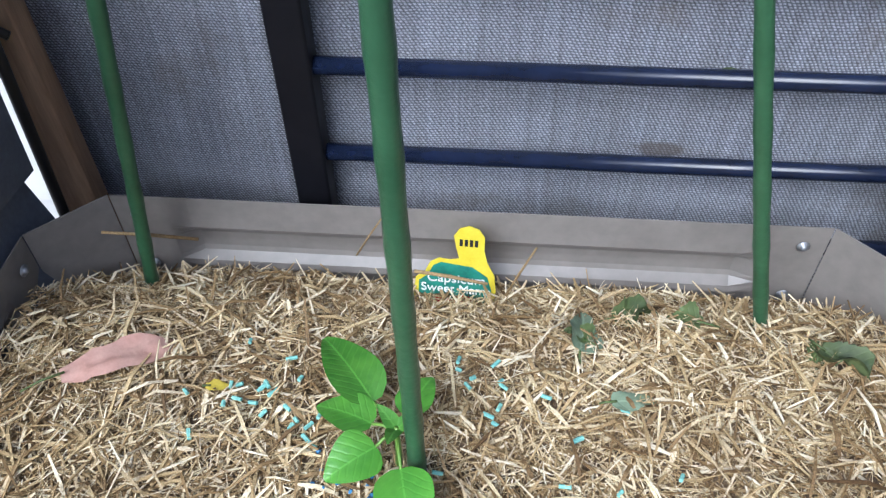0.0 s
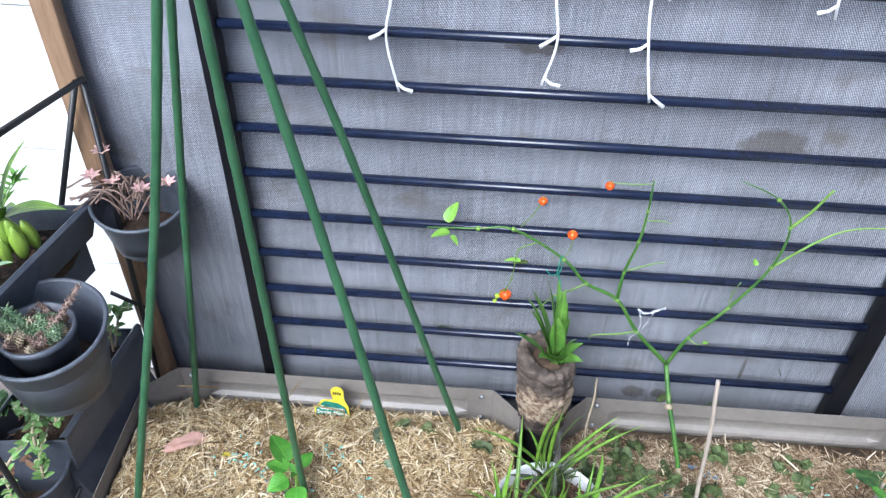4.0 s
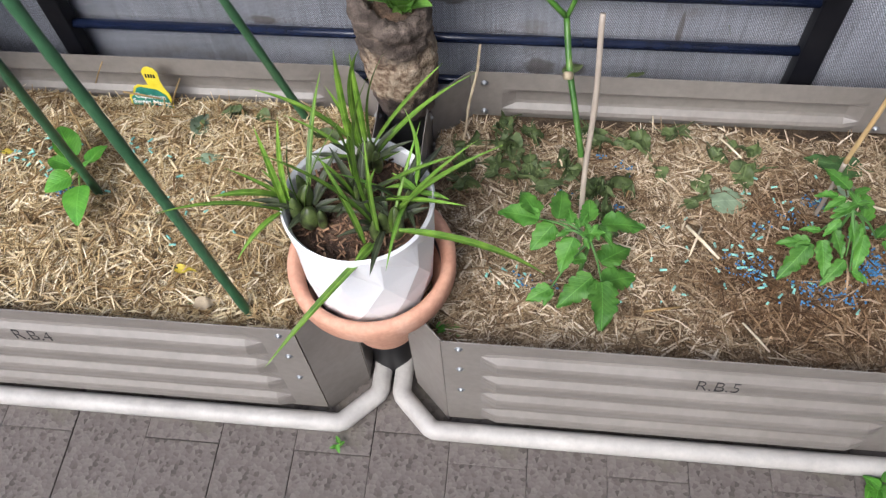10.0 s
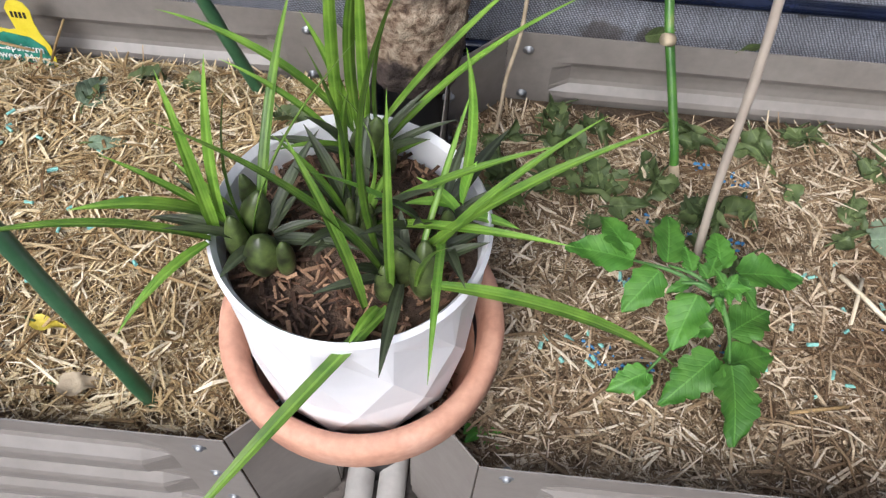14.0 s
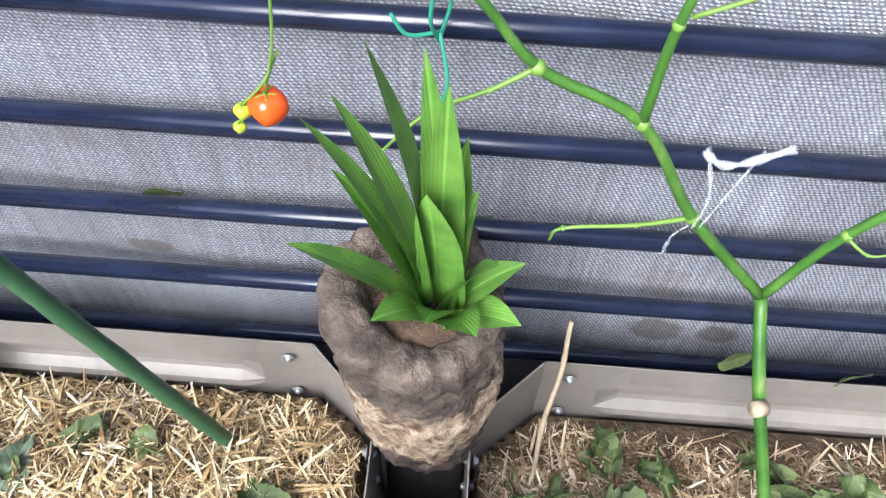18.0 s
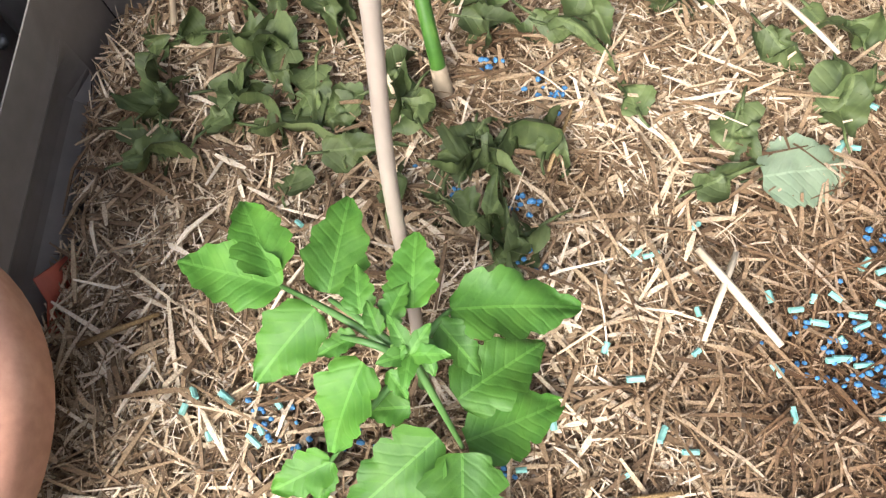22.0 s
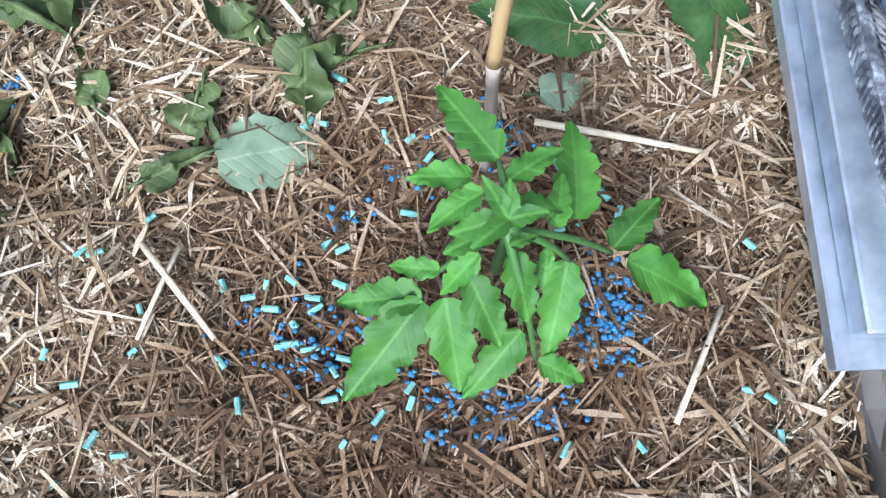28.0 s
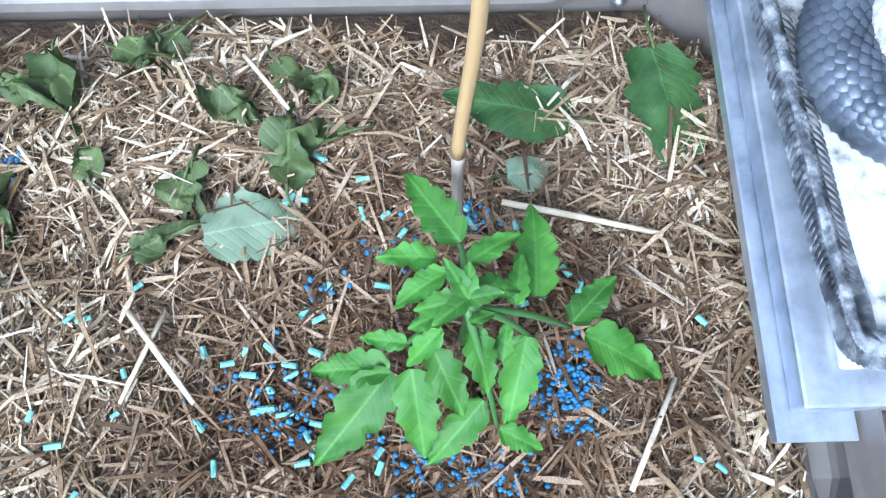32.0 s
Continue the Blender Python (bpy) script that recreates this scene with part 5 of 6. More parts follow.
bm = flat_shape([(-0.036, 0.0), (0.036, 0.0), (0.038, 0.03), (0.036, 0.046), (0.029, 0.060), (0.026, 0.072), (0.026, 0.086), (0.021, 0.094), (0.012, 0.097), (0.004, 0.094), (-0.001, 0.086), (0.001, 0.074), (0.004, 0.062), (-0.004, 0.060), (-0.014, 0.061), (-0.022, 0.056), (-0.027, 0.044), (-0.035, 0.038), (-0.037, 0.022)], 0.0008)
part("card", bm, "tag_yellow", tag, "yellow card", TAG, smooth=False)
bm = flat_shape([(-0.033, 0.003), (0.033, 0.003), (0.034, 0.030), (0.030, 0.044), (0.016, 0.054), (-0.012, 0.057), (-0.019, 0.053), (-0.024, 0.042), (-0.032, 0.035)], 0.0004)
part("picture", bm, "tag_green", tag, "dark green printed picture", TAG @ Matrix.Translation((0, 0, 0.0010)), smooth=False)
for cx, cy, rx, ry in ((-0.010, 0.011, 0.011, 0.008), (0.009, 0.013, 0.012, 0.009), (0.022, 0.010, 0.009, 0.006)):
    part("printed_fruit", flat_shape(blob_outline(cx, cy, rx, ry, 18, 0.06, cx * 900), 0.0003), "tag_red", tag, "red printed fruit", TAG @ Matrix.Translation((0, 0, 0.0015 + cx * 0.004)), smooth=False)
for body, y, size in (("Capsicum", 0.0400, 0.0135), ("Sweet Mama", 0.0285, 0.0125)):
    put("lettering", text_mesh(body, size, "tag_white"), tag, TAG @ Matrix.Translation((0.002, y, 0.0022)), "white printed words")
bm = bmesh.new()
for k in range(4):
    box(bm, (0.004 + 0.0045 * k, 0.076, 0), (0.0068 + 0.0045 * k, 0.083, 0.0003))
part("print_mark", bm, "ink", tag, "dark unreadable print", TAG @ Matrix.Translation((0, 0, 0.001)), smooth=False)
bm = bmesh.new()
box(bm, (-0.012, -0.03, 0.0), (0.012, 0.002, 0.0008))
part("spike", bm, "tag_yellow", tag, m=TAG, smooth=False)

# ---- fallen leaves ----


def fallen(x, y, az, L, W, material, label, group="fallen leaves", lift=0.006, crumple=0.10, shape="ovate", roll=0.0, tooth=0.06):
    bm = leaf_bm(L, W, shape, bend=rnd.uniform(-0.2, 0.6 + 6 * crumple), fold=rnd.uniform(-0.1, 0.4 + 5 * crumple), n=16, m=8, tooth=tooth, ripple=crumple, seed=rnd.randrange(9999), twist=rnd.uniform(-0.5, 0.5))
    for v in bm.verts:
        v.co += 0.15 * L * crumple * 9 * Vector((noise.noise(v.co * 62), noise.noise(v.co * 62 + Vector((7, 0, 0))), 1.25 * noise.noise(v.co * 70 + Vector((0, 9, 0)))))
    bmesh.ops.translate(bm, verts=bm.verts, vec=(-L / 2, 0, 0))
    z = rise(x, y) + lift
    t = thing("fallen_leaf", (x, y, z - 0.004), label, "leaf", group)
    part("blade", bm, material, t, m=aim((x, y, z), az, rnd.uniform(-6, 6), roll))
    bm = bmesh.new()
    d = Vector((math.cos(radians(az)), math.sin(radians(az)), 0))
    p = Vector((x, y, z)) - d * L * 0.5
    sweep(bm, [p + d * 0.004, p - d * L * 0.12 + Vector((0, 0, 0.001)), p - d * L * 0.28 + Vector((0.003, 0.002, -0.002))], [0.0011, 0.0010, 0.0008], 5)
    part("stalk", bm, "leaf_wilt", t)
    return t


WILT = "dull green wilted leaf lying crumpled on the straw"
WILTED = (
    (0.681, -0.09), (0.705, -0.107), (0.726, -0.115), (0.636, -0.128), (0.682, -0.135), (0.715, -0.141), (0.634, -0.171), (0.67, -0.177),
    (0.7, -0.167), (0.702, -0.183), (0.733, -0.181), (0.752, -0.188), (0.655, -0.209), (0.739, -0.2), (0.847, -0.1), (0.848, -0.122),
    (0.885, -0.12), (0.909, -0.118), (0.924, -0.096), (0.959, -0.09), (0.974, -0.102), (0.928, -0.158), (1.054, -0.119), (1.035, -0.136),
    (1.049, -0.155), (0.985, -0.193), (0.998, -0.211), (0.871, -0.204), (0.832, -0.206), (0.851, -0.216), (0.835, -0.242), (0.846, -0.255),
    (0.867, -0.268), (0.729, -0.231), (0.782, -0.154), (0.781, -0.179), (0.785, -0.209), (0.805, -0.258),
)
for x, y in WILTED:
    for k in range(rnd.choice((1, 2, 2))):
        fallen(x + rnd.uniform(-0.014, 0.014), y + rnd.uniform(-0.010, 0.010), rnd.uniform(0, 360), rnd.uniform(0.034, 0.062), rnd.uniform(0.015, 0.028), "leaf_wilt", WILT, crumple=rnd.uniform(0.10, 0.24), roll=rnd.uniform(-35, 35), lift=0.008 + 0.005 * k, shape=rnd.choice(("ovate", "lance", "lance")))
fallen(0.857, -0.192, 82, 0.055, 0.016, "leaf_wilt", "long narrow wilted leaf beside the chilli stem", crumple=0.06)
fallen(0.640, -0.196, 5, 0.052, 0.020, "leaf_wilt", "long wilted leaf lying flat on the straw", crumple=0.06)
fallen(0.696, -0.166, 12, 0.056, 0.022, "leaf_wilt", "broad wilted leaf lying flat on the straw", crumple=0.07)
fallen(1.034, -0.211, 14, 0.066, 0.044, "leaf_pale", "pale grey-green wilted leaf showing its underside", lift=0.011, crumple=0.04)
fallen(1.205, -0.181, 10, 0.046, 0.024, "leaf_pale", "pale green curled leaf on the straw", crumple=0.05)
fallen(1.184, -0.137, 165, 0.082, 0.044, "leaf_big", "large dark green leaf with holes lying by the bed wall", lift=0.013, crumple=0.035)
fallen(1.285, -0.152, 280, 0.098, 0.048, "leaf_big", "large dark green leaf drooping in the bed corner", lift=0.015, crumple=0.045, tooth=0.10)
fallen(0.231, -0.146, 80, 0.048, 0.030, "leaf_pale", "pale green fallen leaf standing against the straw", crumple=0.05, roll=25)
fallen(0.282, -0.119, 20, 0.055, 0.030, "leaf_wilt", WILT, crumple=0.14)
fallen(0.308, -0.121, 160, 0.045, 0.026, "leaf_wilt", WILT, crumple=0.14)
fallen(0.408, -0.160, 200, 0.050, 0.028, "leaf_wilt", WILT, crumple=0.14)
fallen(0.435, -0.168, 320, 0.045, 0.026, "leaf_wilt", WILT, crumple=0.14)
fallen(0.222, -0.150, 140, 0.030, 0.018, "leaf_wilt", WILT, crumple=0.14)
fallen(0.270, -0.213, 12, 0.044, 0.018, "leaf_pale", "pale narrow leaf lying on golden straw", crumple=0.04)
fallen(-0.126, -0.196, 34, 0.118, 0.030, "leaf_pink", "long dry salmon-pink leaf lying on the straw", crumple=0.03, shape="lance", tooth=0.0, lift=0.020)
fallen(-0.053, -0.223, 10, 0.020, 0.010, "leaf_gold", "small yellow leaf on the straw", crumple=0.05)
fallen(0.275, -0.405, 350, 0.034, 0.014, "leaf_gold", "small yellow-brown leaf on the straw", crumple=0.05)
fallen(0.325, -0.452, 5, 0.050, 0.020, "stem_dry", "dry tan leaf lying by the bed rim", crumple=0.08)

# leaf scraps caught in the fence
for x, y, z, az, L in ((0.574, 0.012, 0.372, 20, 0.026), (0.341, 0.014, 0.378, 5, 0.030), (0.562, 0.012, 0.352, 200, 0.03), (0.479, 0.014, 0.568, 10, 0.03), (0.795, -0.028, 0.262, 15, 0.036), (0.885, -0.028, 0.262, 190, 0.034), (1.02, 0.012, 0.31, 80, 0.02), (1.02, 0.012, 0.36, 95, 0.02)):
    t = thing("leaf_scrap", (x, y, z), "dry green leaf scrap caught on the fence", "leaf", "leaf scraps on the fence")
    add_leaf(t, (x - L / 2 * math.cos(radians(az)), y - 0.004, z), az, 0, L, L * 0.5, "leaf_wilt", "ovate", roll=70, name="blade", bend=0.3, ripple=0.08)

# ---- single straws that stand out ----
for a, b, r in (((0.963, -0.265, 0.207), (1.004, -0.318, 0.208), 0.0024), ((0.984, -0.266, 0.206), (0.964, -0.317, 0.208), 0.0021), ((1.178, -0.203, 0.204), (1.272, -0.226, 0.205), 0.0021), ((0.093, -0.236, 0.195), (0.087, -0.212, 0.318), 0.0016), ((0.166, -0.104, 0.195), (0.190, -0.088, 0.240), 0.0016), ((0.085, -0.090, 0.205), (0.150, -0.100, 0.204), 0.0016), ((0.62, -0.335, 0.207), (0.665, -0.315, 0.209), 0.0018), ((0.90, -0.405, 0.203), (0.95, -0.395, 0.205), 0.0019), ((1.03, -0.41, 0.20), (1.06, -0.45, 0.201), 0.0016), ((0.74, -0.43, 0.203), (0.735, -0.395, 0.207), 0.0018), ((1.24, -0.37, 0.20), (1.27, -0.31, 0.203), 0.0019), ((1.02, -0.10, 0.205), (1.05, -0.14, 0.207), 0.0016), ((0.88, -0.22, 0.205), (0.895, -0.175, 0.207), 0.0016), ((-0.12, -0.06, 0.20), (-0.19, -0.09, 0.235), 0.0016), ((0.03, -0.07, 0.20), (0.055, -0.06, 0.24), 0.0013), ((0.44, -0.20, 0.203), (0.47, -0.27, 0.206), 0.0022), ((0.32, -0.34, 0.205), (0.40, -0.36, 0.207), 0.0018)):
    bm = bmesh.new()
    a, b = Vector(a), Vector(b)
    if a.x < 0.5:
        a.z, b.z = a.z + 0.028, b.z + 0.028
    sweep(bm, [a, a.lerp(b, 0.5) + Vector((0, 0, 0.001)), b], [r, r * 1.05, r * 0.8], 6, squash=0.55)
    single("straw_stalk", bm, "straw_pale" if a.x > 0.9 else "straw", "pale golden straw stalk lying loose on the mulch", "straw", "loose straw stalks")


# ---- fertiliser pellets ----
def scatter(name, spots, label, material, seed, r, length):
    g = random.Random(seed)
    bm = bmesh.new()
    for cx, cy, sx, sy, n in spots:
        for k in range(n):
            x, y = g.gauss(cx, sx), g.gauss(cy, sy)
            z = rise(x, y) + 0.005
            L = length * g.uniform(0.6, 1.25)
            if length > r * 3:
                az, el = g.uniform(0, 6.283), g.uniform(-0.35, 0.35)
                d = Vector((math.cos(az) * math.cos(el), math.sin(az) * math.cos(el), math.sin(el)))
                sweep(bm, [Vector((x, y, z)) - d * L / 2, Vector((x, y, z)) + d * L / 2], r * g.uniform(0.85, 1.1), 7)
            else:
                q = bmesh.ops.create_icosphere(bm, subdivisions=1, radius=r * g.uniform(0.7, 1.3))
                bmesh.ops.transform(bm, matrix=Matrix.Translation((x, y, z)) @ Euler((g.random() * 6, g.random() * 6, 0)).to_matrix().to_4x4() @ Matrix.Diagonal((g.uniform(0.8, 1.3), 1, g.uniform(0.7, 1.0), 1)), verts=q["verts"])
    tagged(part(name, bm, material, None, smooth=False), label, "fertiliser", kind="stuff")


AQUA = (
    (0.964, -0.251, 0.002, 0.002, 1), (1.071, -0.25, 0.002, 0.002, 1), (1.058, -0.263, 0.002, 0.002, 1), (1.072, -0.268, 0.002, 0.002, 1), (1.106, -0.25, 0.002, 0.002, 1),
    (1.005, -0.283, 0.002, 0.002, 1), (1.027, -0.287, 0.002, 0.002, 1), (1.042, -0.284, 0.002, 0.002, 1), (1.071, -0.286, 0.002, 0.002, 1), (1.053, -0.294, 0.002, 0.002, 1),
    (1.054, -0.3, 0.002, 0.002, 1), (0.959, -0.295, 0.002, 0.002, 1), (0.939, -0.272, 0.002, 0.002, 1), (1.03, -0.299, 0.002, 0.002, 1), (1.018, -0.295, 0.002, 0.002, 1),
    (1.043, -0.309, 0.002, 0.002, 1), (1.034, -0.32, 0.002, 0.002, 1), (1.043, -0.319, 0.002, 0.002, 1), (1.051, -0.325, 0.002, 0.002, 1), (0.963, -0.324, 0.002, 0.002, 1),
    (1.006, -0.327, 0.002, 0.002, 1), (1.068, -0.329, 0.002, 0.002, 1), (1.069, -0.344, 0.002, 0.002, 1), (1.062, -0.352, 0.002, 0.002, 1), (1.081, -0.327, 0.002, 0.002, 1),
    (1.064, -0.335, 0.002, 0.002, 1), (1.103, -0.345, 0.002, 0.002, 1), (1.104, -0.355, 0.002, 0.002, 1), (1.086, -0.362, 0.002, 0.002, 1), (1.012, -0.353, 0.002, 0.002, 1),
    (1.052, -0.196, 0.002, 0.002, 1), (1.054, -0.191, 0.002, 0.002, 1), (1.095, -0.18, 0.002, 0.002, 1), (1.094, -0.205, 0.002, 0.002, 1), (1.066, -0.167, 0.002, 0.002, 1),
    (1.154, -0.161, 0.002, 0.002, 1), (1.218, -0.248, 0.002, 0.002, 1), (1.224, -0.257, 0.002, 0.002, 1), (1.187, -0.228, 0.002, 0.002, 1), (1.189, -0.213, 0.002, 0.002, 1),
    (1.156, -0.205, 0.002, 0.002, 1), (1.159, -0.214, 0.002, 0.002, 1), (1.119, -0.219, 0.002, 0.002, 1), (1.187, -0.267, 0.002, 0.002, 1), (1.199, -0.261, 0.002, 0.002, 1),
    (1.288, -0.275, 0.002, 0.002, 1), (1.297, -0.38, 0.002, 0.002, 1), (1.29, -0.36, 0.002, 0.002, 1), (1.277, -0.352, 0.002, 0.002, 1), (1.185, -0.377, 0.002, 0.002, 1),
    (1.066, -0.375, 0.002, 0.002, 1), (0.941, -0.367, 0.002, 0.002, 1), (1.219, -0.383, 0.002, 0.002, 1), (0.956, -0.374, 0.002, 0.002, 1), (1.142, -0.238, 0.002, 0.002, 1),
    (1.108, -0.207, 0.002, 0.002, 1), (1.13, -0.342, 0.002, 0.002, 1), (1.076, -0.303, 0.002, 0.002, 1), (0.931, -0.266, 0.002, 0.002, 1), (0.926, -0.34, 0.002, 0.002, 1),
    (0.923, -0.389, 0.002, 0.002, 1), (0.915, -0.317, 0.002, 0.002, 1), (0.871, -0.387, 0.002, 0.002, 1), (0.885, -0.365, 0.002, 0.002, 1), (0.694, -0.358, 0.002, 0.002, 1),
    (0.714, -0.36, 0.002, 0.002, 1), (0.688, -0.367, 0.002, 0.002, 1), (0.727, -0.351, 0.002, 0.002, 1), (0.736, -0.358, 0.002, 0.002, 1), (0.732, -0.375, 0.002, 0.002, 1),
    (0.707, -0.379, 0.002, 0.002, 1), (0.728, -0.384, 0.002, 0.002, 1), (0.737, -0.259, 0.002, 0.002, 1), (0.757, -0.286, 0.002, 0.002, 1), (0.765, -0.291, 0.002, 0.002, 1),
    (0.0, -0.215, 0.035, 0.025, 22), (0.16, -0.21, 0.035, 0.03, 12), (0.25, -0.3, 0.06, 0.04, 10),
)
scatter("aqua_pellets", AQUA, "aqua green fertiliser pellets scattered on the mulch", "pel_green", 3, 0.0018, 0.0080)
BLUE = (
    (1.150, -0.209, 0.0150, 0.0070, 42), (1.210, -0.309, 0.0105, 0.0150, 85), (1.203, -0.320, 0.0090, 0.0100, 30), (1.217, -0.324, 0.007, 0.0088, 13), (1.111, -0.225, 0.0109, 0.004, 9),
    (1.132, -0.239, 0.0085, 0.0033, 5), (1.146, -0.356, 0.0217, 0.0113, 34), (1.12, -0.343, 0.014, 0.0056, 17), (1.074, -0.25, 0.0109, 0.0056, 13), (1.062, -0.331, 0.0163, 0.0073, 26),
    (1.041, -0.313, 0.0194, 0.0146, 40), (1.07, -0.314, 0.0109, 0.0088, 21), (1.128, -0.361, 0.0163, 0.0113, 24), (1.169, -0.357, 0.014, 0.0088, 27), (0.75, -0.381, 0.014, 0.0048, 14),
    (0.734, -0.366, 0.0093, 0.0048, 9), (0.782, -0.375, 0.007, 0.0033, 5), (0.798, -0.294, 0.0046, 0.0056, 5), (0.853, -0.351, 0.0116, 0.0025, 5), (0.85, -0.382, 0.0093, 0.0048, 9),
    (0.873, -0.24, 0.0054, 0.0033, 5), (0.825, -0.234, 0.0046, 0.0025, 5), (0.763, -0.29, 0.0046, 0.0033, 5), (0.864, -0.388, 0.0031, 0.0033, 5), (0.875, -0.163, 0.0063, 0.0056, 7),
    (0.887, -0.173, 0.0063, 0.0056, 7), (0.848, -0.149, 0.0063, 0.0056, 7), (0.866, -0.238, 0.0063, 0.0056, 7), (0.787, -0.221, 0.0063, 0.0056, 7), (0.866, -0.276, 0.0063, 0.0056, 7),
    (0.055, -0.283, 0.01, 0.0078, 33), (0.075, -0.3, 0.015, 0.0078, 15),
)
scatter("blue_pellets", BLUE, "deep blue fertiliser granules in small heaps", "pel_blue", 4, 0.0017, 0.0)

# ---- red scrap and weeds ----
bm = flat_shape([(0, 0), (0.060, -0.004), (0.058, 0.020), (0.048, 0.030), (0.030, 0.052), (0.022, 0.034), (0.004, 0.026)], 0.001)
single("red_label_scrap", bm, "red_tin", "torn red plastic label scrap against the bed wall", "label").matrix_basis = pose(0.596, -0.302, 0.196, 90, 0, 90)
for x, y, z, n, s in ((0.640, -0.452, 0.19, 9, 0.016), (1.272, -0.552, FLOOR, 14, 0.024), (0.472, -0.552, FLOOR, 4, 0.012)):
    w = thing("weed", (x, y, z), "small dark green weed growing at the bed edge", "weed", "weeds")
    stem_part(w, [(x, y, z - 0.002), (x, y, z + s * 0.7), (x + 0.004, y, z + s * 1.3)], [0.0012, 0.0008])
    for k in range(n):
        add_leaf(w, (x + rnd.uniform(-s, s) * 0.5, y + rnd.uniform(-s, s) * 0.4, z + rnd.uniform(0.2, 1.4) * s), rnd.uniform(0, 360), rnd.uniform(0, 40), s * rnd.uniform(0.7, 1.2), s * 0.6, "leaf_dark", "ovate", bend=0.5)
    bm = bmesh.new()

# ---- icicle lights over the fence ----
STRANDS = (((0.262, 1.45), (0.255, 1.24), (0.258, 1.10), (0.252, 1.02), (0.268, 0.932)), ((0.385, 1.45), (0.368, 1.26), (0.360, 1.18), (0.343, 1.131)), ((0.468, 1.45), (0.474, 1.223), (0.481, 1.10), (0.494, 1.025), (0.477, 0.957)), ((0.640, 1.45), (0.622, 1.224), (0.617, 1.10), (0.620, 1.018), (0.640, 0.937)), ((0.575, 1.45), (0.572, 1.30), (0.570, 1.20)), ((0.112, 1.45), (0.115, 1.33), (0.111, 1.258)), ((0.030, 1.45), (0.040, 1.25), (0.062, 1.19), (0.048, 1.132)), ((-0.225, 1.45), (-0.238, 1.25), (-0.215, 1.15), (-0.191, 1.076)), ((-0.110, 1.45), (-0.09, 1.34), (-0.072, 1.285)), ((0.88, 1.45), (0.87, 1.30), (0.85, 1.20), (0.86, 1.08)), ((1.02, 1.45), (1.01, 1.25), (1.03, 1.12)))
bm = bmesh.new()
sweep(bm, curve_pts([(-0.26, -0.02, 1.455), (0.1, -0.02, 1.445), (0.5, -0.02, 1.452), (0.8, -0.02, 1.446), (1.17, -0.02, 1.455)]), 0.0016, 6)
single("light_cable", bm, "lamp_wire", "white cable of the icicle lights along the fence", "cable")
for s in STRANDS:
    st = thing("icicle_light", (s[0][0], -0.02, s[-1][1]), "white unlit icicle light strand hanging in front of the rails", "string light", "icicle lights")
    pts = curve_pts([(x + rnd.uniform(-0.004, 0.004), -0.021, z) for x, z in s], 6)
    bm = bmesh.new()
    sweep(bm, pts, 0.0021, 6)
    part("cable", bm, "lamp_wire", st)
    for k in range(5, len(pts), 6):
        p = pts[min(k, len(pts) - 1)]
        side = 1 if (k // 6) % 2 else -1
        bm = bmesh.new()
        sweep(bm, [p, p + Vector((side * 0.010, -0.002, -0.008)), p + Vector((side * 0.024, -0.003, -0.010 - 0.01 * rnd.random()))], [0.0020, 0.0026, 0.0034], 6)
        part("bulb_holder", bm, "lamp_wire", st)

# black hook and strap beside the post
hook = thing("strap_hook", (-0.062, -0.008, 1.11), "black plastic strap hook hanging on the fence post", "hook")
bm = bmesh.new()
box(bm, (-0.086, -0.016, 1.195), (-0.056, 0.008, 1.50), 0.004)
part("strap", bm, "black_plastic", hook)
bm = bmesh.new()
lathe(bm, [(0.0001, -0.095), (0.012, -0.088), (0.024, -0.06), (0.026, 0.0), (0.020, 0.015), (0.009, 0.022), (0.0001, 0.024)], 16)
bmesh.ops.scale(bm, vec=(1, 0.5, 1), verts=bm.verts)
part("hook_body", bm, "black_plastic", hook, m=pose(-0.064, -0.008, 1.19, 0, -6, 0))

# ---- tiered planter beside the first bed ----
planter = thing("tiered_planter", (-0.36, -0.25, FLOOR), "charcoal plastic tiered planter troughs on a black wire frame", "planter")


def rod(pts, r=0.0052):
    bm = bmesh.new()
    sweep(bm, pts, r, 8)
    part("frame_rod", bm, "black", planter)


rod([(-0.212, -0.040, 0.935), (-0.250, -0.490, 1.012)])
rod([(-0.212, -0.040, 0.935), (-0.272, -0.040, FLOOR)])
rod([(-0.250, -0.490, 1.012), (-0.345, -0.390, 0.15), (-0.357, -0.377, FLOOR)])
rod([(-0.345, -0.390, 0.15), (-0.290, -0.330, 0.26)], 0.004)
rod([(-0.56, -0.40, FLOOR), (-0.42, -0.44, 0.72), (-0.30, -0.46, 0.99)])
rod([(-0.50, -0.03, FLOOR), (-0.36, -0.03, 0.60), (-0.225, -0.04, 0.93)])
rod([(-0.236, -0.030, 0.42), (-0.30, -0.03, 0.46)], 0.004)


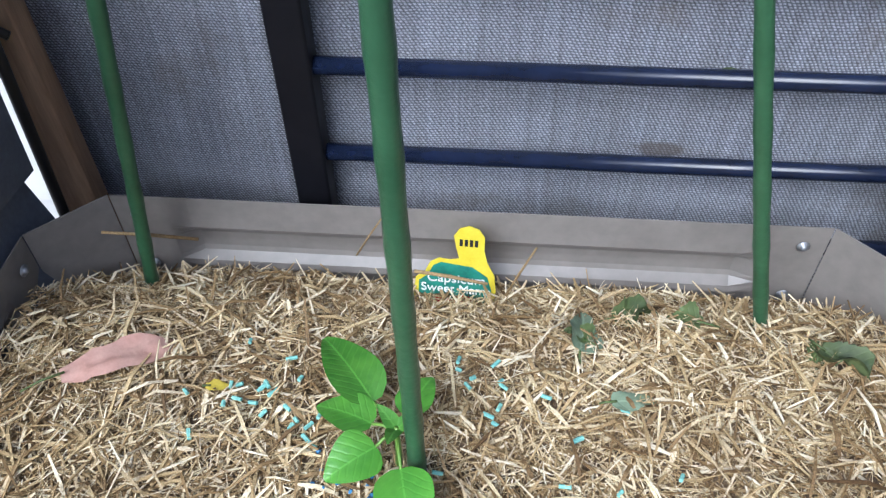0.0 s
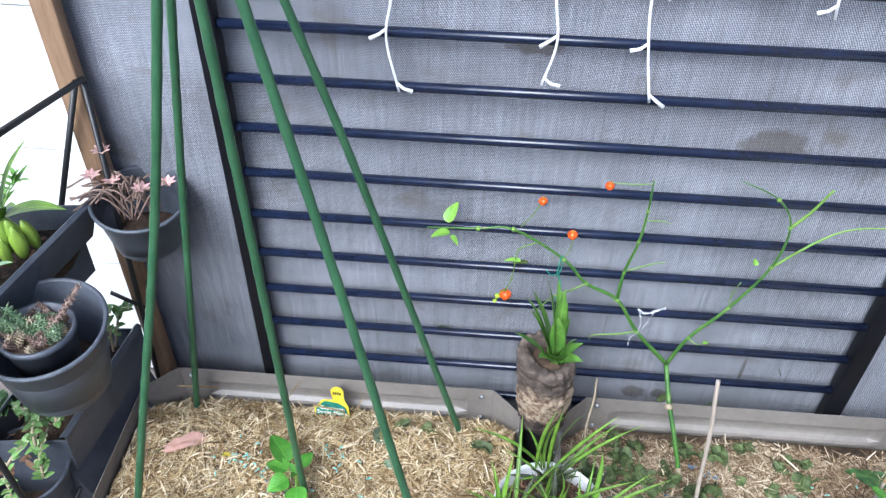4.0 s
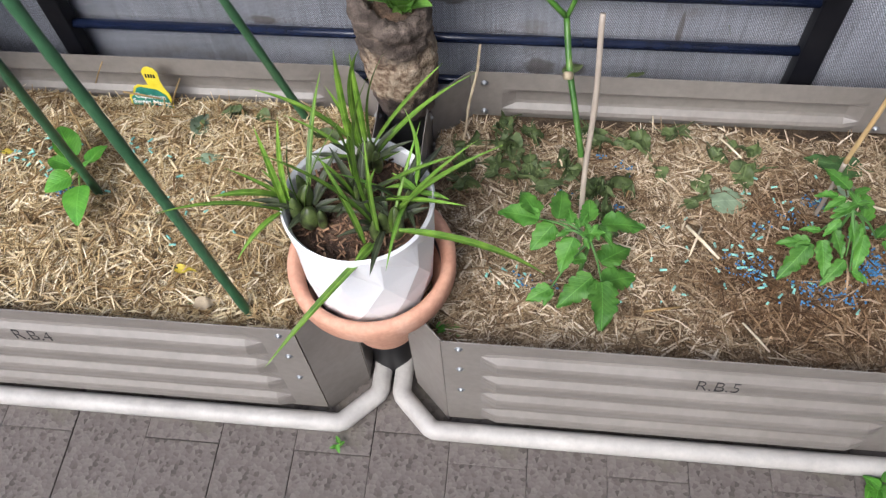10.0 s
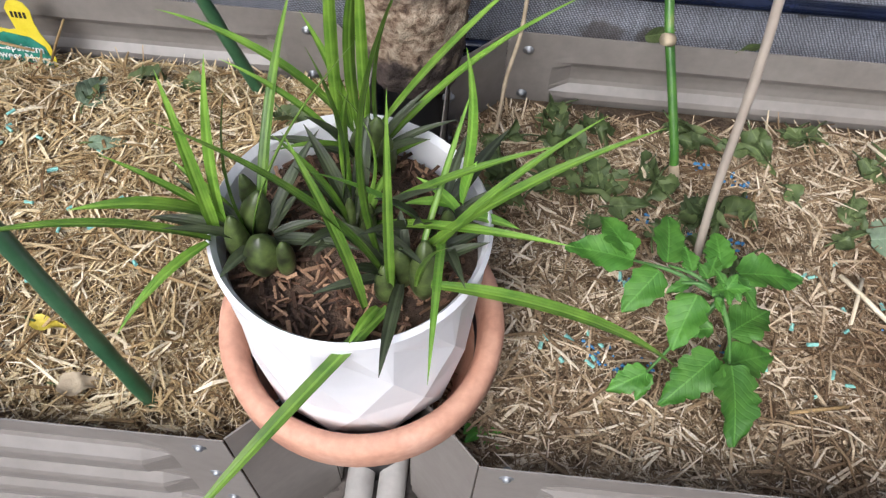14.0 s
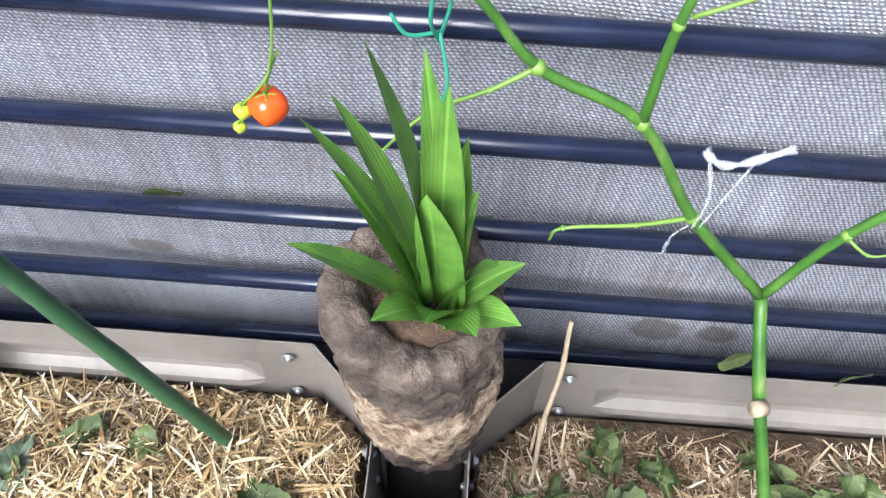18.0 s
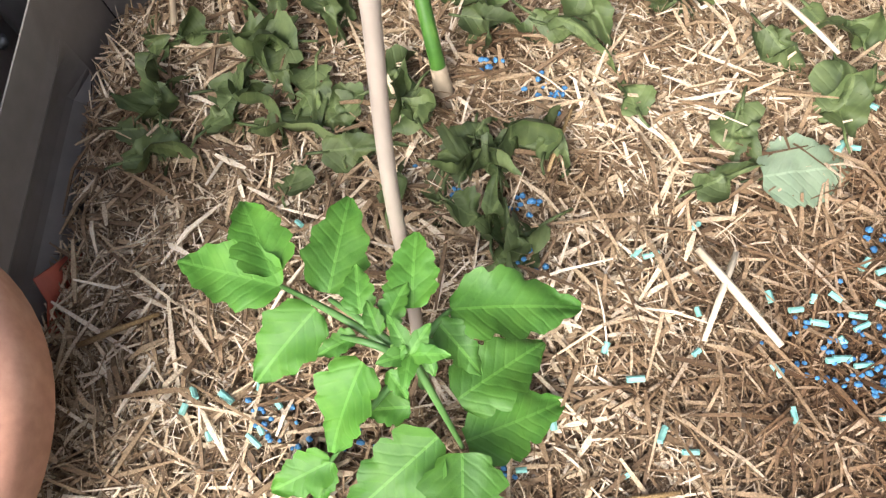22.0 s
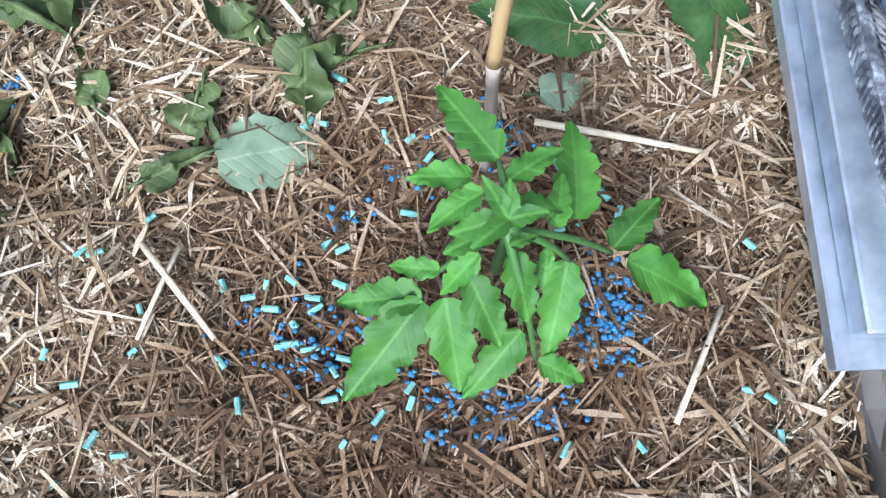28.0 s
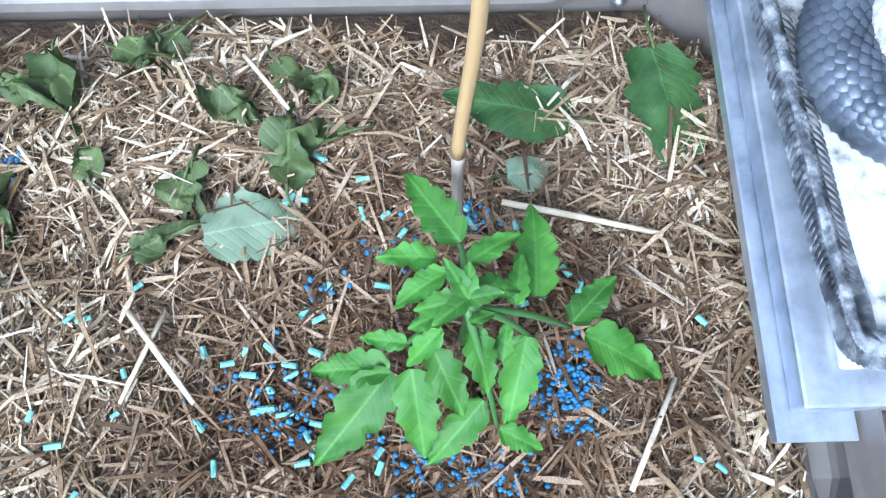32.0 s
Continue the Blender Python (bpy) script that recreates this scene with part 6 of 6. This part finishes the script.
def trough(a, b, depth, h, lean, name="trough"):
    """A long open box with a rolled lip, from a to b along its outer top edge; it opens away from the bed."""
    a, b = Vector(a), Vector(b)
    d = (b - a).normalized()
    back = Vector((-abs(d.y), d.x if d.y < 0 else -d.x, 0)).normalized()
    prof = [(0.000, 0.000), (-0.006, 0.004), (-0.012, -0.002), (-0.010, -0.012), (lean * 0.45, -h * 0.5), (lean * 0.5 + 0.014, -h * 0.56), (lean, -h), (depth - lean, -h), (depth - lean * 0.3, -h * 0.5), (depth + 0.006, 0.0), (depth, 0.004)]
    bm = bmesh.new()
    rows = [[bm.verts.new(p + back * o + Vector((0, 0, z))) for o, z in prof] for p in (a, a.lerp(b, 0.33), a.lerp(b, 0.66), b)]
    for p, q in zip(rows, rows[1:]):
        for i in range(len(prof) - 1):
            bm.faces.new((p[i], q[i], q[i + 1], p[i + 1]))
    bm.faces.new(rows[0][3:]), bm.faces.new(rows[-1][3:][::-1])
    thicken(bm, 0.003)
    t = part(name, bm, "black_plastic", planter, smooth=False)
    bm = bmesh.new()
    q = [a + back * 0.012, b + back * 0.012, b + back * (depth - 0.012), a + back * (depth - 0.012)]
    top = [bm.verts.new(p + Vector((0, 0, -0.055))) for p in q]
    low = [bm.verts.new(p.lerp(q[(i + 2) % 4], 0.12) + Vector((0, 0, -h * 0.7))) for i, p in enumerate(q)]
    bm.faces.new(top), bm.faces.new(low[::-1])
    for i in range(4):
        bm.faces.new((low[i - 1], low[i], top[i], top[i - 1]))
    part("soil", bm, "dark_soil", t)


trough((-0.258, -0.060, 0.715), (-0.345, -0.400, 0.700), 0.17, 0.16, 0.03)
trough((-0.258, -0.055, 0.40), (-0.300, -0.310, 0.385), 0.135, 0.20, -0.012)


def pocket(at, r, h, az, dip):
    """A round pocket pot whose rim dips to the front."""
    bm = bmesh.new()

    def rim(rr, z, a, j):
        k = 0.5 + 0.5 * math.cos(a - radians(az))
        return rr * (1 + 0.04 * k), z - dip * k * max(0.0, (z + h) / h) ** 2
    lathe(bm, [(0.0001, -h), (r * 0.62, -h), (r * 0.74, -h * 0.9), (r * 0.97, -0.012), (r * 1.03, -0.008), (r * 1.05, -0.001), (r * 1.0, 0.003), (r * 0.96, -0.003), (r * 0.90, -h * 0.35), (r * 0.78, -h * 0.8), (0.0001, -h * 0.8)], 44, rim)
    p = part("pocket", bm, "black_plastic", planter, m=Matrix.Translation(at))
    bm = bmesh.new()
    lathe(bm, [(0.0001, -h * 0.74), (r * 0.5, -h * 0.745), (r * 0.76, -h * 0.76)], 24)
    part("soil", bm, "dark_soil", p, m=Matrix.Translation(at))


pocket((-0.180, -0.042, 0.722), 0.076, 0.115, -60, 0.02)
pocket((-0.258, -0.284, 0.655), 0.092, 0.160, -80, 0.020)
pocket((-0.400, -0.405, 0.715), 0.085, 0.150, -110, 0.03)
pocket((-0.375, -0.330, 0.335), 0.074, 0.150, -60, 0.02)
inner = thing("nursery_pot", (-0.257, -0.298, 0.535), "small grey plastic nursery pot set in a planter pocket", "pot")
bm = bmesh.new()
lathe(bm, [(0.0001, 0.0), (0.040, 0.0), (0.053, 0.098), (0.057, 0.10), (0.057, 0.110), (0.052, 0.110), (0.049, 0.098), (0.0001, 0.094)], 36)
part("body", bm, "black_plastic", inner, m=Matrix.Translation((-0.257, -0.298, 0.545)))
bm = bmesh.new()
lathe(bm, [(0.0001, 0.099), (0.03, 0.100), (0.0495, 0.098)], 28, lambda r, z, a, j: (r, z + 0.004 * noise.noise((r * 80 * math.cos(a), r * 80 * math.sin(a), 1))))
part("soil", bm, "dark_soil", inner, m=Matrix.Translation((-0.257, -0.298, 0.545)))

cactus = thing("succulent_plant", (-0.257, -0.298, 0.642), "grey-green knobbly succulent with dry stems in a nursery pot", "succulent")


def knobbly(pts, r, material):
    """A succulent stem ringed with blunt teeth."""
    c = curve_pts(pts, 8)
    bm = bmesh.new()
    sweep(bm, c, [r * (1.0 + 0.25 * (k % 2)) * (1 - 0.35 * k / len(c)) for k in range(len(c))], 8)
    for k in range(1, len(c)):
        t = (c[k] - c[k - 1]).normalized()
        u = t.cross(Vector((0.3, 0.9, 0.2))).normalized()
        for q in range(4):
            a = q * 1.571 + (0.785 if k % 2 else 0)
            o = u * math.cos(a) + t.cross(u) * math.sin(a)
            sweep(bm, [c[k] + o * r * 0.7, c[k] + o * r * 1.9 + t * r * 0.5], [r * 0.38, r * 0.10], 5)
    part("stem", bm, material, cactus)


B = Vector((-0.257, -0.298, 0.644))
for dx, dy, dz, r, m in ((-0.050, -0.020, 0.070, 0.0062, "succulent"), (-0.034, 0.000, 0.050, 0.0056, "succulent"), (0.062, 0.020, 0.062, 0.0040, "dry_vine"), (0.074, 0.028, 0.080, 0.0036, "dry_vine"), (-0.070, 0.010, 0.044, 0.0036, "dry_vine"), (-0.064, -0.022, 0.018, 0.0040, "dry_vine"), (0.030, -0.034, 0.022, 0.0042, "dry_vine")):
    knobbly([B + Vector((dx * 0.15, dy * 0.15, -0.004)), B + Vector((dx * 0.55, dy * 0.6, dz * 0.40)), B + Vector((dx, dy, dz))], r, m)
for k in range(34):
    a, q = rnd.uniform(0, 6.283), 0.041 * math.sqrt(rnd.random())
    p = B + Vector((q * math.cos(a), q * math.sin(a), -0.003))
    knobbly([p, p + Vector((rnd.uniform(-0.008, 0.008), rnd.uniform(-0.008, 0.008), 0.010)), p + Vector((rnd.uniform(-0.018, 0.018), rnd.uniform(-0.018, 0.018), rnd.uniform(0.014, 0.032)))], rnd.uniform(0.0030, 0.0042), rnd.choice(("succulent", "succulent", "stem_dry", "dry_vine")))

orchid = thing("orchid_plant", (-0.350, -0.165, 0.712), "lush green orchid with fat pseudobulbs in the upper trough", "orchid", "orchids in the planter")
for x, y, r, h in ((-0.350, -0.170, 0.021, 0.075), (-0.330, -0.165, 0.014, 0.065), (-0.320, -0.180, 0.013, 0.06), (-0.335, -0.200, 0.009, 0.05), (-0.310, -0.155, 0.011, 0.055)):
    bulb(orchid, (x, y, 0.690), r, h, rnd.uniform(0, 360), rnd.uniform(-10, 10), "bulb_green")
for base, tip, w, bend in (((-0.352, -0.165, 0.77), (-0.372, -0.15, 1.03), 0.026, 18), ((-0.37, -0.15, 0.76), (-0.520, -0.270, 0.960), 0.022, 60), ((-0.35, -0.16, 0.76), (-0.318, -0.14, 0.955), 0.026, 30), ((-0.356, -0.165, 0.76), (-0.338, -0.15, 0.945), 0.020, 20), ((-0.345, -0.16, 0.76), (-0.292, -0.13, 0.965), 0.010, 10), ((-0.335, -0.165, 0.755), (-0.236, -0.16, 0.775), 0.030, 55), ((-0.34, -0.16, 0.75), (-0.285, -0.12, 0.87), 0.024, 40), ((-0.35, -0.165, 0.75), (-0.33, -0.11, 0.90), 0.020, 25), ((-0.34, -0.17, 0.75), (-0.28, -0.20, 0.81), 0.022, 60)):
    strap(orchid, base, tip, w, "leaf_strap", bend=bend, shape="strap", fold=0.25)

for (cx, cy, cz), n, L, W, m, el, label in (((-0.43, -0.33, 0.70), 72, 0.055, 0.016, "leaf_big", 35, "dark green bushy leaves spilling over the trough"), ((-0.40, -0.11, 0.71), 66, 0.030, 0.008, "leaf_tank", 45, "feathery green foliage in the upper trough"), ((-0.46, -0.27, 0.71), 60, 0.05, 0.013, "leaf_tank", 30, "leafy green plant in the upper trough"), ((-0.37, -0.29, 0.69), 60, 0.035, 0.010, "succulent", 30, "grey-green leafy plant in the upper trough"), ((-0.40, -0.24, 0.37), 60, 0.035, 0.014, "leaf_big", 30, "dark low foliage in the lower trough"), ((-0.54, -0.38, 0.34), 60, 0.045, 0.010, "leaf", 30, "bright green feathery fern hanging below the planter"), ((-0.50, -0.45, 0.27), 50, 0.045, 0.010, "leaf_tank", 10, "green trailing foliage low on the planter")):
    p = thing("trailing_plant", (cx, cy, cz - 0.03), label, "plant", "planter foliage")
    for s in range(6):
        a = rnd.uniform(0, 6.283)
        d = Vector((math.cos(a), math.sin(a), rnd.uniform(-0.2, 0.9))) * rnd.uniform(0.05, 0.10)
        c = curve_pts([(cx, cy, cz - 0.03), Vector((cx, cy, cz)) + d * 0.5, Vector((cx, cy, cz)) + d], 4)
        bm = bmesh.new()
        sweep(bm, c, 0.0014, 5)
        part("stem", bm, "stem", p)
        for k in range(n // 6):
            q = c[rnd.randrange(2, len(c))]
            add_leaf(p, q, rnd.uniform(0, 360), el + rnd.uniform(-30, 30), L * rnd.uniform(0.6, 1.2), W, m, "lance", bend=0.5, n=6, m=2)

dry = thing("dry_succulent", (-0.185, -0.035, 0.68), "dry straggly succulent with pink rosettes in a planter pocket", "succulent")
for k in range(38):
    a = rnd.uniform(0, 6.283)
    x, y = -0.19 + 0.03 * math.cos(a), -0.035 + 0.03 * math.sin(a)
    ex, ey = -0.20 + rnd.uniform(-0.09, 0.085), -0.04 + rnd.uniform(-0.06, 0.04)
    bm = bmesh.new()
    sweep(bm, curve_pts([(x, y, 0.678), ((x + ex) / 2 + 0.01, (y + ey) / 2, 0.725 + rnd.uniform(0, 0.03)), (ex, ey, 0.705 + rnd.uniform(-0.01, 0.045))], 6), [0.0017] * 13, 6)
    part("stem", bm, "dry_vine", dry)
for x, y, z in ((-0.245, -0.05, 0.755), (-0.215, -0.045, 0.745), (-0.165, -0.05, 0.735), (-0.128, -0.03, 0.735), (-0.22, -0.04, 0.80)):
    for k in range(7):
        add_leaf(dry, (x, y, z), k * 51 + rnd.uniform(-10, 10), 30, 0.018, 0.010, "pink_bloom", "ovate", name="rosette_leaf", bend=0.3, n=5, m=2)

jade = thing("jade_plant", (-0.335, -0.30, 0.385), "variegated cream and green jade plant trailing over the trough", "jade plant")
for pts in ([(-0.335, -0.27, 0.36), (-0.340, -0.292, 0.425), (-0.376, -0.284, 0.430)], [(-0.330, -0.27, 0.36), (-0.310, -0.278, 0.432), (-0.298, -0.302, 0.420)], [(-0.330, -0.28, 0.37), (-0.335, -0.310, 0.42), (-0.327, -0.340, 0.380)], [(-0.330, -0.29, 0.38), (-0.318, -0.345, 0.385), (-0.316, -0.364, 0.345)], [(-0.345, -0.29, 0.38), (-0.362, -0.372, 0.385), (-0.362, -0.395, 0.330), (-0.351, -0.412, 0.255)], [(-0.290, -0.09, 0.37), (-0.286, -0.05, 0.42), (-0.268, -0.045, 0.435)], [(-0.290, -0.10, 0.37), (-0.296, -0.075, 0.425), (-0.300, -0.060, 0.44)]):
    c = curve_pts(pts, 5)
    bm = bmesh.new()
    sweep(bm, c, 0.0026, 6)
    part("stem", bm, "stem_dry", jade)
    for k in range(2, len(c)):
        for s in (0, 1):
            add_leaf(jade, c[k], rnd.uniform(0, 360), rnd.uniform(0, 50), rnd.uniform(0.014, 0.022), rnd.uniform(0.011, 0.016), "variegated", "ovate", bend=0.3, fold=0.2, n=6, m=4)
bm = bmesh.new()
box(bm, (-0.014, -0.0006, -0.022), (0.014, 0.0006, 0.022))
lab = thing("pot_label", (-0.262, -0.205, 0.40), "white printed paper label on the planter", "label")
part("paper", bm, "tag_white", lab, m=pose(-0.283, -0.200, 0.425, 15, 25, 70))
bm = bmesh.new()
for k in range(7):
    box(bm, (-0.010 + 0.003 * k, -0.0011, -0.004), (-0.0085 + 0.003 * k, -0.0008, 0.012))
part("print_bars", bm, "ink", lab, "dark unreadable print", pose(-0.283, -0.200, 0.425, 15, 25, 70), smooth=False)

# ---- galvanised shelf with a scaled ornament, at the end of the second bed ----
shelf = thing("metal_shelf", (1.50, -0.14, FLOOR), "galvanised sheet metal shelf standing over the bed end", "shelf")
bm = bmesh.new()
box(bm, (1.301, -0.350, 0.243), (1.345, 0.0, 0.2455), 0.0008)
box(bm, (1.301, -0.350, 0.2455), (1.3025, 0.0, 0.252))
part("lower_flange", bm, "zinc", shelf, smooth=False)
bm = bmesh.new()
box(bm, (1.311, -0.336, 0.2480), (1.80, 0.0, 0.2650), 0.002)
part("shelf_plate", bm, "zinc", shelf, smooth=False)
for x, y in ((1.40, -0.31), (1.76, -0.31), (1.40, -0.03), (1.76, -0.03)):
    bm = bmesh.new()
    box(bm, (x - 0.012, y - 0.012, FLOOR), (x + 0.012, y + 0.012, 0.2475), 0.001)
    part("leg", bm, "zinc", shelf, smooth=False)

orn = thing("scaled_ornament", (1.50, -0.15, 0.265), "silver-grey painted cement ornament of scaled coils on a white base", "garden ornament")
bm = bmesh.new()
box(bm, (1.330, -0.318, 0.2652), (1.70, -0.02, 0.2720), 0.002)
part("base_slab", bm, "stone_white", orn, "flaking white painted base")
bm = bmesh.new()


def scale_piece(bm, at, out, along, w, l):
    """One overlapping scale: a small bowed shield."""
    out, along = out.normalized(), along.normalized()
    side = out.cross(along).normalized()
    rows = []
    for i, (s, ww) in enumerate(((0, 0.85), (0.45, 1.0), (0.8, 0.72), (1.0, 0.25))):
        lift = 0.25 * l * math.sin(s * 2.2)
        rows.append([bm.verts.new(at + along * l * s + side * w * 0.5 * ww * v + out * (lift - 0.12 * w * v * v)) for v in (-1, 0, 1)])
    for a, b in zip(rows, rows[1:]):
        for k in range(2):
            bm.faces.new((a[k], a[k + 1], b[k + 1], b[k]))


edge = curve_pts([(1.318, -0.03, 0.276), (1.321, -0.10, 0.276), (1.328, -0.20, 0.276), (1.334, -0.28, 0.276), (1.345, -0.308, 0.276), (1.41, -0.312, 0.276), (1.52, -0.312, 0.276), (1.68, -0.307, 0.276)], 20)
sweep(bm, edge, 0.0048, 8, squash=0.8)
for i in range(0, len(edge) - 1):
    t = (edge[i + 1] - edge[i]).normalized()
    for k in range(5):
        a = 0.2 + k * 0.65
        o = Vector((0, 0, 1)) * math.sin(a) + t.cross(Vector((0, 0, 1))) * math.cos(a)
        scale_piece(bm, edge[i] + o * 0.0046, o, (t + 0.35 * Vector((0, 0, 1)).cross(t) * (1 if k % 2 else -1)).normalized(), 0.0042, 0.0125)
part("scaled_border", bm, "ornament_dark", orn, "dark worn scaled border")
for cx, cy, R, r, z0, name in ((1.396, -0.158, 0.044, 0.020, 0.288, "lower_coil"), (1.396, -0.158, 0.019, 0.020, 0.303, "upper_coil")):
    bm = bmesh.new()
    ring = [(cx + R * math.cos(2 * math.pi * k / 40), cy + R * math.sin(2 * math.pi * k / 40), z0) for k in range(40)]
    sweep(bm, ring, r, 12, close=True)
    for k in range(60):
        a = 2 * math.pi * k / 60
        for j in range(13):
            e = -0.7 + j * 0.27 + (0.135 if k % 2 else 0)
            o = Vector((math.cos(a) * math.cos(e), math.sin(a) * math.cos(e), math.sin(e)))
            c = Vector((cx + R * math.cos(a), cy + R * math.sin(a), z0))
            scale_piece(bm, c + o * r, o, Vector((math.cos(a) * math.sin(e), math.sin(a) * math.sin(e), -math.cos(e))), 0.0088, 0.0100)
    part(name, bm, "ornament" if name == "lower_coil" else "stone_white", orn, "silver-grey overlapping scales" if name == "lower_coil" else "pale cream overlapping scales")

litter = bmesh.new()
for k in range(130):
    up = k % 2
    f = rnd.random()
    x = (-0.262 - 0.075 * f if up else -0.285 - 0.06 * f) - rnd.uniform(0.01, 0.13)
    y, z = -0.06 - 0.32 * f, (0.664 if up else 0.349)
    q = leaf_bm(rnd.uniform(0.012, 0.030), rnd.uniform(0.006, 0.012), "ovate", bend=rnd.uniform(0, 1.2), n=4, m=2, ripple=0.1, seed=k)
    bmesh.ops.transform(q, matrix=aim((x, y, z + rnd.uniform(0.001, 0.008)), rnd.uniform(0, 360), rnd.uniform(-10, 25), rnd.uniform(-40, 40)), verts=q.verts)
    me = bpy.data.meshes.new("litter_leaf")
    q.to_mesh(me)
    q.free()
    litter.from_mesh(me)
    bpy.data.meshes.remove(me)
tagged(part("leaf_litter", litter, "chip", None), "dry brown leaf litter lying on the planter soil", "leaf litter", kind="stuff")

# wire rack behind the shelf
rack = thing("wire_rack", (1.46, -0.02, 0.265), "galvanised wire rack standing on the metal shelf", "rack")
for z in (0.29, 0.33, 0.37, 0.41, 0.45):
    bm = bmesh.new()
    sweep(bm, [(1.372, -0.012, z), (1.78, -0.012, z)], 0.0028, 8)
    part("wire", bm, "zinc", rack)
for x in (1.372, 1.575, 1.78):
    bm = bmesh.new()
    sweep(bm, [(x, -0.016, 0.265), (x, -0.016, 0.47)], 0.0035, 8)
    part("upright", bm, "zinc", rack)

# brick in the gap between the beds
bm = bmesh.new()
box(bm, (0.512, -0.27, FLOOR), (0.575, -0.20, FLOOR + 0.06), 0.004)
single("brick", bm, "brick", "old red brick lying in the gap between the beds", "brick")
